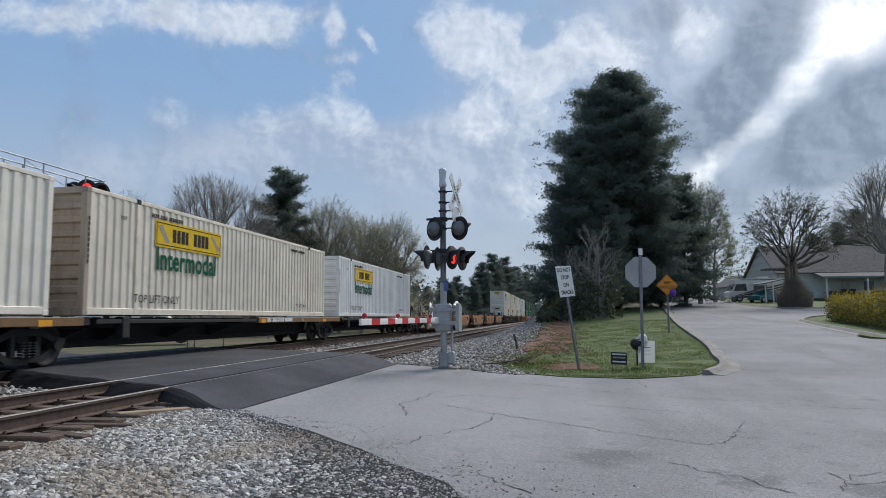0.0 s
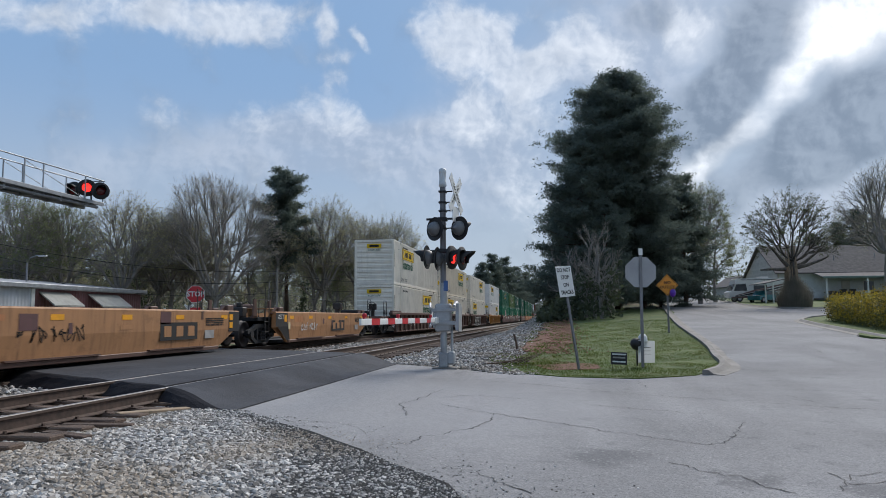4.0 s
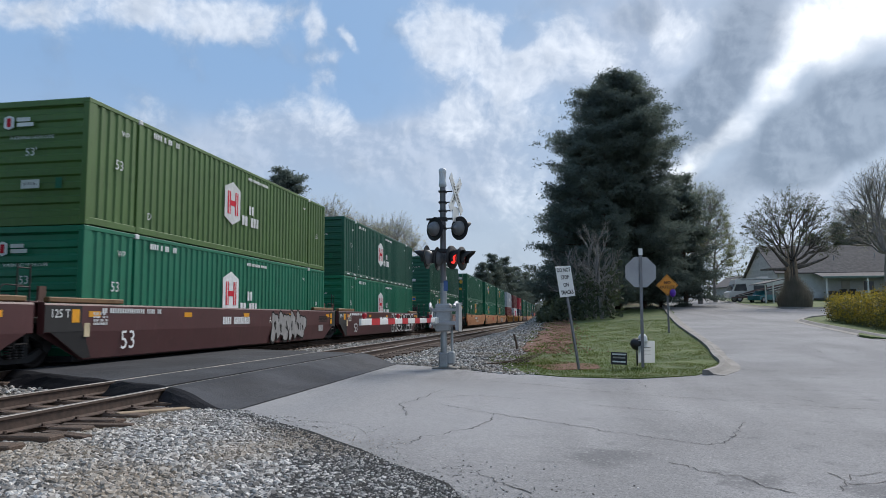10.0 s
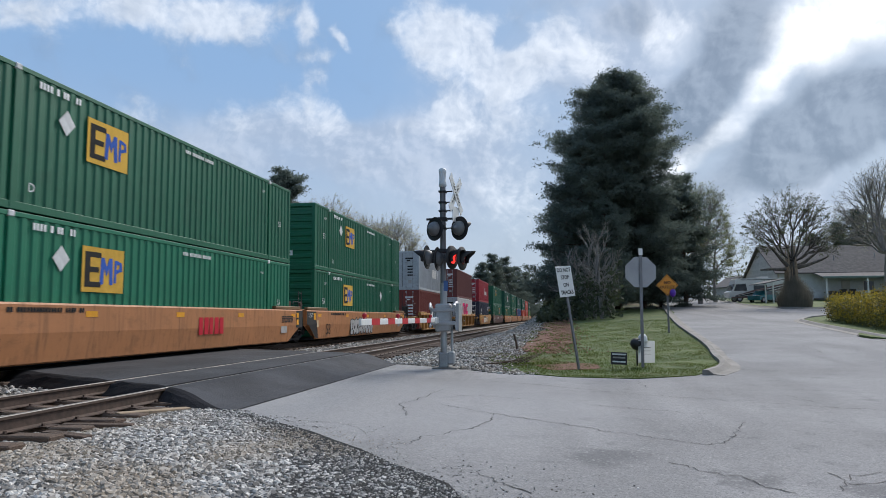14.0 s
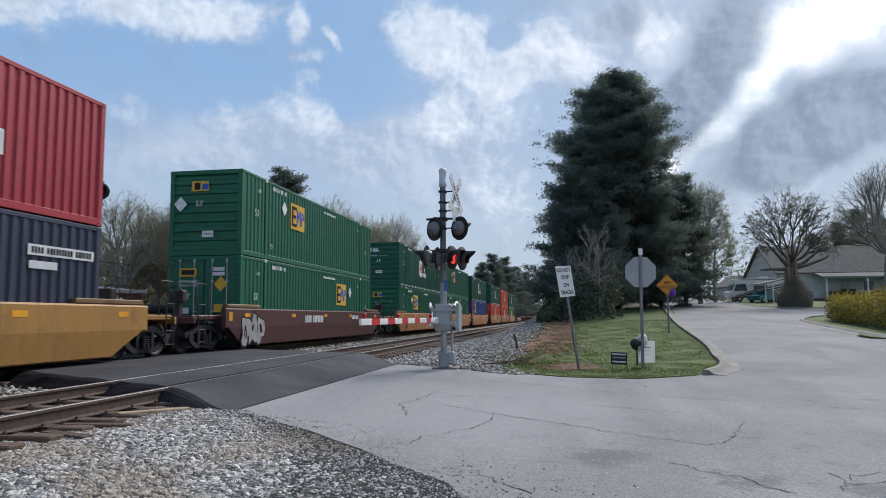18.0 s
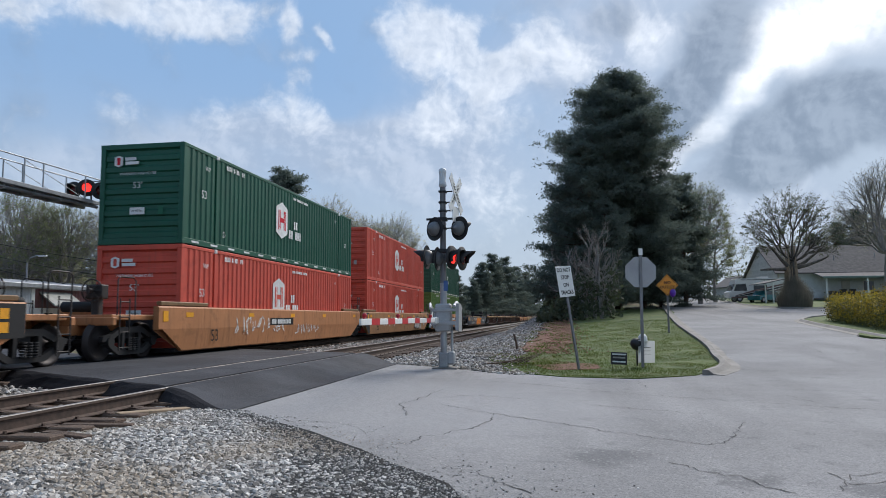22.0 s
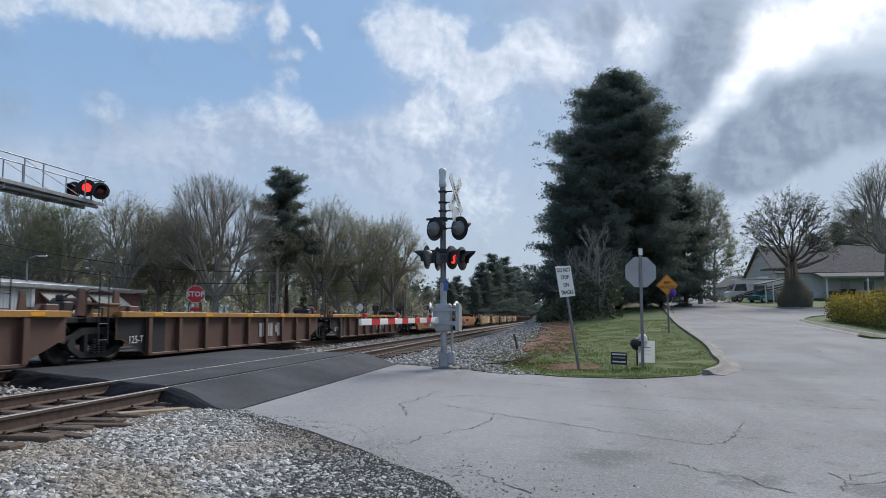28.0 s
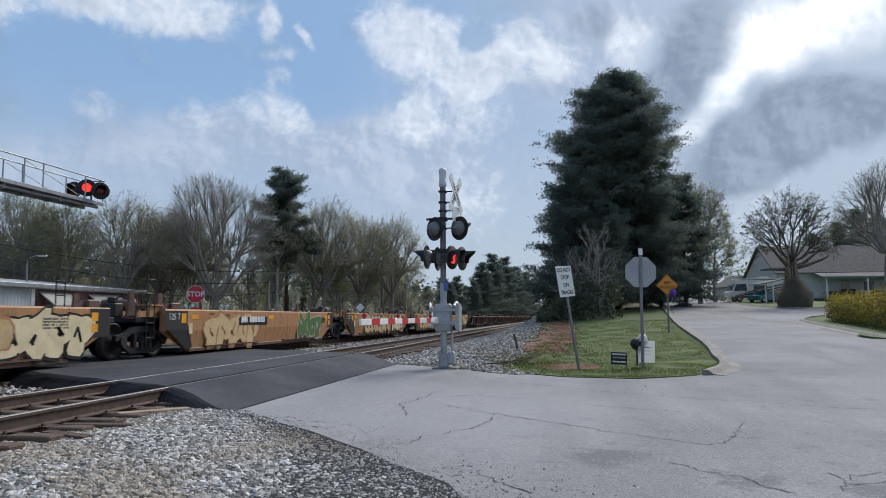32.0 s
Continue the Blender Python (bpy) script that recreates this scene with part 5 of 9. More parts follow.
# dark undergrowth between the tracks and the street
def bank_place(r):
    y = 44 + 90 * r.random() ** 1.3
    x = r.uniform(10.2, 15.5) - 1.2 * ease(60, 120, y)
    top = (0.5 + 2.6 * ease(10.0, 13.5, x)) * (1 + .5 * noise.noise((x * .6, y * .3, 5)))
    return Vector((x, y, ground_z(x, y) + r.random() * top))


solid("bank_brush", leaf_mass(9, 16000, bank_place, 0.17), "ivy", "dark undergrowth on the bank between tracks and street", "brush", kind="stuff")

# the great evergreens beside the street
plant(TREES, "great", *spot(1093, 60), 0.97, 30)
plant(TREES, "cedar", *spot(1035, 55), 0.98, 80, label="dark evergreen crowded against the great pine", group="evergreens")
plant(TREES, "cedar", *spot(1000, 60), 0.80, 200, label="dark evergreen crowded against the great pine", group="evergreens")
plant(TREES, "cedar", *spot(1140, 60), 0.85, 300, label="dark evergreen crowded against the great pine", group="evergreens")
plant(TREES, "great", *spot(1168, 68), 0.50, 250, label="dark evergreen crowded against the great pine", group="evergreens")
plant(TREES, "cedar", *spot(1212, 66), 0.92, 120, label="dark evergreen crowded against the great pine", group="evergreens")
plant(TREES, "cedar", *spot(1075, 52), 0.62, 10, label="low dark evergreen with branches to the ground", group="evergreens")
for px, depth, size in ((1012, 48, .85), (1034, 46, 1.0), (1050, 45, .8), (1064, 44, 1.05), (1078, 47, .75)):
    plant(TREES, "sapling", *spot(px, depth), size, px * 5.0, group="saplings")
# trees along the street and round the house
plant(TREES, "leafy", *spot(1238, 74), 1.08, 20, group="street trees")
plant(TREES, "young", *spot(1264, 80), 0.98, 90, group="street trees")
plant(TREES, "bare_b", *spot(1215, 92), 1.0, 190, group="street trees")
plant(TREES, "dome_c", *spot(1568, 62), 1.0, 130, group="trees by the house")
plant(TREES, "dome_c", *spot(1600, 78), 1.1, 250, group="trees by the house")
for px, s in ((1490, 0.7), (1525, 0.82), (1560, 0.75), (1600, 0.8), (1440, 0.6)):
    plant(TREES, "pine", *spot(px, 100), s, px, group="trees by the house")
plant(TREES, "bare_b", *spot(1450, 98), 0.9, 140, group="trees by the house")


# ---- the crossing signals ----
M["lens_lit"] = glow("lit_red_lens", (1.0, 0.04, 0.03), 0.95)
M["lens"] = plain("dark_red_lens", (0.10, 0.008, 0.01), 0.2, 0, 5, 0.1, 0)
M["bowl"] = plain("weathered_lamp_bowl", (0.15, 0.155, 0.16), 0.5, 0.3, 4, 0.25)
M["bell"] = plain("pale_bell_housing", (0.55, 0.57, 0.58), 0.5, 0.1, 3, 0.15)
M["pole_dark"] = plain("dull_grey_pole", (0.20, 0.20, 0.21), 0.5, 0.4, 2, 0.2)
M["blue_sign"] = plain("blue_notice_plate", (0.05, 0.11, 0.28), 0.4)
M["wire"] = plain("black_wire", (0.02, 0.02, 0.02), 0.7)


def lamp_head(parent, m, lit=False):
    """A flashing-light unit that faces +y of m: background disc, bowl, visor and lens."""
    head = part("light_unit", shared("lamp_disc", lambda: Geo().lathe([(0, .0), (.29, .0), (.305, -.012), (.305, -.03), (.29, -.02), (.17, -.025)], Matrix.Rotation(-math.pi / 2, 4, "X"), 28)), "black", parent, "black round background disc with a hooded red lens", m)
    rot = Matrix.Rotation(-math.pi / 2, 4, "X")
    part("lamp_bowl", shared("lamp_bowl", lambda: Geo().lathe([(.19, -.02), (.185, -.08), (.15, -.14), (.09, -.18), (.05, -.19), (.045, -.25), (0, -.25)], rot, 20)), "bowl", head)
    part("lens", shared("lamp_lens", lambda: Geo().lathe([(.16, .012), (.12, .03), (.06, .042), (0, .046)], rot, 20)), "lens_lit" if lit else "lens", head, "glowing red lens" if lit else "dark red lens")

    def visor():
        g = Geo()
        n = 18
        vs = []
        for k in range(n + 1):
            a = math.pi * (-0.22 + 1.44 * k / n)
            lng = 0.10 + 0.24 * max(0, math.sin(a))
            c, s = math.cos(a), math.sin(a)
            vs += [(.175 * c, 0, .175 * s), (.165 * c, lng, .165 * s), (.18 * c, lng, .18 * s), (.19 * c, 0, .19 * s)]
        return g.add(vs, [(4 * k + i, 4 * k + (i + 1) % 4, 4 * k + 4 + (i + 1) % 4, 4 * k + 4 + i) for k in range(n) for i in range(4)], True)

    part("visor", shared("lamp_visor", visor), "black", head)
    return head


def facing(x, y, z, nx, ny):
    """A pose whose +y looks along (nx, ny)."""
    return pose(x, y, z, 0, 0, math.degrees(math.atan2(-nx, ny)))


def crossbuck(parent, m):
    """Two crossed white boards, facing +y of m."""
    for i, a in enumerate((45, -45)):
        b = part("crossbuck_board", shared("crossbuck_board", lambda: Geo().box(-.61, .61, -.008, .008, -.115, .115, .004)), "sign_white", parent, "white crossbuck board with black letters", m @ pose(0, .02 * i, 0, 0, a, 0))
        letter(b, ("RAILROAD", "CROSSING")[i], .15, pose(0, .012, 0) @ Matrix(((-1, 0, 0, 0), (0, 0, 1, 0), (0, 1, 0, 0), (0, 0, 0, 1))), "black_mark")


mast_z = ground_z(8.75, 17.7)
mast = thing("crossing_signal", pose(8.75, 17.7, mast_z), "grey railway crossing signal mast with flashing lights and a lowered gate", "crossing signal")
H = 4.83 - mast_z
part("mast", Geo().tube([(0, 0, .35), (0, 0, H - .45)], .075, 14), "pole_dark", mast)
part("lower_mast", Geo().tube([(0, 0, .05), (0, 0, 2.15)], .085, 14), "galv", mast, "galvanised lower mast")
part("bell", Geo().lathe([(.07, 0), (.1, .03), (.1, .12), (.088, .14), (.088, .36), (.1, .38), (.1, .46), (.05, .5), (0, .5)], pose(0, 0, H - .5), 16).box(-.04, .04, -.1, -.085, H - .28, H - .14, .01), "bell", mast, "pale bell housing on top of the mast")
part("base_box", Geo().box(-.12, .12, -.12, .12, .02, .4, .03).box(.1, .28, -.12, .1, .1, .42, .03), "galv", mast, "cast junction box at the foot")
part("base_plate", Geo().box(-.26, .36, -.24, .24, -.04, .03, .01), "concrete", mast)
part("conduit", Geo().tube([(.2, .06, .4), (.2, .06, 1.1)], .035, 8), "galv", mast)
for k in (.0, .28, .5, .95):
    part("bracket", Geo().tube([(0, 0, 0), (.26, -.05, 0)], .018, 6).box(-.1, .1, -.1, .1, -.025, .025, .01), "black", mast, "", pose(0, 0, H - .62 - k))
crossbuck(mast, facing(.34, -.06, 4.12 - mast_z, .98, -.19))
part("track_count_plate", Geo().box(-.23, .23, -.006, .006, -.2, .2, .004), "sign_white", mast, "white plate with the number of tracks", facing(.34, -.06, 3.6 - mast_z, .98, -.19))
for z, half in ((3.5 - mast_z, .42), (2.68 - mast_z, .55)):
    part("cross_arm", Geo().tube([(-half, -.05, 0), (half, -.05, 0)], .03, 8).box(-.11, .11, -.12, .1, -.05, .05, .015), "black", mast, "", pose(0, 0, z))
up, dn = 3.24 - mast_z, 2.5 - mast_z
lamp_head(mast, facing(-.18, -.1, up, .62, .78))
lamp_head(mast, facing(.46, -.1, up, .62, .78))
lamp_head(mast, facing(-.42, -.1, dn + .02, -.985, .1))
lamp_head(mast, facing(-.16, -.02, dn - .02, -.985, .1))
lamp_head(mast, facing(.26, -.12, dn, .93, -.36), True)
lamp_head(mast, facing(.52, -.1, dn - .03, .93, -.27))
for x in (-.42, -.16, .28, .56):
    part("hanger", Geo().tube([(x, -.05, dn + .17), (x, -.05, dn)], .02, 6), "black", mast)
part("blue_plate", Geo().box(.02, .13, -.1, -.09, 1.94, 2.2, .004), "blue_sign", mast, "small blue notice plate")
part("gate_machine", Geo().box(-.2, .2, -.17, .17, .92, 1.62, .04).box(-.26, -.18, -.13, .13, 1.0, 1.5, .03), "alu", mast, "grey gate machine housing")
part("gate_clamp", Geo().box(-.3, .34, -.2, -.15, 1.08, 1.18, .015).box(-.3, .34, -.2, -.15, 1.42, 1.5, .015), "alu", mast)
part("counterweight_arm", Geo().tube([(-.33, -.1, 1.05), (-.36, .2, 1.1), (-.36, .3, 1.5), (-.33, -.05, 1.62), (-.3, -.25, 1.5)], .035, 8), "alu", mast)
part("counterweight_arm", Geo().tube([(.33, -.1, 1.05), (.38, .35, 1.1), (.38, .45, 1.5), (.33, .05, 1.65), (.3, -.25, 1.55)], .04, 8), "alu", mast)
part("counterweight", Geo().prism([(-.2, .95), (.3, .9), (.4, 1.05), (.4, 1.5), (.28, 1.62), (-.15, 1.62)], "x", .33, .41), "alu", mast, "pale rounded counterweight plate")
gate = part("gate_arm", Geo().box(-.02, .02, -7.1, -.15, -.052, .052, .008).box(-.05, .05, -.6, .1, -.08, .08, .02), "sign_white", mast, "white gate arm with red bands, lowered across the road", pose(-.14, 0, .92 - mast_z))
for y in (11.48, 12.6, 13.75, 14.95, 16.3):
    part("red_band", shared("red_band", lambda: Geo().box(-.0225, .0225, -.26, .26, -.054, .054)), "sign_red", gate, "red reflective band", pose(0, y - 17.7, 0))
for y in (10.85, 13.2, 16.6):
    part("gate_lamp", shared("gate_lamp", lambda: Geo().box(-.025, .025, -.04, .04, .05, .08, .01).lathe([(.035, .08), (.04, .11), (.03, .135), (0, .14)], None, 10)), "sign_red", gate, "small red gate lamp", pose(0, y - 17.7, 0))

# the cantilever over the road beyond the tracks
cz = ground_z(-4.7, 9.6)
cant = thing("cantilever_signal", pose(-4.7, 9.36, cz), "galvanised cantilever walkway with handrails and red flashing lights", "crossing signal")
B = 5.08 - cz
part("mast", Geo().tube([(0, 0, 0), (0, 0, B + .2)], .16, 14), "galv", cant)
part("walkway", Geo().box(-.35, .35, 0, 13.2, B + .02, B + .06).box(-.4, -.34, 0, 13.2, B - .05, B + .08, .01).box(.34, .4, 0, 13.2, B - .05, B + .08, .01), "galv", cant)
for x in (-.25, .25):
    part("girder", Geo().tube([(x, 0, B - .22), (x, 13.0, B - .1)], .06, 8), "galv", cant)
for i in range(11):
    part("cross_tie", Geo().box(-.3, .3, 1.2 * i + .3, 1.2 * i + .36, B - .2, B + .02), "galv", cant)
for x in (-.37, .37):
    for zz in (.80,):
        part("handrail", Geo().tube([(x, 0, B + zz + .06), (x, 13.2, B + zz + .06)], .022, 6), "galv", cant)
    for y in (.2, 2.6, 5.0, 7.6, 9.4, 10.2, 12.2, 13.15):
        part("post", Geo().tube([(x, y, B), (x, y, B + .86)], .022, 6), "galv", cant)
    part("brace", Geo().tube([(x, 9.4, B + .8), (x, 12.2, B + .05)], .012, 5), "galv", cant)
part("end_rail", Geo().tube([(-.37, 13.15, B + .86), (.37, 13.15, B + .86)], .022, 6), "galv", cant)
part("lamp_bar", Geo().tube([(-.5, 12.9, B + .45), (.65, 12.9, B + .45)], .03, 6).tube([(0.1, 12.9, B), (0.1, 12.9, B + .6)], .03, 6), "black", cant)
lamp_head(cant, facing(-.5, 12.75, B + .5, .05, -.99))
lamp_head(cant, facing(.06, 12.7, B + .55, .55, -.83), True)
lamp_head(cant, facing(.56, 12.75, B + .43, .72, -.7))


# ---- road signs ----
def channel_post(parent, h, m=None):
    return part("post", Geo().box(-.035, .035, -.004, .004, -.15, h).box(-.035, -.027, 0, .03, -.15, h).box(.027, .035, 0, .03, -.15, h), "pole_dark", parent, "", m)


OCT = [(math.cos(radians(22.5 + 45 * k)), math.sin(radians(22.5 + 45 * k))) for k in range(8)]


def octagon(parent, m, face, across=.762):
    r = across / 2 / math.cos(radians(22.5))
    return part("sign_plate", Geo().prism([(x * r, z * r) for x, z in OCT], "y", -.004, .0), face, parent, "octagonal sign plate", m)


def sign_words(parent, text, size, m, mat):
    """Words on a sign that faces -y of m."""
    return letter(parent, text, size, m @ Matrix.Translation((0, -.009, 0)) @ ON_END, mat, bold=size * .03)


x, y = 13.67, 18.34
stop = thing("stop_sign", pose(x, y, ground_z(x, y), 0, 0.7, 6), "octagonal stop sign seen from its bare grey back", "stop sign")
channel_post(stop, 2.98)
octagon(stop, pose(0, .036, 2.40), "sign_back")
part("small_tag", Geo().box(-.05, .05, -.01, -.005, 2.83, 3.0), "sign_white", stop, "small white tag on the post")
M["thin_white"] = leaf_material("thin_white_board", (0.80, 0.80, 0.80), (0.84, 0.84, 0.84), 0.6)
paper = solid("notice_board", Geo().box(-.21, .21, .045, .055, .13, .68, .004), "thin_white", "white paper notice taped behind the stop sign post", "notice", m=pose(x + .1, y + .01, ground_z(x, y), 0, 2, 12))
part("small_print", Geo().box(-.12, .1, .04, .044, .5, .52).box(-.14, .12, .04, .044, .42, .43).box(-.1, .12, .04, .044, .34, .35), "tag_grey", paper)
jug = thing("plastic_bundle", pose(x - .12, y + .15, ground_z(x, y) + .05), "black and white plastic bundle behind the notice", "bundle")
part("bag", Geo().lathe([(0, .38), (.1, .42), (.16, .52), (.15, .62), (.08, .68), (0, .69)], None, 14).lathe([(0, 0), (.02, 0), (.02, .4), (0, .4)], None, 6), "black", jug)
part("cap", Geo().lathe([(.09, .55), (.12, .62), (.11, .72), (.06, .79), (0, .8)], pose(.15, 0, 0), 14).lathe([(.09, .55), (.02, .5), (.02, 0)], pose(.15, 0, 0), 8), "sign_white", jug, "white rounded cap")
x, y = 13.05, 17.95
yard = thing("yard_sign", pose(x, y, ground_z(x, y) + .03, 0, 3, 8), "small black yard sign with white print", "yard sign")
part("panel", Geo().box(-.2, .2, -.006, .006, .1, .4, .004), "black", yard)
for k, w in ((.35, .34), (.27, .3), (.17, .32)):
    part("print_bar", Geo().box(-w / 2, w / 2, -.011, -.007, k - .018, k + .018), "white_mark" if k != .27 else "tag_grey", yard)
for s in (-.15, .15):
    part("leg", Geo().tube([(s, 0, -.1), (s, 0, .12)], .005, 4), "steel", yard)
x, y = 12.1, 17.62
keep = thing("regulatory_sign", pose(x, y, ground_z(x, y)) @ pose(0, 0, 0, 0, -7.8, 0), "leaning white sign telling drivers not to stop on the tracks", "road sign")
turned = pose(0, 0, 0, 0, 0, 52)
channel_post(keep, 2.45, turned)
part("sign_plate", Geo().box(-.305, .305, -.012, -.006, 1.82, 2.58, .003), "sign_white", keep, "white rectangular sign plate", turned)
for k, w in enumerate(("DO NOT", "STOP", "ON", "TRACKS")):
    sign_words(keep, w, .135, turned @ pose(0, -.006, 2.48 - .185 * k), "black_mark")
x, y = 16.16, 31.0
outlet = thing("warning_sign", pose(x, y, ground_z(x, y), 0, 0, 6), "amber diamond sign reading no outlet", "road sign")
channel_post(outlet, 2.0)
part("sign_plate", Geo().prism([(0, .46), (.46, 0), (0, -.46), (-.46, 0)], "y", -.016, -.008), "sign_orange", outlet, "amber diamond plate", pose(0, 0, 2.02))
part("border", Geo().prism([(0, .42), (.42, 0), (.40, 0), (0, .40)], "y", -.019, -.016).prism([(0, .42), (-.42, 0), (-.40, 0), (0, .40)], "y", -.019, -.016).prism([(0, -.42), (.42, 0), (.40, 0), (0, -.40)], "y", -.019, -.016).prism([(0, -.42), (-.42, 0), (-.40, 0), (0, -.40)], "y", -.019, -.016), "black_mark", outlet, "", pose(0, 0, 2.02))
sign_words(outlet, "NO", .18, pose(0, -.011, 2.12), "black_mark")
sign_words(outlet, "OUTLET", .165, pose(0, -.011, 1.93), "black_mark")
M["balloon"] = plain("purple_balloon", (0.10, 0.02, 0.35), 0.3, 0, 5, 0.05, 0)
ball = thing("balloon", pose(x + .2, y - .1, ground_z(x, y)), "purple balloon tied to the sign post", "balloon")
part("balloon_skin", Geo().lathe([(0, 1.50), (.03, 1.51), (.1, 1.58), (.13, 1.68), (.12, 1.77), (.06, 1.84), (0, 1.85)], None, 16), "balloon", ball)
part("string", Geo().tube([(0, 0, 1.51), (-.1, .05, 1.2), (-.19, .1, .9)], .006, 4), "sign_white", ball)

x, y = -5.1, 30.6
far_stop = thing("stop_sign", pose(x, y, ground_z(x, y), 0, 0, 24), "red octagonal stop sign beyond the tracks", "stop sign")
channel_post(far_stop, 3.05)
octagon(far_stop, pose(0, -.012, 2.72), "sign_white", .80)
octagon(far_stop, pose(0, -.018, 2.72), "sign_red", .75)
sign_words(far_stop, "STOP", .33, pose(0, -.018, 2.72), "white_mark")
part("plaque", Geo().box(-.23, .23, -.016, -.01, 1.94, 2.1), "sign_red", far_stop, "small red plaque under the sign")
for px, depth, z in ((334, 36, 1.55), (397, 40, 1.6)):
    x, y = spot(px, depth)
    cb = thing("crossbuck", pose(x, y, ground_z(x, y), 0, 0, 0), "white crossbuck on a thin post beyond the tracks", "crossbuck", "far crossbucks")
    channel_post(cb, 2.3)
    crossbuck(cb, facing(0, .05, z - ground_z(x, y), .35, -.94) @ Matrix.Scale(.5, 4))
x, y = spot(637, 58)
dia = thing("diamond_sign", pose(x, y, ground_z(x, y), 0, 0, 10), "pale back of a diamond sign beyond the tracks", "road sign")
channel_post(dia, 2.3)
part("sign_plate", Geo().prism([(0, .36), (.36, 0), (0, -.36), (-.36, 0)], "y", -.01, -.004), "sign_white", dia, "", pose(0, 0, 2.45))


# ---- the metal building, poles and wires beyond the tracks ----
def sheet_material(name, colour, pitch):
    n = Nodes(name)
    p = n.place()
    sep = n.add("SeparateXYZ")
    n.put(sep.inputs[0], p)
    wave = n.math("SINE", n.math("MULTIPLY", sep.outputs[1], 6.283 / pitch))
    k = n.noise(p, 0.7, 5, 0.6)
    n.bump(wave, 0.6, 0.02)
    return n.done(n.mix(n.ramp(k, 0.3, 0.7), tuple(c * .8 for c in colour), colour), 0.55)


M["grey_sheet"] = sheet_material("pale_metal_cladding", (0.50, 0.53, 0.56), .3)
M["maroon_sheet"] = sheet_material("maroon_metal_cladding", (0.16, 0.07, 0.07), .3)
M["awning"] = plain("faded_awning", (0.30, 0.30, 0.27), 0.8, 0, 2, 0.2)
M["roof_sheet"] = plain("weathered_roof_sheet", (0.34, 0.34, 0.35), 0.6, 0.2, 1, 0.2)
M["pane"] = plain("dark_window_glass", (0.03, 0.035, 0.04), 0.08, 0, 3, 0.2, 0)
shed = thing("metal_building", pose(-22.6, 0, -.5), "low metal building with pale and maroon cladding and awnings", "building")
part("pale_wall", Geo().box(-14, 0, 14, 41.5, 0, 3.7, .02), "grey_sheet", shed)
part("maroon_wall", Geo().box(-14, 0, 41.5, 53.6, 2.35, 3.62), "maroon_sheet", shed)
part("lower_wall", Geo().box(-14, .01, 41.5, 53.6, 0, 2.35), "sign_white", shed, "white lower wall")
part("roof", Geo().prism([(-14.3, 3.6), (.35, 3.62), (.35, 3.92), (-7, 4.7), (-14.3, 3.9)], "y", 13.6, 53.9), "roof_sheet", shed)
part("fascia", Geo().box(.3, .42, 13.6, 53.9, 3.66, 3.94, .02), "galv", shed)
part("corner_trim", Geo().box(-.02, .06, 41.3, 41.6, 0, 3.66), "sign_white", shed)
for y0, y1 in ((42.0, 45.0), (47.0, 50.6)):
    part("awning", Geo().prism([(0.02, 3.45), (1.25, 2.55), (1.25, 2.45), (0.02, 3.35)], "y", y0, y1), "awning", shed, "faded sloping awning")
for y0 in (42.4, 44.0, 46.0, 48.6, 51.4):
    w = part("window", Geo().box(.0, .05, y0, y0 + 1.0, 1.0, 2.1, .01), "sign_white", shed)
    part("pane", Geo().box(.045, .056, y0 + .08, y0 + .92, 1.08, 2.02), "pane", w)


def pole(px, depth, high, label, mat="bark", lean=0.0, r=.12):
    x, y = spot(px, depth)
    p = thing("utility_pole", pose(x, y, ground_z(x, y), 0, lean, 0), label, "pole", "utility poles")
    part("shaft", Geo().tube([(0, 0, -.3), (0, 0, high)], [r, r * .7], 10), mat, p)
    return p, x, y, ground_z(x, y) + high


p, *_ = pole(46, 50, 5.6, "grey street lamp with a bent arm beyond the building", "pole_dark", 0, .09)
part("lamp_arm", Geo().tube([(0, 0, 5.5), (.2, 0, 5.95), (.7, 0, 6.1), (1.1, 0, 6.08)], .035, 6), "galv", p)
part("lamp_housing", Geo().box(.9, 1.5, -.12, .12, 6.0, 6.12, .03), "alu", p, "pale lamp housing")
ENDS = [(-60, 52, 7.2)]
for px, depth, high in ((490, 62, 6.0), (718, 95, 7.4)):
    p, x, y, z = pole(px, depth, high, "thin weathered timber utility pole", "pale_bark")
    part("cross_arm", Geo().box(-.7, .7, -.05, .05, high - .5, high - .4), "bark", p)
    ENDS.append((px, depth, z - .3))
pole(476, 58, 4.6, "thin weathered timber utility pole", "pale_bark", 0, .08)
lines = thing("power_lines", pose(0, 0, 0), "sagging black overhead wires beyond the tracks", "wires")
for (pa, da, za), (pb, db, zb) in zip(ENDS, ENDS[1:]):
    a, b = spot(pa, da), spot(pb, db)
    for k, dz in enumerate((0, .9, 1.8)):
        pts = [(a[0] + (b[0] - a[0]) * t, a[1] + (b[1] - a[1]) * t, za - dz + (zb - za) * t - 1.1 * 4 * t * (1 - t) * (.7 + .2 * k)) for t in [i / 14 for i in range(15)]]
        part("wire", Geo().tube(pts, .022, 4), "wire", lines)

# ---- vehicles ----
M["white_car"] = plain("white_car_paint", (0.74, 0.72, 0.68), 0.25, 0, 2, 0.05, 0)
M["teal_car"] = plain("teal_car_paint", (0.02, 0.14, 0.16), 0.25, 0, 2, 0.1, 0)
M["rubber"] = plain("tyre_rubber", (0.02, 0.02, 0.02), 0.8)
M["stripe"] = plain("brown_stripe", (0.16, 0.09, 0.075), 0.4)


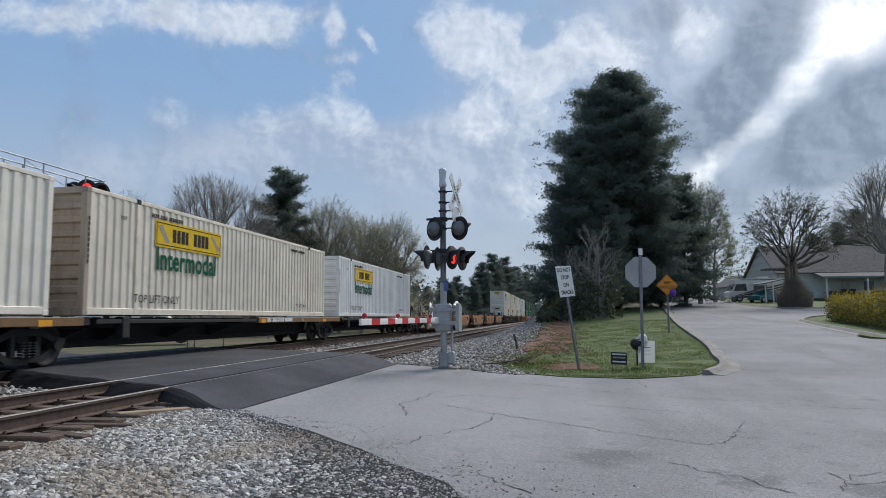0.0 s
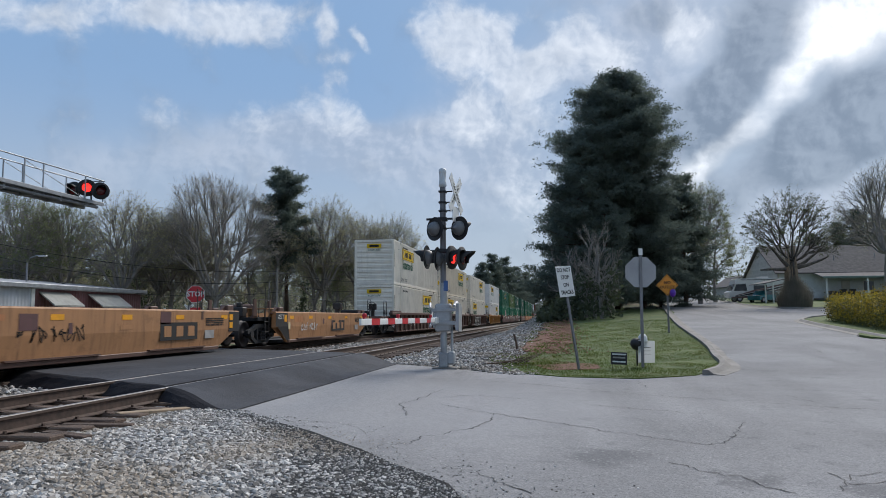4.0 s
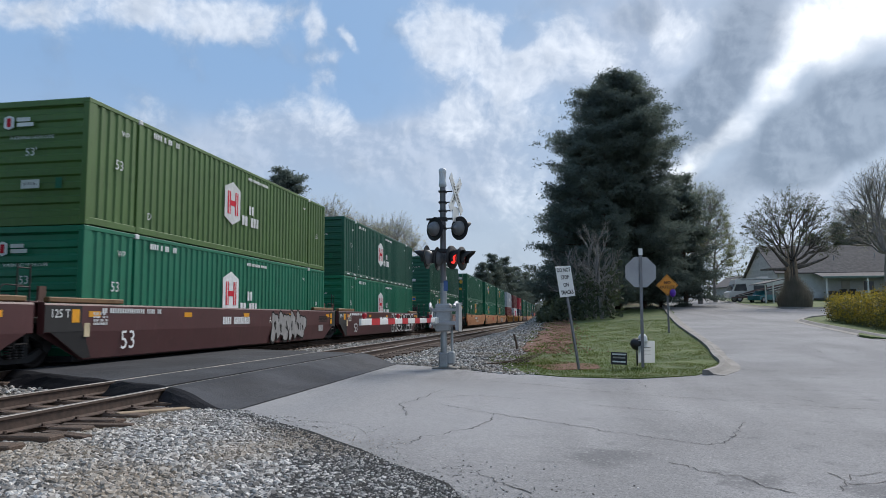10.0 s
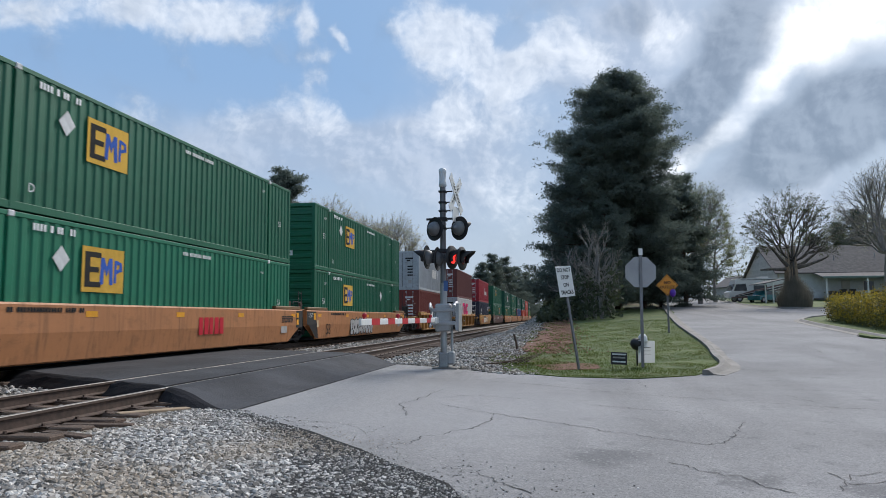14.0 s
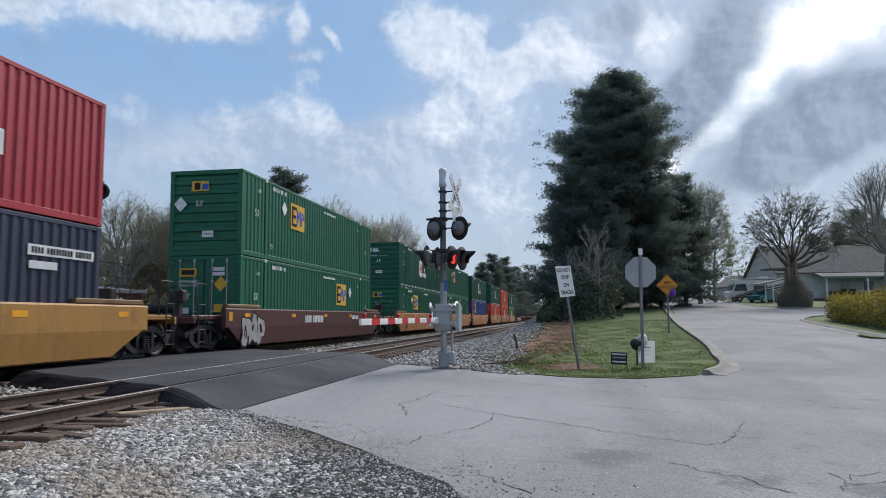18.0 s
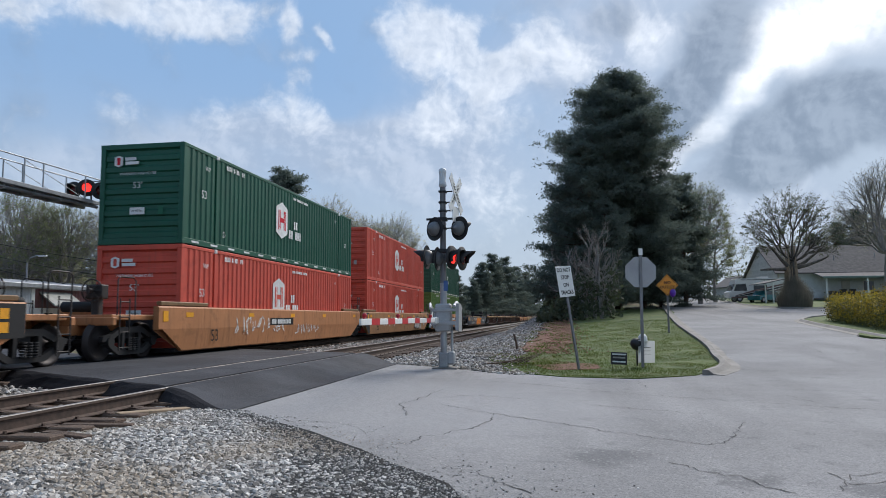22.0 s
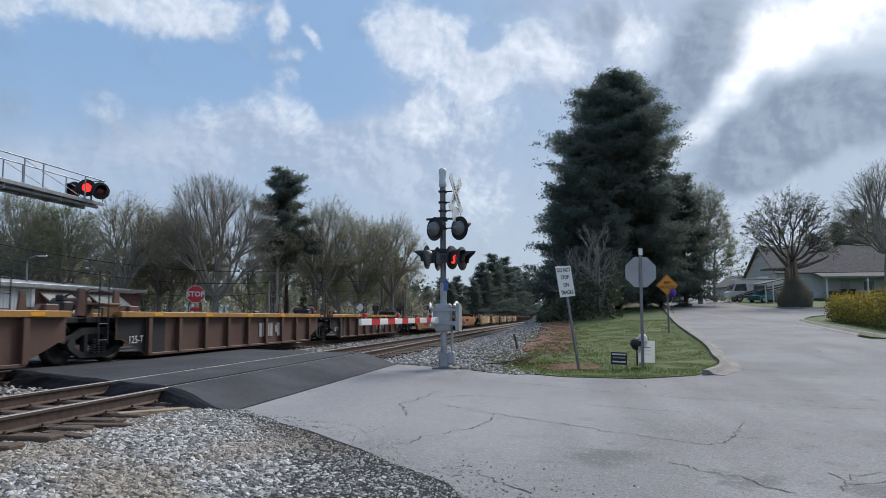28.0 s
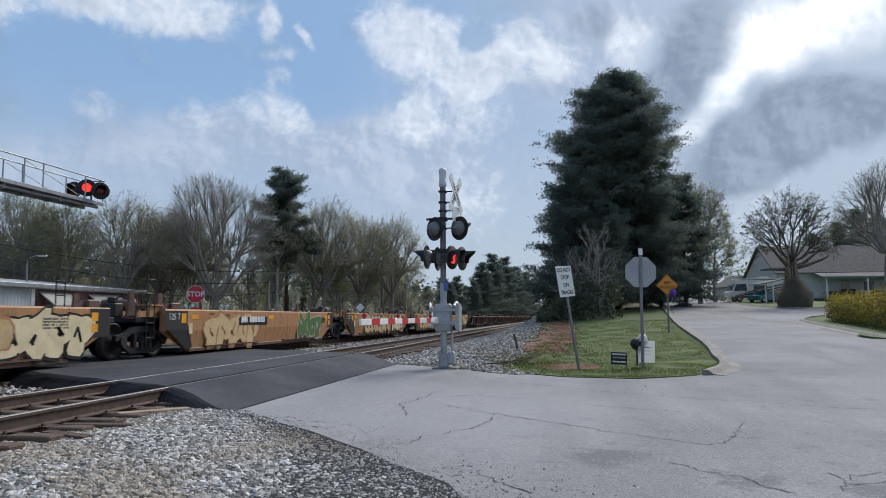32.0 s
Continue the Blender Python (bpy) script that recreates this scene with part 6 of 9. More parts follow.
def road_wheels(root, spots, r):
    for x, y in spots:
        w = part("wheel", Geo().tube([(x, y - .11, r), (x, y + .11, r)], r, 18), "rubber", root)
        part("rim", Geo().tube([(x, y - .12, r), (x, y + .12, r)], r * .6, 14), "alu", w)


def pickup(m, mat, label):
    t = thing("pickup_truck", m, label, "pickup truck")
    part("body", Geo().prism([(-2.7, .45), (-2.75, .95), (-2.6, 1.12), (-1.4, 1.18), (-.95, 1.8), (.75, 1.84), (.95, 1.2), (2.7, 1.2), (2.75, .5)], "y", -.95, .95), mat, t)
    part("windscreen", Geo().prism([(-1.36, 1.2), (-.96, 1.76), (-.92, 1.74), (-1.3, 1.2)], "y", -.82, .82), "pane", t)
    for y in (-.955, .955):
        part("side_window", Geo().prism([(-1.15, 1.24), (-.88, 1.7), (-.25, 1.74), (-.25, 1.24)], "y", y - .004, y + .004), "pane", t)
        part("side_window", Geo().prism([(-.15, 1.24), (-.15, 1.74), (.62, 1.74), (.75, 1.24)], "y", y - .004, y + .004), "pane", t)
    road_wheels(t, ((-1.8, -.85), (1.75, -.85), (-1.8, .85), (1.75, .85)), .38)
    for y in (-.7, .7):
        part("headlight", Geo().box(-2.78, -2.7, y - .16, y + .16, .75, .92, .02), "sign_white", t)
    return t


x, y = spot(272, 46)
pickup(pose(x, y, ground_z(x, y) + .01, 0, 0, 205), "white_car", "white pickup truck parked beyond the tracks")
x, y = spot(150, 50)
pickup(pose(x, y, ground_z(x, y) + .01, 0, 0, 230), "white_car", "white pickup truck parked by the metal building")
x, y = spot(1337, 79)
rv = thing("motorhome", pose(x, y, ground_z(x, y) + .05, 0, 0, 6) @ Matrix.Scale(.83, 4), "white motorhome with brown stripes parked by the house", "motorhome")
part("body", Geo().prism([(-3.9, .5), (-3.95, 1.25), (-3.55, 1.5), (-3.15, 2.35), (-3.0, 2.95), (-2.8, 3.1), (3.8, 3.1), (3.85, .5)], "y", -1.15, 1.15), "white_car", rv)
part("windscreen", Geo().prism([(-3.57, 1.5), (-3.17, 2.34), (-3.13, 2.32), (-3.5, 1.5)], "y", -1.0, 1.0), "pane", rv, "dark raked windscreen", pose(-.02, 0, 0))
part("cab_window", Geo().prism([(-3.35, 1.45), (-3.0, 2.3), (-1.75, 2.4), (-1.6, 1.45)], "y", -1.165, -1.15), "pane", rv, "dark cab window")
part("window", Geo().box(-.75, 1.0, -1.165, -1.15, 1.45, 2.15), "pane", rv)
for k, mat in ((0, "stripe"), (.3, "rubber"), (.62, "stripe")):
    part("stripe", Geo().prism([(-3.2, .62 + k * .3), (-1.0, .85 + k), (3.8, 1.9 + k), (3.8, 1.72 + k), (-.8, .68 + k), (-3.2, .54 + k * .3)], "y", -1.163 - k * .004, -1.15), mat, rv, "dark swoosh stripe")
part("skirt", Geo().box(-3.7, 3.8, -1.162, -1.15, .5, .66), "stripe", rv)
part("roof_rail", Geo().box(-2.4, 3.7, -1.16, -1.1, 2.86, 2.94, .01), "rubber", rv)
part("roof_unit", Geo().box(.4, 1.5, -.4, .4, 3.1, 3.35, .05), "white_car", rv)
part("mirror", Geo().box(-3.75, -3.6, -1.45, -1.3, 1.6, 2.0, .03).tube([(-3.6, -1.15, 1.95), (-3.68, -1.38, 1.95)], .02, 5), "rubber", rv)
road_wheels(rv, ((-2.6, -1.0), (2.2, -1.0), (-2.6, 1.0), (2.2, 1.0)), .42)
x, y = spot(1350, 76)
hatch = thing("parked_car", pose(x, y, ground_z(x, y) + .03, 0, 0, 40) @ Matrix.Scale(.9, 4), "teal car parked beside the motorhome", "car")
part("body", Geo().prism([(-1.9, .3), (-1.95, .75), (-1.0, .9), (-.4, 1.38), (1.0, 1.4), (1.75, .95), (1.85, .35)], "y", -.82, .82), "teal_car", hatch)
part("window", Geo().prism([(-.85, .92), (-.36, 1.32), (.9, 1.34), (1.4, .95)], "y", -.83, -.82), "pane", hatch)
road_wheels(hatch, ((-1.25, -.74), (1.2, -.74), (-1.25, .74), (1.2, .74)), .31)

# ---- the house on the rise ----
M["siding"] = plain("grey_lap_siding", (0.48, 0.455, 0.41), 0.7, 0, 1.5, 0.12)
M["porch_wall"] = plain("pale_porch_wall", (0.58, 0.61, 0.61), 0.7, 0, 1.5, 0.12)
M["shingle"] = plain("grey_brown_shingles", (0.115, 0.105, 0.10), 0.9, 0, 2.5, 0.3, 0.5, 25)
M["teal_trim"] = plain("grey_green_trim", (0.18, 0.25, 0.23), 0.6)
hx, hy = spot(1376, 84)
hz = ground_z(hx, hy) + .05
house = thing("house", pose(hx, hy, hz, 0, 0, 4), "grey sided house with a shingled roof and a deep porch", "house")
W, D, EV, RG = 24.0, 11.2, 3.5, 7.0
part("wall", Geo().prism([(0, 0), (D, 0), (D, EV), (D / 2, RG - .3), (0, EV)], "x", 0.0, .2), "siding", house, "grey gable wall of lap siding")
part("wall", Geo().box(.2, W, 0, .2, 0, EV), "porch_wall", house, "pale front wall under the porch")
part("wall", Geo().box(.2, W, D - .2, D, 0, EV), "siding", house)
part("wall", Geo().prism([(0, 0), (D, 0), (D, EV), (D / 2, RG - .25), (0, EV)], "x", W, W + .2), "siding", house)
for k in range(18):
    part("siding_board", Geo().prism([(0.12 + max(0, (k * .31 - EV) * 1.8), k * .31), (D - .12 - max(0, (k * .31 - EV) * 1.8), k * .31), (D - .12 - max(0, (k * .31 + .28 - EV) * 1.8), k * .31 + .28), (.12 + max(0, (k * .31 + .28 - EV) * 1.8), k * .31 + .28)], "x", -.035, -.005), "siding", house)
for s, y0, y1 in ((0, -.45, D / 2), (1, D + .45, D / 2)):
    z0 = EV - .25
    g = Geo()
    vs = [(-.4, y0, z0), (W + .6, y0, z0), (W + .6, y1, RG), (-.4, y1, RG), (-.4, y0, z0 - .14), (W + .6, y0, z0 - .14), (W + .6, y1, RG - .14), (-.4, y1, RG - .14)]
    part("roof", g.add(vs, [(0, 1, 2, 3), (4, 7, 6, 5), (0, 4, 5, 1), (1, 5, 6, 2), (3, 2, 6, 7), (0, 3, 7, 4)]), "shingle", house, "grey-brown shingle roof slope")
part("porch_roof", Geo().prism([(-2.7, 2.62), (-.2, 3.25), (-.2, 3.12), (-2.7, 2.48)], "x", 4.0, W + .4), "shingle", house)
part("porch_fascia", Geo().box(4.0, W + .4, -2.76, -2.69, 2.44, 2.66, .01), "teal_trim", house)
part("porch_floor", Geo().box(4.0, W, -2.6, 0, 0, .22), "concrete", house)
for k in (4.4, 8.9, 13.4, 17.8, 22.2):
    part("porch_post", Geo().box(k, k + .16, -2.6, -2.44, .2, 2.5, .01), "sign_white", house)
for k in (9.6, 13.2, 18.0):
    w = part("window", Geo().box(k, k + 1.3, -.05, 0, .95, 2.25, .01), "sign_white", house)
    part("pane", Geo().box(k + .08, k + 1.22, -.06, -.045, 1.03, 2.17), "pane", w)
d = part("door", Geo().box(7.2, 8.15, -.06, 0, .22, 2.25, .01), "siding", house)
for k in (2.2, 5.6, 6.2, 6.8):
    w = part("window", Geo().box(-.08, 0, k, k + (.9 if k < 3 else .4), 1.4 if k < 3 else 2.6, 2.5 if k < 3 else 3.1, .01), "sign_white", house)
    part("pane", Geo().box(-.09, -.078, k + .07, k + (.83 if k < 3 else .33), 1.47 if k < 3 else 2.66, 2.43 if k < 3 else 3.04), "pane", w)
for k, yy in ((7.5, 2.2), (12.5, 2.8)):
    part("vent_pipe", Geo().tube([(k, yy, EV + yy * .45), (k, yy, EV + yy * .55 + .7)], .06, 8), "galv", house)
for i, (k, w, h) in enumerate(((5.6, 1.2, .8), (7.0, .9, 1.0), (8.1, .9, 1.0), (10.6, 1.3, .75), (12.6, .8, 1.1))):
    solid("porch_chair", Geo().box(-w / 2, w / 2, -.4, .3, .3, .48, .05).box(-w / 2, w / 2, .2, .34, .45, h, .05).box(-w / 2, -w / 2 + .1, -.4, .3, 0, .65, .02).box(w / 2 - .1, w / 2, -.4, .3, 0, .65, .02), "black", "dark porch chair standing on the porch floor", "chair", "porch chairs",
          m=pose(hx, hy, hz, 0, 0, 4) @ pose(k, -1.2, .22, 0, 0, 8 * i))
x, y = spot(1312, 118)
barn = thing("small_house", pose(x, y, ground_z(x, y), 0, 0, 12) @ Matrix.Scale(.6, 4), "small grey gabled house behind the motorhome", "house", "far houses")
part("wall", Geo().prism([(-4, 0), (4, 0), (4, 3.6), (0, 6.2), (-4, 3.6)], "y", 0, 9), "siding", barn)
part("roof", Geo().prism([(-4.5, 3.3), (0, 6.4), (4.5, 3.3), (4.5, 3.1), (0, 6.15), (-4.5, 3.1)], "y", -.4, 9.4), "shingle", barn)
x, y = spot(1208, 128)
hut = thing("small_house", pose(x, y, ground_z(x, y), 0, 0, -6), "pale two-storey house at the top of the street", "house", "far houses")
part("wall", Geo().box(-3.5, 3.5, 0, 8, 0, 5.2), "porch_wall", hut)
part("roof", Geo().prism([(-4, 5.1), (0, 7.2), (4, 5.1)], "y", -.4, 8.4), "shingle", hut)
for k in (-2.4, -.4, 1.6):
    for zz in (.9, 3.4):
        w = part("window", Geo().box(k, k + .9, -.06, 0, zz, zz + 1.2, .01), "sign_white", hut)
        part("pane", Geo().box(k + .07, k + .83, -.07, -.055, zz + .07, zz + 1.13), "pane", w)

# the old pollard with its brushy foot, and the yellow hedge
tx, ty = spot(1402, 60)
tz = ground_z(tx, ty)
old = thing("old_tree", pose(tx, ty, tz - .1), "old gnarled tree with a stout stem and budding crown", "tree")
rnd = random.Random(91)
wood, crown = dome_tree(93, 10.4, 9.2, 0.40, 420, 3, 9)
limb(wood, Vector((0, 0, -.2)), Vector((0, 0, 1)), 4.2, .45, .34, rnd, .04, .05, 12, 6)
for a, e, ln in ((182, .05, 2.6), (200, .5, 3.2), (352, .3, 3.0), (20, .6, 3.2)):
    limb(wood, Vector((0, 0, 3.4)), Vector((math.cos(radians(a)), math.sin(radians(a)), e)).normalized(), ln, .2, .07, rnd, .14, .05, 7, 5)
part("trunk", wood, "old_bark", old)
g = Geo()
for k in range(26):
    a, r0 = rnd.uniform(0, 6.28), rnd.uniform(.3, .5)
    top = rnd.uniform(3.6, 5.6)
    g.tube([(r0 * math.cos(a), r0 * math.sin(a), 1.2), (r0 * math.cos(a) * 1.05, r0 * math.sin(a) * 1.05, top * .7), (r0 * .9 * math.cos(a), r0 * .9 * math.sin(a), top)], [.10, .08, .015], 5)
part("broken_stem", g, "plank", old, "pale splintered wood of the broken stem")
part("crown", crown, "old_leaf", old, "thin crown of small new leaves")
g, rnd = Geo(), random.Random(93)
vs, fs = [], []
for _ in range(8000):
    a, r0 = rnd.uniform(0, 6.28), min(1.3, abs(rnd.gauss(0, .75)))
    h, lean, w = rnd.uniform(.9, 2.9) * (1 - .2 * r0 * r0), rnd.uniform(0, .4), rnd.uniform(.006, .013)
    bx, by = tx + r0 * math.cos(a), ty + r0 * math.sin(a) - .3
    c, s, k = math.cos(a), math.sin(a), len(vs)
    vs += [(bx - w * s, by + w * c, tz - .05), (bx + w * s, by - w * c, tz - .05), (bx + w * s + lean * .4 * c, by - w * c + lean * .4 * s, tz + h * .65), (bx - w * s + lean * .4 * c, by + w * c + lean * .4 * s, tz + h * .65), (bx + lean * c, by + lean * s, tz + h)]
    fs += [(k, k + 1, k + 2, k + 3), (k + 3, k + 2, k + 4)]
solid("tall_grass_clump", g.add(vs, fs), "tall_grass", "clump of tall dry grass round the old tree's foot", "grass clump", kind="stuff")
ax, ay = spot(1475, 37)
bx, by = spot(1640, 24)
hedge_len = math.hypot(bx - ax, by - ay)


def hedge_place(lo, hi):
    def place(r):
        t = r.random()
        k = .92 + .5 * noise.noise((t * 7, 0, 1)) + .3 * noise.noise((t * 19, 4, 1))
        z = r.uniform(lo, hi) * 1.35 * k
        w = .62 * k * math.sqrt(max(0.05, 1 - (z / 1.5 - .35) ** 2))
        a, b = r.uniform(-1, 1), r.uniform(-1, 1)
        x, y = ax + (bx - ax) * t, ay + (by - ay) * t
        nx, ny = -(by - ay) / hedge_len, (bx - ax) / hedge_len
        return Vector((x + nx * a * w + r.gauss(0, .09), y + ny * a * w + r.gauss(0, .09), ground_z(x, y) + .05 + z + r.gauss(0, .10)))
    return place


hedge = thing("flowering_hedge", pose(0, 0, 0), "hedge covered in bright yellow spring blossom", "hedge")
g = Geo()
rnd = random.Random(94)
for i in range(70):
    t = rnd.random()
    x, y = ax + (bx - ax) * t, ay + (by - ay) * t
    limb(g, Vector((x, y, ground_z(x, y))), Vector((rnd.gauss(0, .35), rnd.gauss(0, .35), 1)).normalized(), rnd.uniform(.8, 1.4), .02, .006, rnd, .15, .03, 4, 4)
part("stems", g, "bark", hedge)
part("foliage", leaf_mass(95, 16000, hedge_place(.05, .95), .05), "hedge_leaf", hedge, "dull green leaves inside the hedge")
part("blossom", leaf_mass(96, 20000, hedge_place(.2, 1.08), .038), "forsythia", hedge, "bright yellow blossom")
# wires by the house
over = thing("power_lines", pose(0, 0, 0), "thin overhead wires above the street", "wires")
for k in range(3):
    a, b = spot(1200, 110), spot(1420, 86)
    za, zb = 8.2 - k * .9, 8.6 - k * 1.0
    part("wire", Geo().tube([(a[0] + (b[0] - a[0]) * t, a[1] + (b[1] - a[1]) * t, za + (zb - za) * t - 1.2 * t * (1 - t)) for t in [i / 10 for i in range(11)]], .016, 4), "wire", over)

# a lean-to beside the motorhome
x, y = spot(1361, 74)
port = thing("carport", pose(x, y, ground_z(x, y), 0, 0, 10), "small open carport on white posts", "carport")
for px_ in (-.45, .35):
    part("post", Geo().box(px_ - .06, px_ + .06, -.06, .06, -.1, 2.1, .01), "sign_white", port)
part("roof", Geo().prism([(-.8, 2.0), (1.3, 2.45), (1.3, 2.55), (-.8, 2.1)], "y", -.4, 3.0), "shingle", port)


# ---- the train: everything on it moves along -y at one speed ----
SPEED = 22.2
TRAIN = []          # (thing, x, y at the start, z)
HW, BOX_H = 1.3, 2.896
CAST = {40: 12.192, 53: 16.154}


def side_sheet(length, pitch, depth, posts):
    """A corrugated side wall, facing +x, between the end posts."""
    g = Geo()
    y, prof = 0.16, []
    n = int((length - 0.32) / pitch)
    p = (length - 0.32) / n
    for i in range(n):
        y0 = 0.16 + i * p
        prof += [(y0, 0.0), (y0 + p * 0.42, 0.0), (y0 + p * 0.56, -depth), (y0 + p * 0.86, -depth)]
    prof.append((length - 0.16, 0.0))
    vs = [(HW - 0.012 + d, yy, z) for z in (0.17, BOX_H - 0.09) for yy, d in prof]
    k = len(prof)
    return g.add(vs, [(i, i + 1, k + i + 1, k + i) for i in range(k - 1)])


def end_sheet(rows, smooth=False):
    """The corrugated closed end, facing -y."""
    g = Geo()
    prof, z0, h = [], 0.2, (BOX_H - 0.36) / rows
    for i in range(rows):
        z = z0 + i * h
        prof += [(z, 0.0), (z + h * 0.4, 0.0), (z + h * 0.52, 0.045), (z + h * 0.88, 0.045)]
    prof.append((BOX_H - 0.16, 0.0))
    vs = [(x, 0.03 + d, z) for x in (-HW + 0.14, HW - 0.14) for z, d in prof]
    k = len(prof)
    return g.add(vs, [(i, k + i, k + i + 1, i + 1) for i in range(k - 1)])


def door_leaf():
    return Geo().box(-0.56, 0.56, 0.02, 0.06, 0.18, BOX_H - 0.14, 0.008)


def lock_rod():
    g = Geo().tube([(0, -0.025, 0.12), (0, -0.025, BOX_H - 0.1)], 0.019, 6)
    for z in (0.16, 0.75, 2.0, BOX_H - 0.2):
        g.box(-0.045, 0.045, -0.04, 0.025, z, z + 0.09, 0.006)
    g.box(-0.02, 0.2, -0.055, -0.035, 1.02, 1.06)
    return g


def corner(sx, y0, y1):
    g = Geo().box(HW - 0.15 if sx > 0 else -HW, HW if sx > 0 else -HW + 0.15, y0, y1, 0.0, BOX_H, 0.012)
    for z in (0, BOX_H - 0.12):
        g.box(HW - 0.17 if sx > 0 else -HW - 0.006, HW + 0.006 if sx > 0 else -HW + 0.17, y0 - 0.006, y1 + 0.006, z, z + 0.12, 0.015)
    return g


def container(feet, u, z, paint_key, end, label, end_paint=None, post_paint=None, group="containers"):
    """A container whose near end stands at u along the track and whose floor is at z."""
    L = CAST[feet]
    root = thing("shipping_container", pose(0, u, z), label, "container", group)
    TRAIN.append((root, 0.0, u, z))
    pitch, depth = (0.30, 0.032) if feet == 53 else (0.275, 0.036)
    wall = shared(("side_wall", feet), lambda: side_sheet(L, pitch, depth, feet == 53))
    part("side_wall", wall, paint_key, root)
    part("side_wall", wall, paint_key, root, "", pose(0, L, 0, 0, 0, 180))
    part("roof", shared(("roof", feet), lambda: Geo().box(-HW + .04, HW - .04, 0.05, L - 0.05, BOX_H - 0.05, BOX_H - 0.012, 0.01)), paint_key, root)
    part("floor", shared(("floor", feet), lambda: Geo().box(-HW + .05, HW - .05, 0.05, L - 0.05, 0.03, 0.16)), "black_car", root)
    for sx in (1, -1):
        m = pose(0, 0, 0) if sx > 0 else pose(0, L, 0, 0, 0, 180)
        part("top_rail", shared(("top_rail", feet), lambda: Geo().box(HW - .07, HW - .002, .12, L - .12, BOX_H - .1, BOX_H, .01)), paint_key, root, "", m)
        part("bottom_rail", shared(("bottom_rail", feet), lambda: Geo().box(HW - .09, HW - .002, .12, L - .12, .02, .18, .01)), paint_key, root, "", m)
        part("corner_post", shared(("corner_post", sx), lambda: corner(sx, 0.0, 0.16)), post_paint or end_paint or paint_key, root)
        part("corner_post", shared(("corner_post_far", sx, feet), lambda: corner(sx, L - 0.16, L)), paint_key, root)
        if feet == 53:
            for k in (1.98, L - 1.98):
                part("lifting_post", shared("lifting_post", lambda: Geo().box(HW - .1, HW + .008, -.07, .07, .02, BOX_H, .012)), paint_key, root, "", m @ pose(0, k, 0))
                part("lifting_casting", shared("lifting_casting", lambda: Geo().box(HW - .12, HW + .02, -.085, .085, BOX_H - .12, BOX_H + .012, .02)), "black_car" if "white" in paint_key or "cream" in paint_key or "bright" in paint_key else "white_mark", root, "", m @ pose(0, k, 0))
    ep = end_paint or paint_key
    part("end_header", shared("end_header", lambda: Geo().box(-HW + .15, HW - .15, 0, .09, BOX_H - .15, BOX_H, .012)), ep, root)
    part("end_sill", shared("end_sill", lambda: Geo().box(-HW + .15, HW - .15, 0, .09, 0.0, .19, .012)), ep, root)
    if end == "doors":
        for s in (-0.58, 0.58):
            leaf = part("door", shared("door_leaf", door_leaf), ep, root, "", pose(s, 0, 0))
            for zz in (0.45, 1.0, 1.55, 2.1):
                part("door_panel", shared("door_panel", lambda: Geo().box(-0.5, 0.5, 0.005, 0.03, 0, 0.3, 0.012)), ep, leaf, "", pose(0, 0, zz))
            for r in (-0.28, 0.24):
                part("lock_rod", shared("lock_rod", lock_rod), "galv" if "white" not in paint_key else "steel", leaf, "", pose(r, 0.02, 0))
        for gx in (-1.155, 0.0, 1.155):
            part("door_gasket", shared("door_gasket", lambda: Geo().box(-.018, .018, .0, .05, .17, BOX_H - .13)), "black_car", root, "", pose(gx, .012, 0))
        for zz in (.3, 1.2, 2.1, 2.6):
            for gx in (-1.12, 1.12):
                part("hinge", shared("door_hinge", lambda: Geo().box(-.1, .1, -.02, .03, 0, .09, .01)), ep, root, "", pose(gx, 0, zz))
    else:
        part("end_wall", shared("end_wall", lambda: end_sheet(8)), ep, root, "ribbed closed end wall")
    part("far_wall", shared("far_wall", lambda: end_sheet(8)), paint_key, root, "", pose(0, L, 0, 0, 0, 180))
    return root, L


OUT = HW + 0.010


def plate(root, y, z, w, h, mat, name="panel", lift=0.0):
    return part(name, shared(("plate", round(w, 3), round(h, 3)), lambda: Geo().box(0, 0.004, -w / 2, w / 2, -h / 2, h / 2)), mat, root, "", pose(OUT - 0.004 + lift, y, z))


def end_plate(root, x, z, w, h, mat, name="panel", lift=0.0):
    return part(name, shared(("end_plate", round(w, 3), round(h, 3)), lambda: Geo().box(-w / 2, w / 2, -0.004, 0, -h / 2, h / 2)), mat, root, "", pose(x, -0.012 - lift, z))


def side_text(root, y, z, text, size, mat="white_mark", squeeze=1.0):
    return letter(root, text, size, Matrix.Translation((OUT + 0.007, y, z)) @ ON_SIDE, mat, squeeze=squeeze)


def end_text(root, x, z, text, size, mat="white_mark"):
    return letter(root, text, size, Matrix.Translation((x, -0.03, z)) @ ON_END, mat)


def side_shape(root, y, z, poly, mat, name="emblem", lift=0.0):
    return part(name, Geo().prism(poly, "x", 0, 0.003), mat, root, "", pose(OUT + lift, y, z))


def bars(root, y, z, w, h, rows, mat="white_mark", gap=0.4, seed=1):
    """Writing too small to read: short bars."""
    r = random.Random(seed)
    g = Geo()
    row = h / rows
    for i in range(rows):
        zz, tall = h / 2 - (i + 0.5) * row, row * (1 - gap) / 2
        x = -w / 2
        cell = max(row * 0.62, w / 26)
        while x < w / 2 - cell * .5:
            if r.random() < 0.88:
                wide = cell * r.choice((0.66, 0.74, 0.8))
                g.box(0, .003, x, x + wide, zz - tall, zz + tall)
            x += cell
    return tagged(part("small_print", g, mat, root, "", pose(OUT + 0.001, y, z)), "rows of small painted print", kind="stuff")


HEX = [(0, .70), (.55, .48), (.55, -.48), (0, -.70), (-.55, -.48), (-.55, .48)]


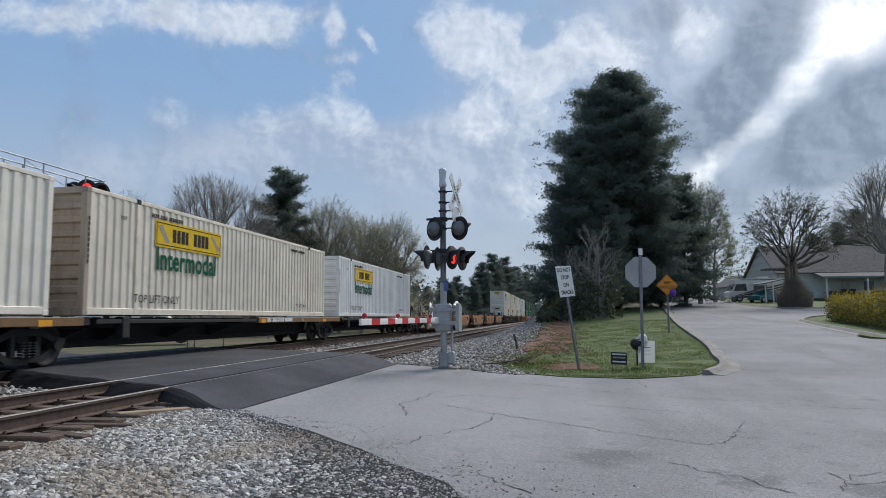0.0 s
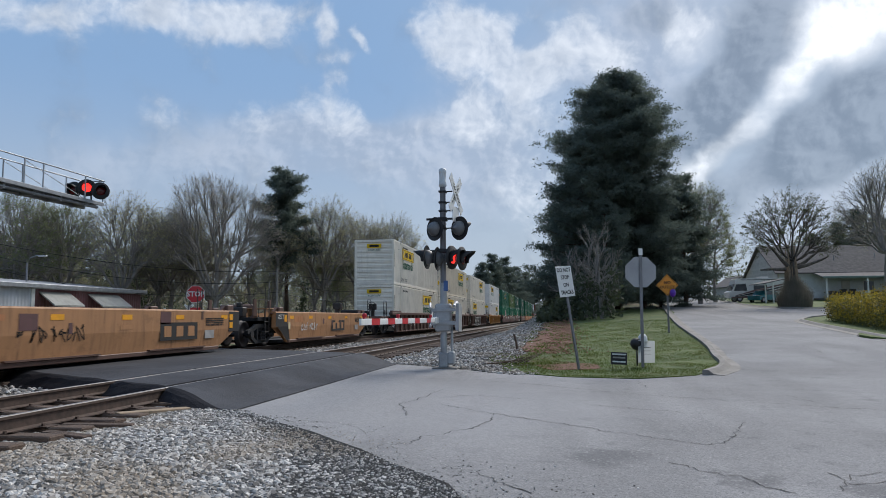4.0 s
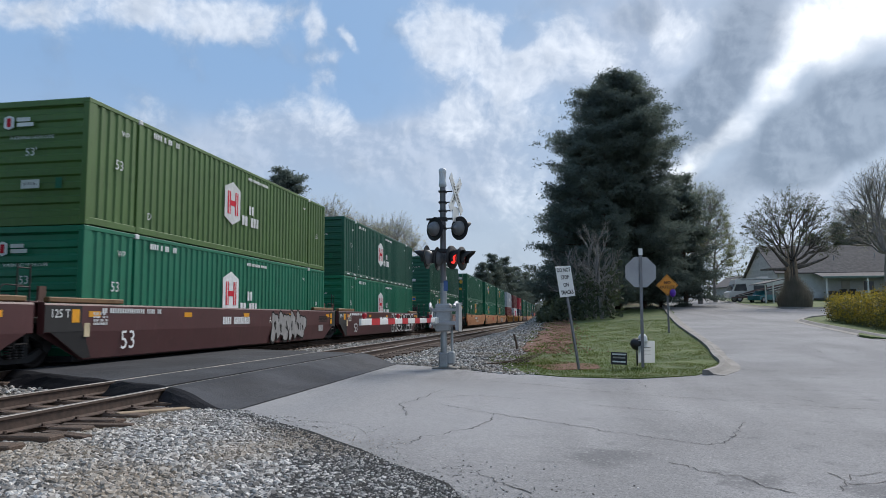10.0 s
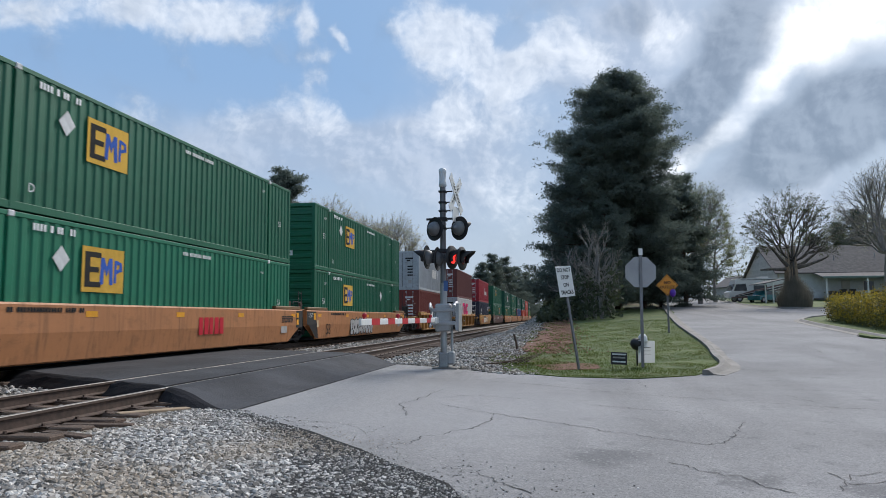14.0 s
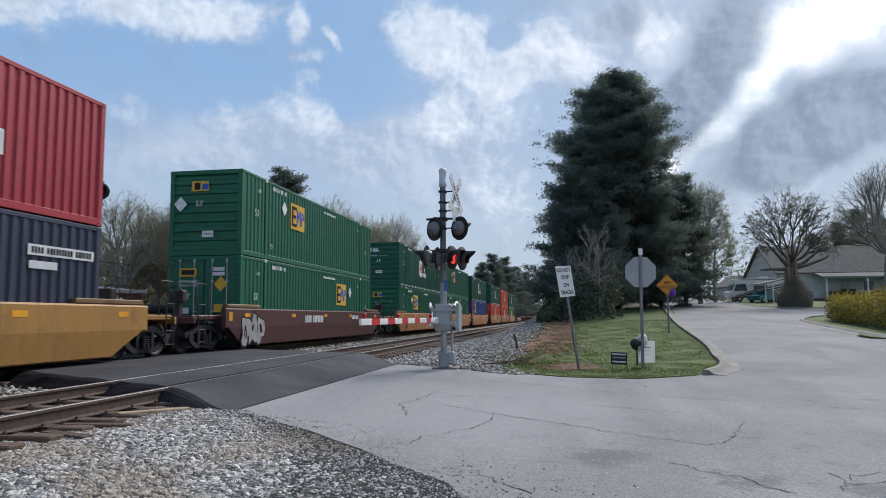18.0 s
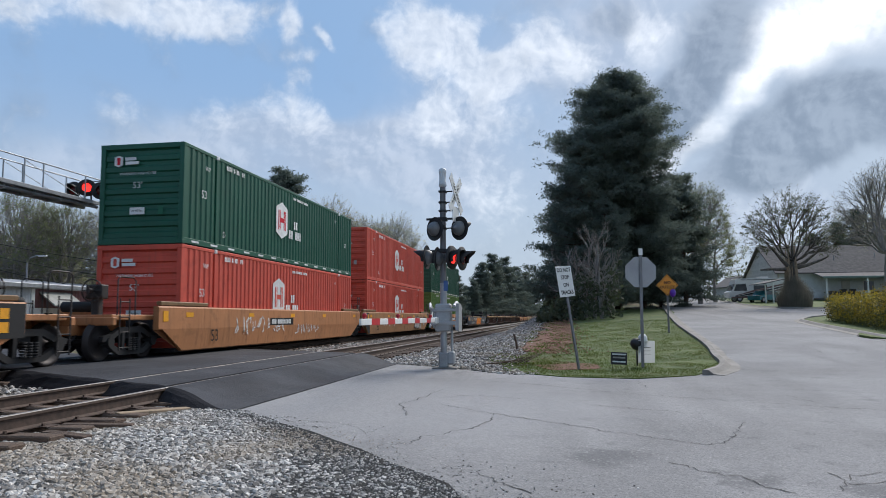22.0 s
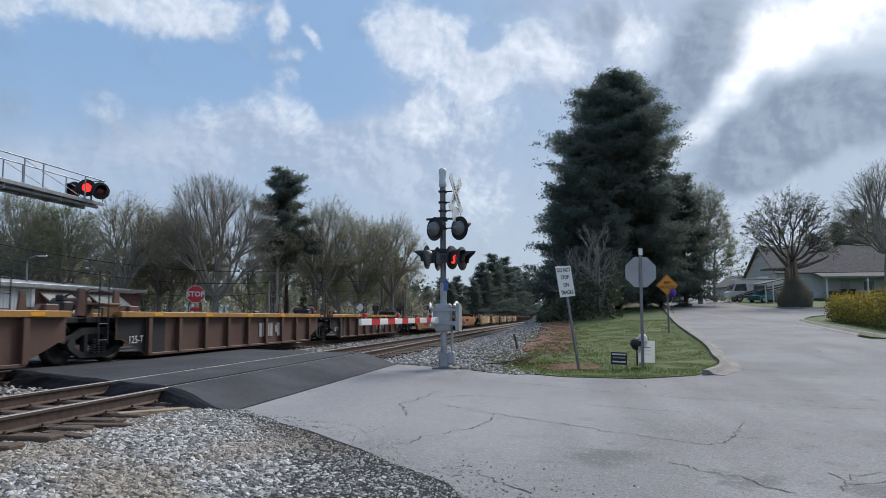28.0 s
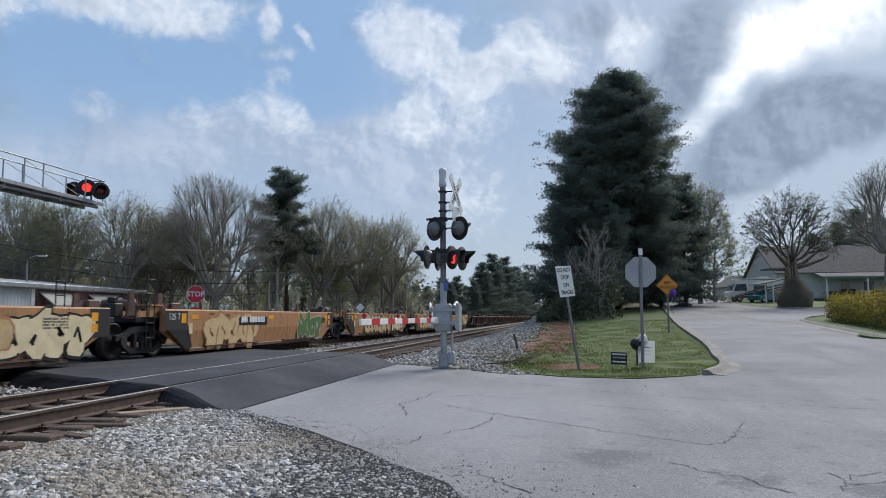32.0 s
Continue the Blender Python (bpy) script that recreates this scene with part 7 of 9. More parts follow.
def frame_lines(root, y, z, w, h, mat, t=.022):
    """The thin line round a panel."""
    g = Geo().box(0, .003, -w / 2, w / 2, h / 2 - t, h / 2).box(0, .003, -w / 2, w / 2, -h / 2, -h / 2 + t)
    g.box(0, .003, -w / 2, -w / 2 + t, -h / 2 + t, h / 2 - t).box(0, .003, w / 2 - t, w / 2, -h / 2 + t, h / 2 - t)
    return part("border", g, mat, root, "", pose(OUT + .001, y, z))


def fit_text(root, y, z, text, w, h, mat, bold=0.0):
    """A word painted on the side, drawn to a width and a height."""
    me = words(text, 1.0, "CENTER", 1.0, bold)
    xs, zs = [v.co.x for v in me.vertices], [v.co.y for v in me.vertices]
    m = Matrix.Diagonal((w / (max(xs) - min(xs)), h / (max(zs) - min(zs)), 1, 1))
    return part("lettering", me, mat, root, "", Matrix.Translation((OUT + .007, y, z)) @ ON_SIDE @ m @ Matrix.Translation((-(max(xs) + min(xs)) / 2, -(max(zs) + min(zs)) / 2, 0)))


def white_marks(root, L, k, end, top=True):
    """Yellow name panel and green word of the white boxes."""
    y = L * k
    plate(root, y, 2.17, 3.6, 0.70, "yellow_mark", "name_panel")
    frame_lines(root, y, 2.17, 3.5, 0.60, "black_mark")
    bars(root, y + .08, 2.17, 2.1, 0.36, 1, "black_mark", 0.0, 3)
    for s, poly in ((-1.38, [(-.3, .2), (-.12, .24), (.26, -.2), (.12, -.24)]), (1.42, [(-.26, .2), (-.1, .22), (.28, -.14), (.2, -.24)])):
        side_shape(root, y + s, 2.17, poly, "tag_grey", lift=0.002)
    fit_text(root, y - .12, 1.50, "Intermodal", 3.2, 0.60, "green_mark", 0.022)
    side_text(root, 2.9, 0.42, "TOP LIFT ONLY", 0.30, "black_mark")
    side_text(root, L - 2.9, 0.42, "TOP LIFT ONLY", 0.17, "black_mark")
    bars(root, 3.3, 2.6, 1.5, 0.13, 1, "black_mark", 0.2, 6)
    bars(root, L - 3.3, 2.6, 1.5, 0.11, 1, "black_mark", 0.2, 7)
    side_text(root, 1.35, 2.35, "WP", 0.17, "black_mark")
    bars(root, 0.12, 1.7, 0.1, 1.1, 9, "black_mark", 0.3, 8)
    if end == "doors":
        end_plate(root, 0, 2.42, 2.1, 0.32, "yellow_mark", "name_panel", .055)
        end_plate(root, 0, 2.42, 1.2, 0.2, "black_mark", "name_bar", .06)
        end_plate(root, 0.8, 1.05, 0.3, 0.36, "yellow_mark", "warning_label", .03)
        end_plate(root, 0.25, 1.0, 0.2, 0.22, "tag_grey", "label", .03)
        end_plate(root, -0.8, 1.35, 0.45, 0.3, "black_mark", "label", .03)
        end_text(root, 0.8, 1.55, "53'", 0.18, "black_mark")
    else:
        end_plate(root, 0, 2.5, 0.95, 0.26, "yellow_mark", "name_panel")
        end_plate(root, 0, 2.5, 0.62, 0.14, "black_mark", "name_bar", .004)
        end_text(root, 0, 2.24, "Intermodal", 0.19, "green_mark")


def hub_marks(root, L, k, end, mat="white_mark", star="red_mark", big=1.0):
    y = L * k
    side_shape(root, y, 1.6, HEX, mat)
    for dy, dz, w, h in ((-.26, 0, .2, .74), (.26, 0, .2, .74), (0, 0, .32, .17)):
        plate(root, y + dy, 1.6 + dz, w, h, star, "emblem_bar", 0.012)
    for dy in (-.3, .3):
        plate(root, y + dy * .87, 1.6, .04, .74, mat, "emblem_line", 0.014)
    bars(root, y + 1.25, 1.56, 0.9, 0.34, 1, mat, 0.1, 2)
    bars(root, y + 1.4, 1.16, 1.4, 0.36, 1, mat, 0.1, 5)
    box_marks(root, L)
    if end == "front":
        part("emblem", Geo().prism([(a * .24, b * .24) for a, b in HEX], "y", 0, .003), mat, root, "", pose(-0.72, -0.016, 2.4))
        end_plate(root, -0.72, 2.4, .1, .2, star, "emblem_bar", .006)
        end_plate(root, -0.35, 2.46, .34, .09, mat, "name_bar")
        end_plate(root, -0.3, 2.34, .42, .09, mat, "name_bar")
        end_text(root, -0.1, 2.02, "WARNING HIGH CUBE", 0.11)
        end_text(root, -0.1, 1.68, "53'", 0.26)
        end_plate(root, -0.1, .95, .46, .2, mat, "label")
        end_text(root, -0.1, .95, "24,000 lbs", .085, "black_mark")
        end_plate(root, 0.62, .95, .16, .24, "green_box" if star == "red_mark" else "tag_grey", "placard")


def emp_marks(root, L, k, end, diamond=None, panel=True):
    y = L * k
    if panel:
        plate(root, y, 1.92, 1.5, 1.02, "gold_mark", "name_panel")
        g = Geo().box(0, .003, -.76, -.56, -.46, .46).box(0, .003, -.56, -.12, .32, .46).box(0, .003, -.56, -.2, -.07, .07).box(0, .003, -.56, -.12, -.46, -.32)
        part("emblem", g, "black_mark", root, "", pose(OUT + .002, y, 1.92) @ Matrix.Scale(.86, 4))
        m_shape = [(-.16, -.38), (-.02, -.38), (.02, .06), (.12, -.16), (.22, .06), (.26, -.38), (.4, -.38), (.36, .34), (.22, .34), (.12, .1), (.02, .34), (-.12, .34)]
        part("emblem", Geo().prism(m_shape, "x", 0, .003).prism([(.44, -.32), (.54, -.32), (.56, .3), (.46, .3)], "x", 0, .003).prism([(.56, .3), (.78, .24), (.8, .02), (.56, -.06), (.56, .04), (.68, .08), (.68, .18), (.56, .2)], "x", 0, .003), "blue_mark", root, "", pose(OUT + .002, y, 1.92) @ Matrix.Scale(.86, 4))
    if diamond:
        side_shape(root, L * diamond, 2.08, [(0, .28), (.26, 0), (0, -.28), (-.26, 0)], "white_mark", "diamond_placard")
    box_marks(root, L)
    if end == "doors":
        end_plate(root, -0.55, 2.35, .62, .28, "gold_mark", "name_panel", .03)
        end_plate(root, -0.55, 2.35, .46, .16, "black_mark", "name_bar", .034)
        end_plate(root, 0.55, 2.45, .4, .12, "white_mark", "number_bar", .03)
        end_plate(root, 0.55, 2.29, .42, .12, "white_mark", "number_bar", .03)
        end_text(root, -0.5, 1.98, "WARNING\nHIGH CUBE", .13)
        end_text(root, -0.6, 1.55, "53'", .25)
        part("placard", Geo().prism([(0, .26), (.24, 0), (0, -.26), (-.24, 0)], "y", 0, .003), "gold_mark", root, "", pose(.62, -.035, 1.95))
        end_plate(root, 0.55, 1.15, .3, .26, "gold_mark", "label", .03)
        end_plate(root, -0.7, 1.08, .42, .2, "white_mark", "label", .03)
        end_text(root, -0.7, 1.08, "24,000 lbs", .075, "black_mark")
    else:
        end_plate(root, -0.2, 2.35, .62, .34, "gold_mark", "name_panel")
        end_plate(root, -0.3, 2.35, .2, .24, "black_mark", "name_bar", .004)
        end_plate(root, -0.02, 2.33, .22, .2, "blue_mark", "name_bar", .004)
        end_text(root, -0.2, 1.75, "53'", .26)
        part("placard", Geo().prism([(0, .26), (.24, 0), (0, -.26), (-.24, 0)], "y", 0, .003), "white_mark", root, "", pose(-.9, -.02, 1.75))
        end_plate(root, .1, .72, .4, .22, "white_mark", "label")
        end_text(root, .1, .72, "24,000 lbs", .075, "black_mark")


def box_marks(root, L):
    side_text(root, 1.15, 1.55, "53", 0.34)
    side_text(root, 1.35, 2.35, "WP", 0.2)
    side_text(root, L - 1.1, 1.4, "53", 0.28)
    side_text(root, 2.45, 0.5, "D\u0100"[0], 0.26)
    side_text(root, L - 2.6, 2.4, "WP", 0.16)
    bars(root, 3.2, 2.66, 1.3, 0.16, 1, "white_mark", 0.1, 9)
    bars(root, L * 0.56, 2.62, 1.6, 0.12, 1, "white_mark", 0.2, 4)


# ---- wagons ----
SIDE_X = 1.46


def truck(root, y, z=0.0):
    """A four-wheeled truck under a wagon."""
    t = part("truck", shared("truck_frame", truck_frame), "black_car", root, "sooty cast truck frame with coil springs", pose(0, y, z))
    for yy in (-0.88, 0.88):
        part("axle", shared("axle", lambda: Geo().tube([(-1.06, 0, .46), (1.06, 0, .46)], .075, 8)), "wheel", t, "", pose(0, yy, 0))
        for x in (-0.755, 0.755):
            part("wheel", shared(("wheel", x > 0), lambda: wheel(1 if x > 0 else -1)), "wheel", t, "", pose(x, yy, 0.46))
    return t


def wheel(s):
    m = Matrix.Translation((0, 0, 0)) @ Matrix.Rotation(math.pi / 2 * s, 4, "Y")
    return Geo().lathe([(0.0, .06), (.09, .06), (.12, .02), (.30, -.01), (.36, .03), (.40, .065), (.46, .065), (.462, -.045), (.487, -.055), (.487, -.075), (.40, -.075), (.3, -.05), (0.0, -.05)], m, 28)


def truck_frame():
    g = Geo()
    over = [(-1.14, .60), (-.76, .66), (-.42, .82), (.42, .82), (.76, .66), (1.14, .60), (1.14, .47), (.80, .51), (.42, .67), (-.42, .67), (-.80, .51), (-1.14, .47)]
    under = [(-1.02, .42), (-.5, .14), (.5, .14), (1.02, .42), (.92, .5), (.45, .27), (-.45, .27), (-.92, .5)]
    for x in (-1.08, 0.96):
        g.prism(over, "x", x, x + .12)
        g.prism(under, "x", x + .01, x + .11)
        for yy in (-.4, .28):
            g.box(x, x + .12, yy, yy + .12, .25, .69, .01)
        for yy in (-.16, 0, .16):
            for k in range(6):
                g.lathe([(.06, 0), (.075, .02), (.06, .04)], Matrix.Translation((x + .06 + (.085 if x > 0 else -.085), yy, .24 + k * .055)), 8)
        for yy in (-.88, .88):
            g.tube([(x - .05, yy, .46), (x + .17, yy, .46)], .13, 10)
    g.box(-1.0, 1.0, -.18, .18, .5, .72, .03)
    return g


def ladder(rungs, width, high):
    g = Geo()
    for s in (-width / 2, width / 2):
        g.tube([(0, s, 0), (0, s, high)], .018, 5)
    for i in range(rungs):
        z = 0.08 + (high - 0.16) * i / (rungs - 1)
        g.tube([(0, -width / 2, z), (0, width / 2, z)], .015, 5)
    return g


def brake_wheel():
    g = Geo()
    g.tube([(0, .27 * math.cos(t), .27 * math.sin(t)) for t in [k * math.pi / 8 for k in range(17)]], .018, 5)
    for k in range(4):
        a = k * math.pi / 4
        g.tube([(0, -.27 * math.cos(a), -.27 * math.sin(a)), (0, .27 * math.cos(a), .27 * math.sin(a))], .012, 4)
    g.tube([(-.12, 0, 0), (.03, 0, 0)], .05, 8)
    return g


def coupler():
    g = Geo().box(-.09, .09, -.9, 0, .72, .98, .03)
    g.box(-.2, .2, -1.15, -.85, .66, 1.04, .06).box(.08, .22, -1.3, -1.1, .7, 1.0, .05)
    g.tube([(.3, -.3, .85), (.34, -.6, .5), (.3, -.95, .55)], .03, 6)
    g.tube([(-.3, -.3, .85), (-.34, -.6, .45), (-.3, -.95, .5)], .03, 6)
    return g


def end_deck(root, m, paint_key, tall):
    """The end of a wagon over its truck: deck, beam, ladder, rails, brake gear and coupler; m puts it at either end."""
    deck = part("end_deck", shared("end_deck", lambda: Geo().box(-1.2, 1.2, -1.55, 0.3, .98, 1.12, .02).box(-.35, .35, -1.9, .3, .62, 1.0, .03).box(-1.3, 1.3, -1.65, -1.5, .86, 1.06, .02)), paint_key, root, "", m)
    part("coupler", shared("coupler", coupler), "black_car", root, "cast steel coupler with air hoses", m @ pose(0, -1.15, 0))
    for x in (-1.33, 1.33):
        part("ladder", shared("end_ladder", lambda: ladder(4, .38, 1.25)), "steel", root, "", m @ pose(x, -1.25, .25))
        part("grab_rail", shared("grab_rail", lambda: Geo().tube([(0, 0, 1.1), (0, 0, 1.95), (0, .1, 2.02), (0, .62, 2.02), (0, .72, 1.95), (0, .72, 1.1)], .018, 5)), "steel", root, "", m @ pose(x * .97, -1.5, 0))
    part("brake_stand", shared("brake_stand", lambda: Geo().box(-.1, .1, -.1, .1, 1.1, 1.75, .02).box(-.22, .22, -.16, .12, 1.5, 1.85, .03)), "steel", root, "", m @ pose(.55, -1.2, 0))
    part("brake_wheel", shared("brake_wheel", brake_wheel), "steel", root, "", m @ pose(.55, -1.42, 1.7, 0, 0, 90))
    part("air_tank", shared("air_tank", lambda: Geo().tube([(-.9, -.3, 1.33), (-.86, -.3, 1.33), (.1, -.3, 1.33), (.14, -.3, 1.33)], [.07, .14, .14, .07], 10)), "black_car", root, "", m @ pose(0, -.25, 0))
    return deck


def well_side(length, style, cut):
    """One side of a well wagon, facing +x."""
    g = Geo()
    top, low, c = 1.34, 0.12, cut
    if style == "smooth":
        prof = [(SIDE_X - .02, top), (SIDE_X, top - .04), (SIDE_X, .74), (SIDE_X - .07, low + .03), (SIDE_X - .12, low)]
        line = [(0.0, 0.62), (0.18, 0.62), (c, 0.0), (length - c, 0.0), (length - 0.18, 0.62), (length, 0.62)]
        vs = []
        for y, lift in line:
            for x, z in prof:
                zz = max(z, low + lift)
                xx = x if z >= low + lift else SIDE_X - .07 * max(0, (.74 - zz)) / .6
                vs.append((xx, y, zz))
        n = len(prof)
        g.add(vs, [(i * n + j, i * n + j + 1, (i + 1) * n + j + 1, (i + 1) * n + j) for i in range(len(line) - 1) for j in range(n - 1)])
        back = [(SIDE_X - .16, y, z) for y, z in [(0, .72), (0, top), (length, top), (length, .72), (length - c, low + .01), (c, low + .01)]]
        g.add(back, [(0, 1, 2, 3, 4, 5)])
        g.add([(SIDE_X - .16, 0, top), (SIDE_X - .02, 0, top), (SIDE_X - .02, length, top), (SIDE_X - .16, length, top)], [(0, 1, 2, 3)])
        for y in (0, length):
            g.add([(SIDE_X - .16, y, .72), (SIDE_X, y, .72), (SIDE_X, y, top - .04), (SIDE_X - .02, y, top), (SIDE_X - .16, y, top)], [(0, 1, 2, 3, 4)])
    else:
        g.prism([(0.2, .6), (0.0, .6), (0.0, top - .1), (length, top - .1), (length, .6), (length - .2, .6), (length - c, low), (c, low)], "x", SIDE_X - .15, SIDE_X - .12)
        g.box(SIDE_X - .16, SIDE_X - .02, c - .1, length - c + .1, low - .02, low + .06, .01)
    return g


def top_chord(length):
    return Geo().box(SIDE_X - .2, SIDE_X + .02, 0, length, 1.2, 1.36, .015)


def rib():
    return Geo().prism([(SIDE_X - .12, 1.2), (SIDE_X, 1.2), (SIDE_X - .03, .18), (SIDE_X - .12, .12)], "y", -.045, .045).box(SIDE_X - .02, SIDE_X + .0, -.075, .075, .16, 1.2)


def scrawl(w, h, seed):
    """Spray-painted shapes like swollen letters: the fill, and the dark outline behind it."""
    r = random.Random(seed)
    fill, line = Geo(), Geo()
    n = max(3, int(w / (h * 0.55)))
    for i in range(n):
        cx = -w / 2 + (i + .5) * w / n
        pts, k = [], 18
        a, b, ph = w / n * .56 * r.uniform(.85, 1.1), h * .46 * r.uniform(.85, 1.1), r.random() * 6
        for j in range(k):
            t = 2 * math.pi * j / k
            q = 1 + .22 * math.sin(3 * t + ph) + .12 * math.sin(5 * t + ph * 2)
            c, s = math.cos(t), math.sin(t)
            pts.append((cx + a * q * abs(c) ** .7 * (1 if c > 0 else -1) + .25 * b * s, b * q * abs(s) ** .7 * (1 if s > 0 else -1)))
        big = [(cx + (y - cx) * 1.16, z * 1.14) for y, z in pts]
        line.prism(big, "x", 0.0 + .0004 * i, .002 + .0004 * i)
        fill.prism(pts, "x", .004 + .0004 * i, .006 + .0004 * i)
        zig = [(cx + r.uniform(-.5, .5) * a, r.uniform(-.6, .6) * b) for _ in range(4)]
        for p, q in zip(zig, zig[1:]):
            d = Vector((q[0] - p[0], q[1] - p[1])).normalized() * (.03 * h + .008)
            line.prism([(p[0] - d.y, p[1] + d.x), (p[0] + d.y, p[1] - d.x), (q[0] + d.y, q[1] - d.x), (q[0] - d.y, q[1] + d.x)], "x", .007, .009)
    return fill, line


def scribble(w, h, seed):
    """Thin spray lines."""
    r = random.Random(seed)
    g = Geo()
    for i in range(max(2, int(w / (h * .7)))):
        x = -w / 2 + (i + .3) * h * .7
        pts = [(x + r.uniform(-.2, .5) * h, r.uniform(-.5, .5) * h) for _ in range(6)]
        sm = []
        for k in range(len(pts) - 1):
            for t in (0, .33, .66):
                sm.append((pts[k][0] + (pts[k + 1][0] - pts[k][0]) * t, pts[k][1] + (pts[k + 1][1] - pts[k][1]) * t + .06 * h * math.sin(6 * t)))
        for p, q in zip(sm, sm[1:]):
            d = Vector((q[0] - p[0], q[1] - p[1]))
            if d.length > 1e-4:
                d = d.normalized() * (.022 * h + .004)
                g.prism([(p[0] - d.y, p[1] + d.x), (p[0] + d.y, p[1] - d.x), (q[0] + d.y, q[1] - d.x), (q[0] - d.y, q[1] + d.x)], "x", 0, .002)
    return g


def tag(root, y, z, w, h, fill_mat, line_mat, seed):
    f, l = scrawl(w, h, seed)
    x = SIDE_X + .004
    part("graffiti", l, line_mat, root, "spray-painted graffiti outline", squat(root, pose(x, y, z)))
    part("graffiti", f, fill_mat, root, "spray-painted graffiti fill", squat(root, pose(x, y, z)))


def word_tag(root, y, z, w, h, text, fill, line):
    """Block letters sprayed with a heavy outline."""
    me, back = words(text, 1.0, "CENTER", 1.0, .045), words(text, 1.0, "CENTER", 1.0, .10)
    xs, zs = [v.co.x for v in back.vertices], [v.co.y for v in back.vertices]
    m = Matrix.Diagonal((w / (max(xs) - min(xs)), h / (max(zs) - min(zs)), 1, 1)) @ Matrix.Translation((-(max(xs) + min(xs)) / 2, -(max(zs) + min(zs)) / 2, 0))
    part("graffiti", back, line, root, "white spray-painted outline", Matrix.Translation((SIDE_X + .006, y, z)) @ ON_SIDE @ m)
    part("graffiti", me, fill, root, "black spray-painted letters", Matrix.Translation((SIDE_X + .010, y, z)) @ ON_SIDE @ m)


def padlock(root, y, z):
    """A sprayed padlock: a cream body with a keyhole and two shackle arches."""
    def arch(cy, r, w):
        o = [(cy + r * math.cos(t), .24 + r * 1.3 * math.sin(t)) for t in [k * math.pi / 10 for k in range(11)]]
        i = [(cy + (r - w) * math.cos(t), .24 + (r - w) * 1.2 * math.sin(t)) for t in [k * math.pi / 10 for k in range(10, -1, -1)]]
        return o + i
    body = [(-.95, .16), (.95, .16), (.86, -.2), (.5, -.44), (0, -.5), (-.5, -.44), (-.86, -.2)]
    part("graffiti", Geo().prism([(a * 1.08, b * 1.1 + .01) for a, b in body], "x", 0, .002), "black_mark", root, "black outline of a sprayed padlock", pose(SIDE_X + .004, y, z))
    part("graffiti", Geo().prism(body, "x", 0, .002), "cream_paint", root, "cream sprayed padlock", pose(SIDE_X + .008, y, z))
    for s in (-.46, .46):
        part("graffiti", Geo().prism(arch(s, .36, .24), "x", 0, .002), "cream_paint", root, "cream sprayed shackle", pose(SIDE_X + .008, y, z))
    hole = [(.16 * math.cos(t), -.1 + .13 * math.sin(t)) for t in [k * math.pi / 8 - .9 for k in range(15)]] + [(-.14, -.4), (.14, -.4)]
    part("graffiti", Geo().prism(hole, "x", 0, .002), "black_mark", root, "black sprayed keyhole", pose(SIDE_X + .012, y, z))


def tag_lines(root, y, z, w, h, mat, seed):
    part("graffiti", scribble(w, h, seed), mat, root, "thin scrawled spray lines", squat(root, pose(SIDE_X + .004, y, z)))


LOWER = {}        # wagons with lower sides: how much of the full height


def squat(root, m=None):
    return Matrix.Diagonal((1, 1, LOWER.get(root.name, 1.0), 1)) @ (m or Matrix())


def car_plate(root, y, z, w, h, mat, name="panel", lift=0.0):
    return part(name, shared(("car_plate", round(w, 3), round(h, 3)), lambda: Geo().box(0, .004, -w / 2, w / 2, -h / 2, h / 2)), mat, root, "", squat(root, pose(SIDE_X + .002 + lift, y, z)))


def car_text(root, y, z, text, size, mat):
    return letter(root, text, size, squat(root, Matrix.Translation((SIDE_X + .009, y, z)) @ ON_SIDE), mat)


def car_bars(root, y, z, w, h, rows, mat, seed=1, gap=.4):
    ob = bars(root, y, z, w, h, rows, mat, gap, seed)
    ob.matrix_basis = squat(root, pose(SIDE_X + .008, y, z))
    return ob


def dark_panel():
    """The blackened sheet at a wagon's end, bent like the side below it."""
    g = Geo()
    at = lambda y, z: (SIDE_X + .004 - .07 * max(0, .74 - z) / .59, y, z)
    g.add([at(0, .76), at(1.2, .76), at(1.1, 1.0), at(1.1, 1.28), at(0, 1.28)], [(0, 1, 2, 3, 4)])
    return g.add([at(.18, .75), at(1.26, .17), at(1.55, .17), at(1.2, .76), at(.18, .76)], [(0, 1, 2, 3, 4)])


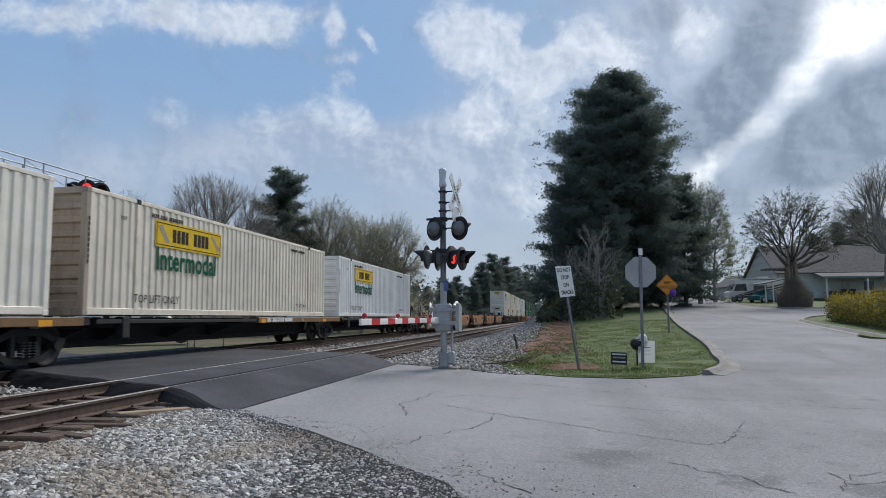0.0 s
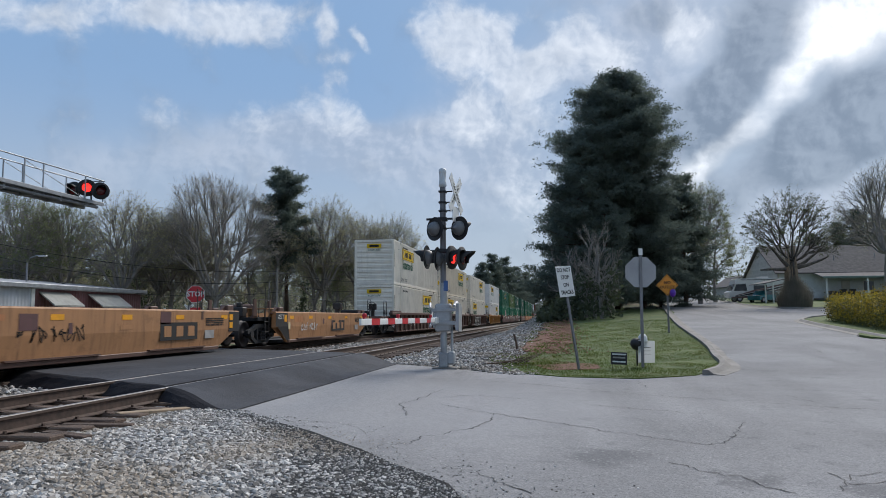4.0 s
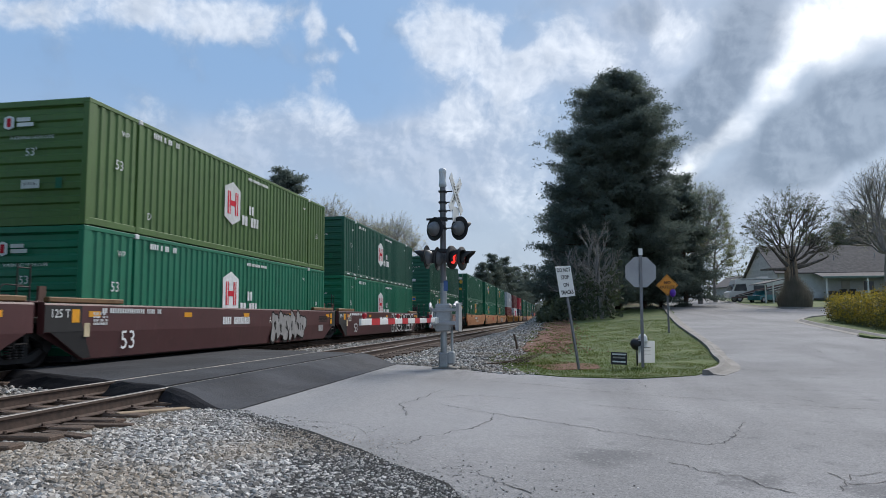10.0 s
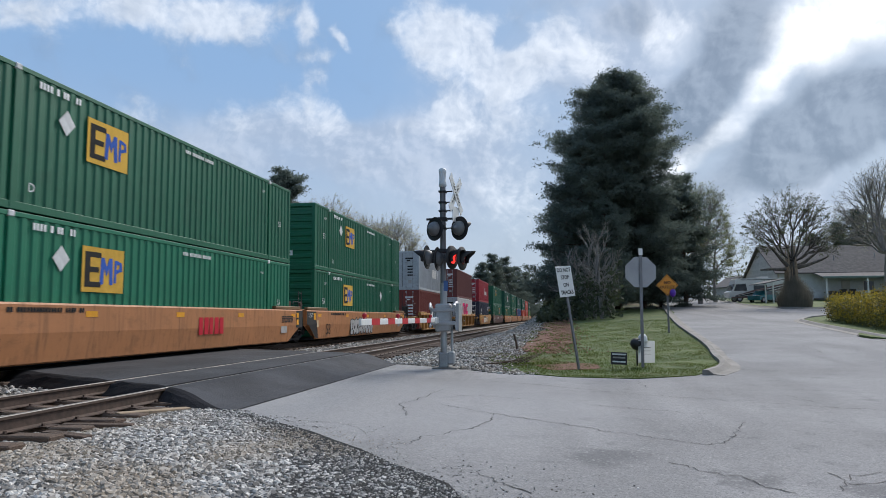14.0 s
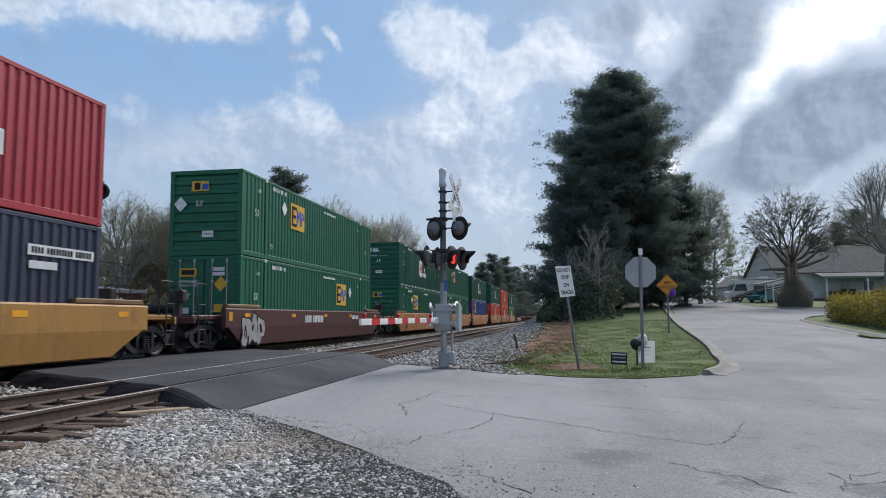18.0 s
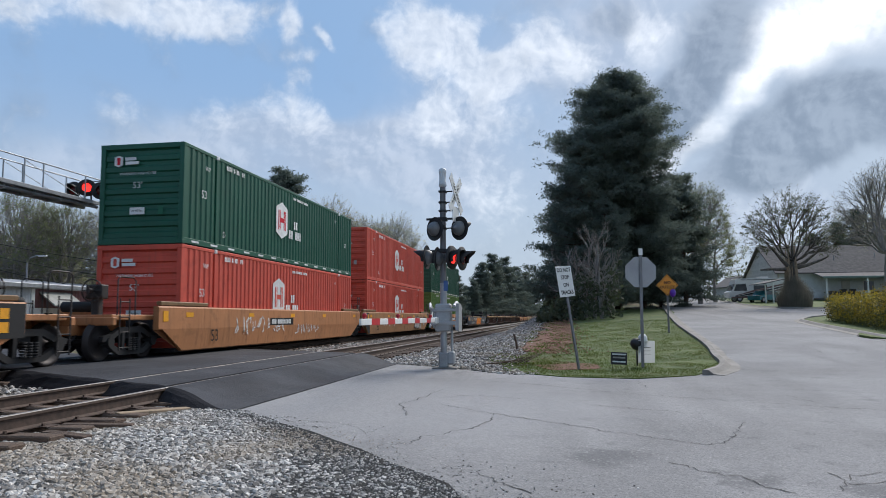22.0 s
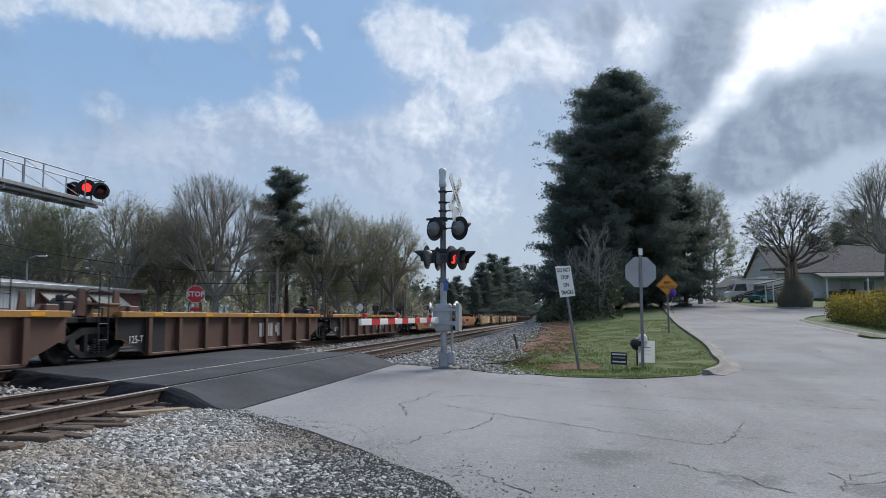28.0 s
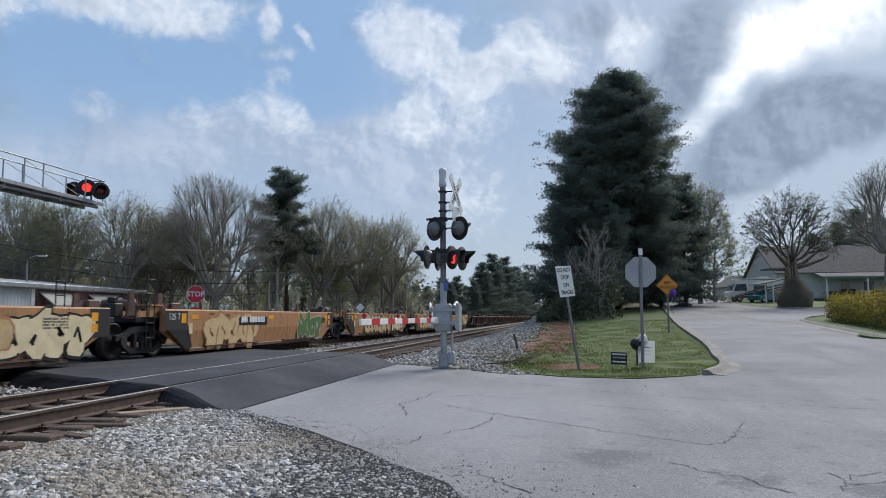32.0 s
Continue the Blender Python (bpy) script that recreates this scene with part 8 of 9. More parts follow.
def joint_gear(root, key):
    """Brake gear, brackets and walkway clutter over the truck between two units."""
    part("air_tank", shared("joint_tank", lambda: Geo().tube([(-.55, 0, 1.38), (-.5, 0, 1.38), (.4, 0, 1.38), (.45, 0, 1.38)], [.08, .16, .16, .08], 10)), "brown_car", root, "rusty air reservoir", pose(.1, .1, 0))
    part("valve_box", shared("valve_box", lambda: Geo().box(-.2, .2, -.18, .18, 1.06, 1.42, .03).box(-.1, .1, -.1, .1, 1.42, 1.58, .03).tube([(0, 0, 1.5), (.3, 0, 1.62), (.55, .1, 1.35), (.55, .1, 1.05)], .022, 5)), "steel", root, "", pose(.35, -.62, 0))
    for sx, y in ((1, -.85), (1, .42), (-1, -.2)):
        part("bracket", shared("joint_bracket", lambda: Geo().prism([(-.18, 1.05), (.18, 1.05), (.1, 1.5), (.1, 1.7), (-.1, 1.7), (-.1, 1.5)], "x", -.03, .03).box(-.08, .03, -.2, .2, 1.02, 1.1, .01)), "brown_car", root, "rusty upright bracket", pose(sx * 1.02, y, 0))
    part("step_plate", shared("joint_step", lambda: Geo().box(.45, 1.25, -.34, .3, 1.34, 1.38, .008).box(.5, .56, -.3, .25, 1.06, 1.34).box(1.14, 1.2, -.3, .25, 1.06, 1.34)), key, root)
    part("grab_rail", shared("joint_rail", lambda: Geo().tube([(0, -.9, 1.05), (0, -.9, 1.62), (0, -.8, 1.68), (0, -.3, 1.68)], .016, 5)), "steel", root, "", pose(1.2, 0, 0))


def well_car(u0, u1, style, paint_key, label, near="joint", far="joint", feet=53, chord=None, dark_end=False, top=1.34, group="well wagons"):
    """A well wagon or one unit of an articulated one; its side runs from u0 to u1."""
    L = u1 - u0
    root = thing("well_wagon", pose(0, u0, 0), label, "rail wagon", group)
    TRAIN.append((root, 0.0, u0, 0.0))
    LOWER[root.name] = top / 1.34
    low = squat(root)
    cut = 1.3
    key = round(L, 1)
    ws = shared(("well_side", style, key), lambda: well_side(L, style, cut))
    for m in (pose(0, 0, 0), pose(0, L, 0, 0, 0, 180)):
        side = part("well_side", ws, paint_key, root, "", low @ m)
        if style == "ribbed":
            part("top_chord", shared(("top_chord", key), lambda: top_chord(L)), chord or paint_key, root, "", low @ m)
            n = max(8, int((L - 2.4) / 1.3))
            for i in range(n + 1):
                part("rib", shared("rib", rib), paint_key, side, "", pose(0, 1.25 + (L - 2.5) * i / n, 0))
        for y in (0.15, L - 2.65) if top > 1.3 else ():
            part("guide_rail", shared("guide_rail", lambda: Geo().box(SIDE_X - .18, SIDE_X - .03, 0, 2.5, 1.355, 1.47, .02)), chord or ("worn_deck" if style == "smooth" else paint_key), root, "", low @ m @ pose(0, y, 0))
    if top < 1.3:
        for y in (.35, L - .75):
            for s in (-1, 1):
                part("container_stop", shared("container_stop", lambda: Geo().box(-.14, .14, 0, .42, 1.25, 1.52, .03).prism([(-.4, 1.25), (0, 1.25), (0, 1.5)], "x", -.05, .05)), "brown_car", root, "rusty container stop", squat(root, pose(s * (SIDE_X - .16), y, 0)))
        if style == "smooth":
            part("bottom_ledge", shared(("bottom_ledge", key), lambda: Geo().box(SIDE_X - .14, SIDE_X - .02, 1.3, L - 1.3, .09, .2, .015).box(SIDE_X - .1, SIDE_X + .03, 2.2, L * .42, .2, .235).box(SIDE_X - .1, SIDE_X + .03, L * .58, L - 2.2, .2, .235)), "brown_car", root, "rusty ledge under the side")
            rr = random.Random(int(u0 * 10))
            for k in range(7 if paint_key != "navy_car" else 0):
                car_plate(root, rr.uniform(1.6, L - 1.2), rr.uniform(.85, 1.18), round(rr.choice((.12, .2, .3, .5, .9)), 2), round(rr.choice((.12, .25, .35)), 2), rr.choice(("brown_car", "dull_tan_car", "tan_car", "faded_maroon_car")), "paint_patch", .0002 * k)
    part("well_floor", shared(("well_floor", key), lambda: Geo().box(-1.28, 1.28, 1.1, L - 1.1, .1, .2).box(-.12, .12, 0, L, .14, .24)), "black_car", root)
    for y in (0.75, L - 0.95):
        part("bulkhead", shared("bulkhead", lambda: Geo().box(-1.28, 1.28, 0, .2, .5, 1.12, .02)), "black_car", root, "", squat(root, pose(0, y, 0)))
    if near == "joint":
        part("end_platform", shared("joint_deck", lambda: Geo().box(-1.1, 1.1, -.75, .8, .92, 1.06, .02).box(-.3, .3, -.95, .8, .6, .94, .03)), "black_car", root)
        truck(root, -0.35)
        joint_gear(root, "worn_deck" if style == "ribbed" else paint_key)
        for x in (-1.3, 1.3):
            part("ladder", shared("joint_ladder", lambda: ladder(5, .34, 1.65)), "steel", root, "", pose(x, -.42, .45))
    else:
        end_deck(root, pose(0, 0, 0), paint_key, 0)
        truck(root, -0.55)
    if far == "coupled":
        end_deck(root, pose(0, L, 0, 0, 0, 180), paint_key, 0)
        truck(root, L + 0.55)
    else:
        part("end_platform", shared("joint_deck_far", lambda: Geo().box(-1.1, 1.1, -.8, .7, .92, 1.06, .02)), "black_car", root, "", pose(0, L, 0))
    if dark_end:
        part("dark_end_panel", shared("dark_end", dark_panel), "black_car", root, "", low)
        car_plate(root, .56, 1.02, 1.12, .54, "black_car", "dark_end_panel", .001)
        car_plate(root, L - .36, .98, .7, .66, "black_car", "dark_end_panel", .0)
        for zz in (.86, 1.12):
            car_plate(root, L - .55, zz, .22, .2, "amber_mark", "reflector", .006)
        car_text(root, .45, 1.12, "125 T", .25, "white_mark")
        car_plate(root, 1.3, .78, .18, .3, "tag_pale", "label", .004)
        car_plate(root, L - 1.9, .62, .55, .3, "tag_grey", "label", -.008)
        car_bars(root, L - 1.6, .98, 1.1, .26, 4, "steel", 7, .3)
    for y in (1.55, L * .3, L * .5, L * .7, L - 1.0) if paint_key != "brown_car" or chord else ():
        car_plate(root, y, 1.12 if style == "smooth" else 1.28, .4, .13 if style == "smooth" else .1, "amber_mark", "reflector", .0 if style == "smooth" else .02)
    if style == "smooth":
        car_plate(root, .92 if dark_end else .32, 1.08, .24, .28, "amber_mark", "reflector", .006)
    return root, L


def spine_car(u0, u1, near, far):
    L = u1 - u0
    root = thing("spine_wagon", pose(0, u0, 0), "grimy spine wagon with a narrow dark frame and worn yellow decks", "rail wagon", "spine wagons")
    TRAIN.append((root, 0.0, u0, 0.0))
    part("centre_sill", Geo().box(-.38, .38, 0, L, .35, 1.0, .02).box(-.5, .5, .2, L - .2, .98, 1.04), "black_car", root)
    for y in (.3, L * .5, L - .7):
        part("cross_beam", Geo().box(-1.25, 1.25, y, y + .45, .86, 1.04, .02), "black_car", root)
    for s in (-1, 1):
        part("side_deck", Geo().box(min(s * 1.36, s * 1.12), max(s * 1.36, s * 1.12), L * .56, L + .2, .86, 1.05, .012), "worn_deck", root, "worn yellow-brown deck edge")
        part("side_deck", Geo().box(min(s * 1.30, s * 1.15), max(s * 1.30, s * 1.15), .9, L * .56 - .05, .90, 1.0, .01), "black_car", root)
        part("side_deck", Geo().box(min(s * 1.36, s * 1.12), max(s * 1.36, s * 1.12), -1.9, .4, .86, 1.05, .012), "worn_deck", root, "worn yellow-brown deck edge")
        part("pedestal", Geo().box(min(s * 1.32, s * 1.1), max(s * 1.32, s * 1.1), 1.85, 2.15, .55, 1.07, .02), "black_car", root)
        for k in (.5, 2.2, L * .3, L * .45):
            part("gusset", shared("deck_gusset", lambda: Geo().prism([(0, .8), (1.1, .8), (.35, .5), (0, .5)], "y", -.03, .03)), "black_car", root, "", pose(.2, k, 0) if s > 0 else pose(-.2, k, 0, 0, 0, 180))
    truck(root, -.95)
    if far == "coupled":
        truck(root, L + .5)
        part("coupler", shared("coupler", coupler), "black_car", root, "", pose(0, L + 1.0, 0, 0, 0, 180))
        part("end_platform", Geo().box(-1.2, 1.2, L, L + 1.5, .95, 1.05, .02), "black_car", root)
        for x in (-1.2, 1.2):
            part("ladder", shared("end_ladder", lambda: ladder(4, .38, 1.25)), "steel", root, "", pose(x, L + 1.2, .4))
    part("brake_pipe", Geo().tube([(.45, .2, .5), (.45, L - .2, .5)], .03, 6), "black_car", root)
    car_bars(root, L * .56 + 1.9, .955, 2.4, .14, 1, "white_mark", 3, .1).matrix_basis = pose(1.366, L * .56 + 1.9, .955)
    letter(root, "53", .17, Matrix.Translation((1.368, L * .56 + 4.2, .955)) @ ON_SIDE, "white_mark")
    for k in (L * .56 + .4, L - .6):
        part("reflector", shared(("car_plate", .4, .13), lambda: Geo().box(0, .004, -.2, .2, -.065, .065)), "amber_mark", root, "", pose(1.364, k, .93))
    return root, L


LOW, HIGH = 0.205, 3.115


def stack(u, upper, lower):
    """Two boxes, one on the other, in a well: each (feet, paint, end, label, marks)."""
    for z, spec in ((LOW, lower), (HIGH, upper)):
        feet, key, end, label, marks, *rest = spec
        root, L = container(feet, u, z, key, end, label, *rest)
        if marks:
            marks[0](root, L, *marks[1:])
        if key == "dark_green_box" and z == HIGH:
            for k in range(14):
                plate(root, .7 + k * (L - 1.4) / 13, .1, .42, .06, "white_mark", "reflector")


# spine wagons with single white boxes
for i, (u, key, k, text) in enumerate(((-21.5, "white_box", .29, "white corrugated container on a spine wagon"), (-3.15, "white_box", .29, "dirty white corrugated container on a spine wagon"), (14.05, "cream_box", .28, "cream white corrugated container on a spine wagon"), (32.3, "bright_box", .272, "clean white corrugated container on a spine wagon"))):
    spine_car(u - .4, u + 16.6, "joint", "coupled" if i == 3 else "joint")
    root, L = container(53, u, 1.085, key, "front", text, "rusty_cream" if key == "cream_box" else None)
    white_marks(root, L, k, "front")

WHITE, GREEN = "white corrugated container with a yellow panel", "green corrugated container"
# empty tan wells behind the spine wagons
for i, (a, b) in enumerate(((53.0, 65.0), (68.2, 80.0), (83.0, 95.0), (98.3, 110.2), (113.2, 125.4))):
    root, L = well_car(a, b, "smooth", "dull_tan_car", "empty worn tan well wagon with spray marks", "coupled" if i == 0 else "joint", "coupled" if i == 4 else "joint", 40, dark_end=True, top=1.26)
    car_plate(root, L * (.35, .3, .28, .7, .6)[i], .72, 1.9, .5, "black_car", "dark_emblem_panel")
    for k, w in ((-.6, .5), (0, .5), (.6, .5)):
        car_plate(root, L * (.35, .3, .28, .7, .6)[i] + k, .72, .34, .3, "dull_tan_car", "emblem_bar", .005)
    if i > 2:
        tag_lines(root, L * .3, .75, 2.2, .4, ("white_mark", "black_mark")[i % 2], 40 + i)
    if i == 0:
        tag(root, L * .35, 1.14, 6, .26, "teal_tag", "dull_tan_car", 31)
# white stacks in brown ribbed wells
for i, (u, ku, kl, eu, el) in enumerate(((132.4, .265, .70, "front", "front"), (151.5, .71, .276, "doors", "front"), (171.0, .71, .27, "doors", "front"))):
    stack(u, (53, "cream_box" if i == 1 else "white_box", eu, WHITE + " stacked above another", (white_marks, ku, eu)), (53, "white_box", el, WHITE + " standing in the well", (white_marks, kl, el)))
    root, L = well_car(u - 1.15, u + 17.3, "ribbed", "brown_car", "rust-brown ribbed well wagon with worn lettering", "coupled" if i == 0 else "joint", "coupled" if i == 2 else "joint")
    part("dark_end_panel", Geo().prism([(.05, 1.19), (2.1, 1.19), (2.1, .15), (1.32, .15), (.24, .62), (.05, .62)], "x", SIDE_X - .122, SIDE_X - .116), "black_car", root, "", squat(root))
    letter(root, "25 T", .34, Matrix.Translation((SIDE_X - .1, .8, .55)) @ ON_SIDE, "white_mark")
    if i == 2:
        tag(root, L * .38, .62, 6.5, .95, "black_mark", "white_mark", 51)
    else:
        tag_lines(root, L * .3, .7, 2.6, .6, "white_mark", 60 + i)
root, L = well_car(192.6, 211.2, "ribbed", "yellow_car", "worn yellow ribbed well wagon", "coupled", "coupled")
car_plate(root, 6.2, .72, 1.9, .26, "black_mark", "number_panel", -.09)
car_bars(root, 6.2, .72, 1.6, .17, 1, "white_mark", 4).matrix_basis = pose(SIDE_X - .08, 6.2, .72)
stack(193.8, (53, "bright_box", "front", "smooth clean white container stacked above another", (white_marks, .28, "front")), (53, "bright_box", "doors", "white container with doors and a yellow panel", (white_marks, .717, "doors")))
# maroon three-unit wagon with green boxes
for i, (u, up, lo, au, al) in enumerate(((217.2, (53, "green_box", "doors", GREEN + " with a gold panel and double doors", (emp_marks, .425, "doors")), (53, "mid_green_box", "front", GREEN + " with a white hexagon emblem", (hub_marks, .435, "front")), 0, 0),
                                         (236.0, (53, "olive_box", "front", "faded olive green corrugated container", (hub_marks, .44, "front")), (53, "mid_green_box", "front", "bright green corrugated container in the well", (hub_marks, .44, "front")), 0, 0),
                                         (255.1, (53, "dark_green_box", "front", "dark green corrugated container", (hub_marks, .44, "front")), (53, "mid_green_box", "front", "bright green corrugated container in the well", (hub_marks, .44, "front")), 0, 0))):
    stack(u, up, lo)
    root, L = well_car(u - 1.3, u + 17.2, "smooth", "maroon_car", "maroon well wagon with white lettering", "coupled" if i == 0 else "joint", "coupled" if i == 2 else "joint", dark_end=i > 0)
    car_text(root, 2.8, .5, "53", .62, "white_mark")
    car_bars(root, 8.6, .95, 2.0, .24, 1, "white_mark", 3, .05)
    car_bars(root, 3.0, 1.2, 2.4, .14, 1, "white_mark", 5, .2)
    letter(root, "AB" [i == 0] if i < 2 else "A", .3, Matrix.Translation((SIDE_X + .009, 11.2, .95)) @ ON_SIDE, "white_mark")
    car_bars(root, 1.75, 1.02, .5, .3, 4, "white_mark", 9, .3)
    if i == 0:
        car_bars(root, 14.0, .98, 2.3, .36, 1, "white_mark", 8, .02)
        part("emblem", Geo().prism([(-1.45, -.1), (1.15, .1), (-1.2, .08)], "x", 0, .003), "tag_grey", root, "", pose(SIDE_X + .004, 14.0, .7))
    elif i == 1:
        tag(root, 13.0, .72, 3.4, .95, "tag_grey", "black_mark", 55)
    else:
        word_tag(root, 13.7, .72, 6.4, 1.16, "HOMEY", "black_mark", "white_mark")
        tag_lines(root, 11.5, .6, 1.0, .5, "pink_grey", 57)
stack(278.1, (53, "dark_green_box", "front", "dark green corrugated container with a hexagon emblem", (hub_marks, .44, "front")), (53, "green_box", "front", GREEN + " with a gold panel", (emp_marks, .31, "front", .225)))
root, L = well_car(276.8, 295.6, "smooth", "faded_maroon_car", "faded maroon well wagon covered in graffiti", "coupled", "coupled")
car_text(root, 2.6, .46, "53", .66, "tag_pale")
car_bars(root, 8.0, 1.05, 2.3, .22, 1, "tag_pale", 3, .05)
padlock(root, 9.8, .62)
tag(root, 15.2, .72, 5.0, .95, "pink_grey", "faded_maroon_car", 62)
tag(root, 6.0, .62, 1.4, .95, "pink_grey", "faded_maroon_car", 64)
tag_lines(root, 12.5, .8, 2.6, .6, "white_mark", 63)
# tan three-unit wagon with green boxes
for i, (u, up, lo) in enumerate(((301.3, (53, "green_box", "doors", GREEN + " with double doors and a diamond placard", (emp_marks, .62, "doors", .76, False)), (53, "green_box", "doors", GREEN + " with a gold panel", (emp_marks, .49, "doors", .228))),
                                 (320.7, (53, "green_box", "front", GREEN + " with a gold panel", (emp_marks, .298, "front", .21)), (53, "mid_green_box", "front", GREEN + " with a gold panel", (emp_marks, .298, "front", .21))),
                                 (339.7, (53, "green_box", "front", GREEN + " with a gold panel", (emp_marks, .318, "front", .225)), (53, "green_box", "front", GREEN + " with a gold panel", (emp_marks, .30, "front", .70))))):
    stack(u, up, lo)
    root, L = well_car(u - 1.3, u + 17.2, "smooth", "tan_car", "tan yellow well wagon with black lettering", "coupled" if i == 0 else "joint", "coupled" if i == 2 else "joint", dark_end=i > 0)
    car_text(root, 2.7, .5, "53", .66, "black_mark")
    if i == 0:
        car_plate(root, 8.6, .95, 2.7, .3, "black_mark", "number_panel")
        car_bars(root, 8.6, .95, 2.3, .2, 1, "white_mark", 3, .05)
        tag_lines(root, 9.6, .6, 2.4, .3, "white_mark", 70)
    elif i == 1:
        car_bars(root, 11.0, .8, 1.5, .5, 1, "red_mark", 8, .02)
    else:
        tag(root, 8.2, .62, 4.2, .8, "tag_grey", "black_mark", 71)
        car_plate(root, 13.5, .9, 1.8, .22, "black_mark", "number_panel")
    car_bars(root, 4.2, 1.2, 2.2, .12, 1, "black_mark", 5, .2)
# forty-foot boxes in short yellow wells
def one_marks(root, L, a, end):
    w, h, s = 1.26, 1.95, .34
    for k in range(3):
        y, g = a * L + (k - 1) * 1.44, Geo()
        if k == 0:
            g.box(0, .003, y - w / 2, y - w / 2 + s, 0, h).box(0, .003, y + w / 2 - s, y + w / 2, 0, h).box(0, .003, y - w / 2 + s, y + w / 2 - s, 0, s).box(0, .003, y - w / 2 + s, y + w / 2 - s, h - s, h)
        elif k == 1:
            g.box(0, .003, y - w / 2, y - w / 2 + s, 0, h).box(0, .003, y + w / 2 - s, y + w / 2, 0, h)
            g.prism([(y - w / 2 + s, h), (y - w / 2 + s, h - .5), (y + w / 2 - s, 0), (y + w / 2 - s, .5)], "x", 0, .003)
        else:
            g.box(0, .003, y - w / 2, y - w / 2 + s, 0, h)
            for zz in (0, h / 2 - s / 2, h - s):
                g.box(0, .003, y - w / 2 + s, y + w / 2 - (.0 if zz != h / 2 - s / 2 else .1), zz, zz + s)
        part("emblem", g, "pink_mark", root, "large magenta block shape", pose(OUT + .001, 0, .42))
    forty_doors(root, "black_mark")
    end_plate(root, -0.6, 2.1, .7, .26, "pink_mark", "emblem_bar", .03)


def forty_doors(root, mat="white_mark"):
    end_plate(root, .55, 2.35, .6, .12, mat, "number_bar", .03)
    end_plate(root, .5, 2.18, .26, .1, mat, "number_bar", .03)
    for k in range(4):
        end_plate(root, .62, 1.75 - k * .22, .4, .1, mat, "label", .03)
    end_plate(root, .6, .62, .26, .22, "tag_grey", "label", .03)
    end_plate(root, -.62, .75, .22, .26, "tag_grey", "label", .03)


def red_marks(root, L, a, end):
    y = L * a
    part("emblem", Geo().box(0, .003, -.35, -.15, -.5, .5).prism([(-.15, .05), (.4, .5), (.15, .5), (-.15, .22)], "x", 0, .003).prism([(-.1, .1), (.15, .1), (.5, -.5), (.22, -.5)], "x", 0, .003), "white_mark", root, "", pose(OUT + .001, y - 1.1, 1.45))
    bars(root, y + .75, 1.25, 1.9, .52, 1, "white_mark", .05, 4)
    forty_doors(root)


def navy_marks(root, L, a, end):
    y = L * a
    bars(root, y, 1.25, 1.9, .42, 2, "white_mark", .3, 4)
    side_shape(root, y, 1.75, [(-.5, -.15), (.1, -.1), (.6, .3), (.1, .15), (-.3, .05)], "white_mark")
    plate(root, L - 1.25, 2.2, 2.0, .22, "white_mark", "number_panel")
    bars(root, L - 1.25, 2.2, 1.8, .14, 1, "black_mark", .1, 4)
    plate(root, L - 1.8, 1.9, .8, .16, "white_mark", "number_panel")
    forty_doors(root)


def grey_marks(root, L, a, end):
    bars(root, L * a, 1.5, 2.4, .7, 1, "white_mark", .02, 4)
    forty_doors(root, "black_mark")


def tal_marks(root, L, a, end):
    end_plate(root, -.45, 2.3, .42, .3, "red_mark", "label", .03)
    end_plate(root, -.45, 2.3, .28, .12, "white_mark", "label_bar", .034)
    end_plate(root, -.5, 1.4, .18, .16, "yellow_mark", "label", .03)
    forty_doors(root)


stack(362.5, (40, "grey_box", "doors", "weathered grey container with double doors", (grey_marks, .55, "doors")), (40, "rust_box", "doors", "rust red container with double doors", (tal_marks, .5, "doors")))
stack(382.3, (40, "maroon_box", "doors", "maroon container with double doors", (tal_marks, .5, "doors")), (40, "bright_box", "doors", "white container with a big magenta emblem", (one_marks, .5, "doors"), "grey_box"))
stack(402.0, (40, "crimson_box", "doors", "crimson container with white lettering", (red_marks, .62, "doors")), (40, "navy_box", "doors", "navy blue container with white lettering", (navy_marks, .2, "doors")))
for i, u in enumerate((362.5, 382.3, 402.0)):
    ribbed = i < 2
    root, L = well_car(u - .3, u + 13.9, "ribbed" if ribbed else "smooth", "yellow_car", "yellow ribbed well wagon for short boxes" if ribbed else "yellow well wagon with white graffiti", "coupled", "coupled", 40)
    if ribbed:
        car_plate(root, 4.6, .7, 2.0, .34, "black_mark", "number_panel", -.09)
        car_bars(root, 4.6, .7, 1.7, .22, 1, "white_mark", 4).matrix_basis = pose(SIDE_X - .08, 4.6, .7)
        letter(root, "40", .5, Matrix.Translation((SIDE_X - .09, 7.2, .8)) @ ON_SIDE, "black_mark")
    else:
        car_text(root, 1.9, .6, "40", .4, "black_mark")
        tag_lines(root, 3.6, .62, 2.6, .5, "red_mark", 81)
        tag(root, 5.6, .7, 1.6, .7, "white_mark", "tag_grey", 83)
        tag(root, 8.2, .75, 1.7, .7, "tag_pale", "blue_mark", 82)
        car_plate(root, 5.6, 1.08, 2.6, .22, "black_mark", "number_panel", .012)
        car_bars(root, 5.6, 1.08, 2.2, .15, 1, "white_mark", 4).matrix_basis = pose(SIDE_X + .022, 5.6, 1.08)
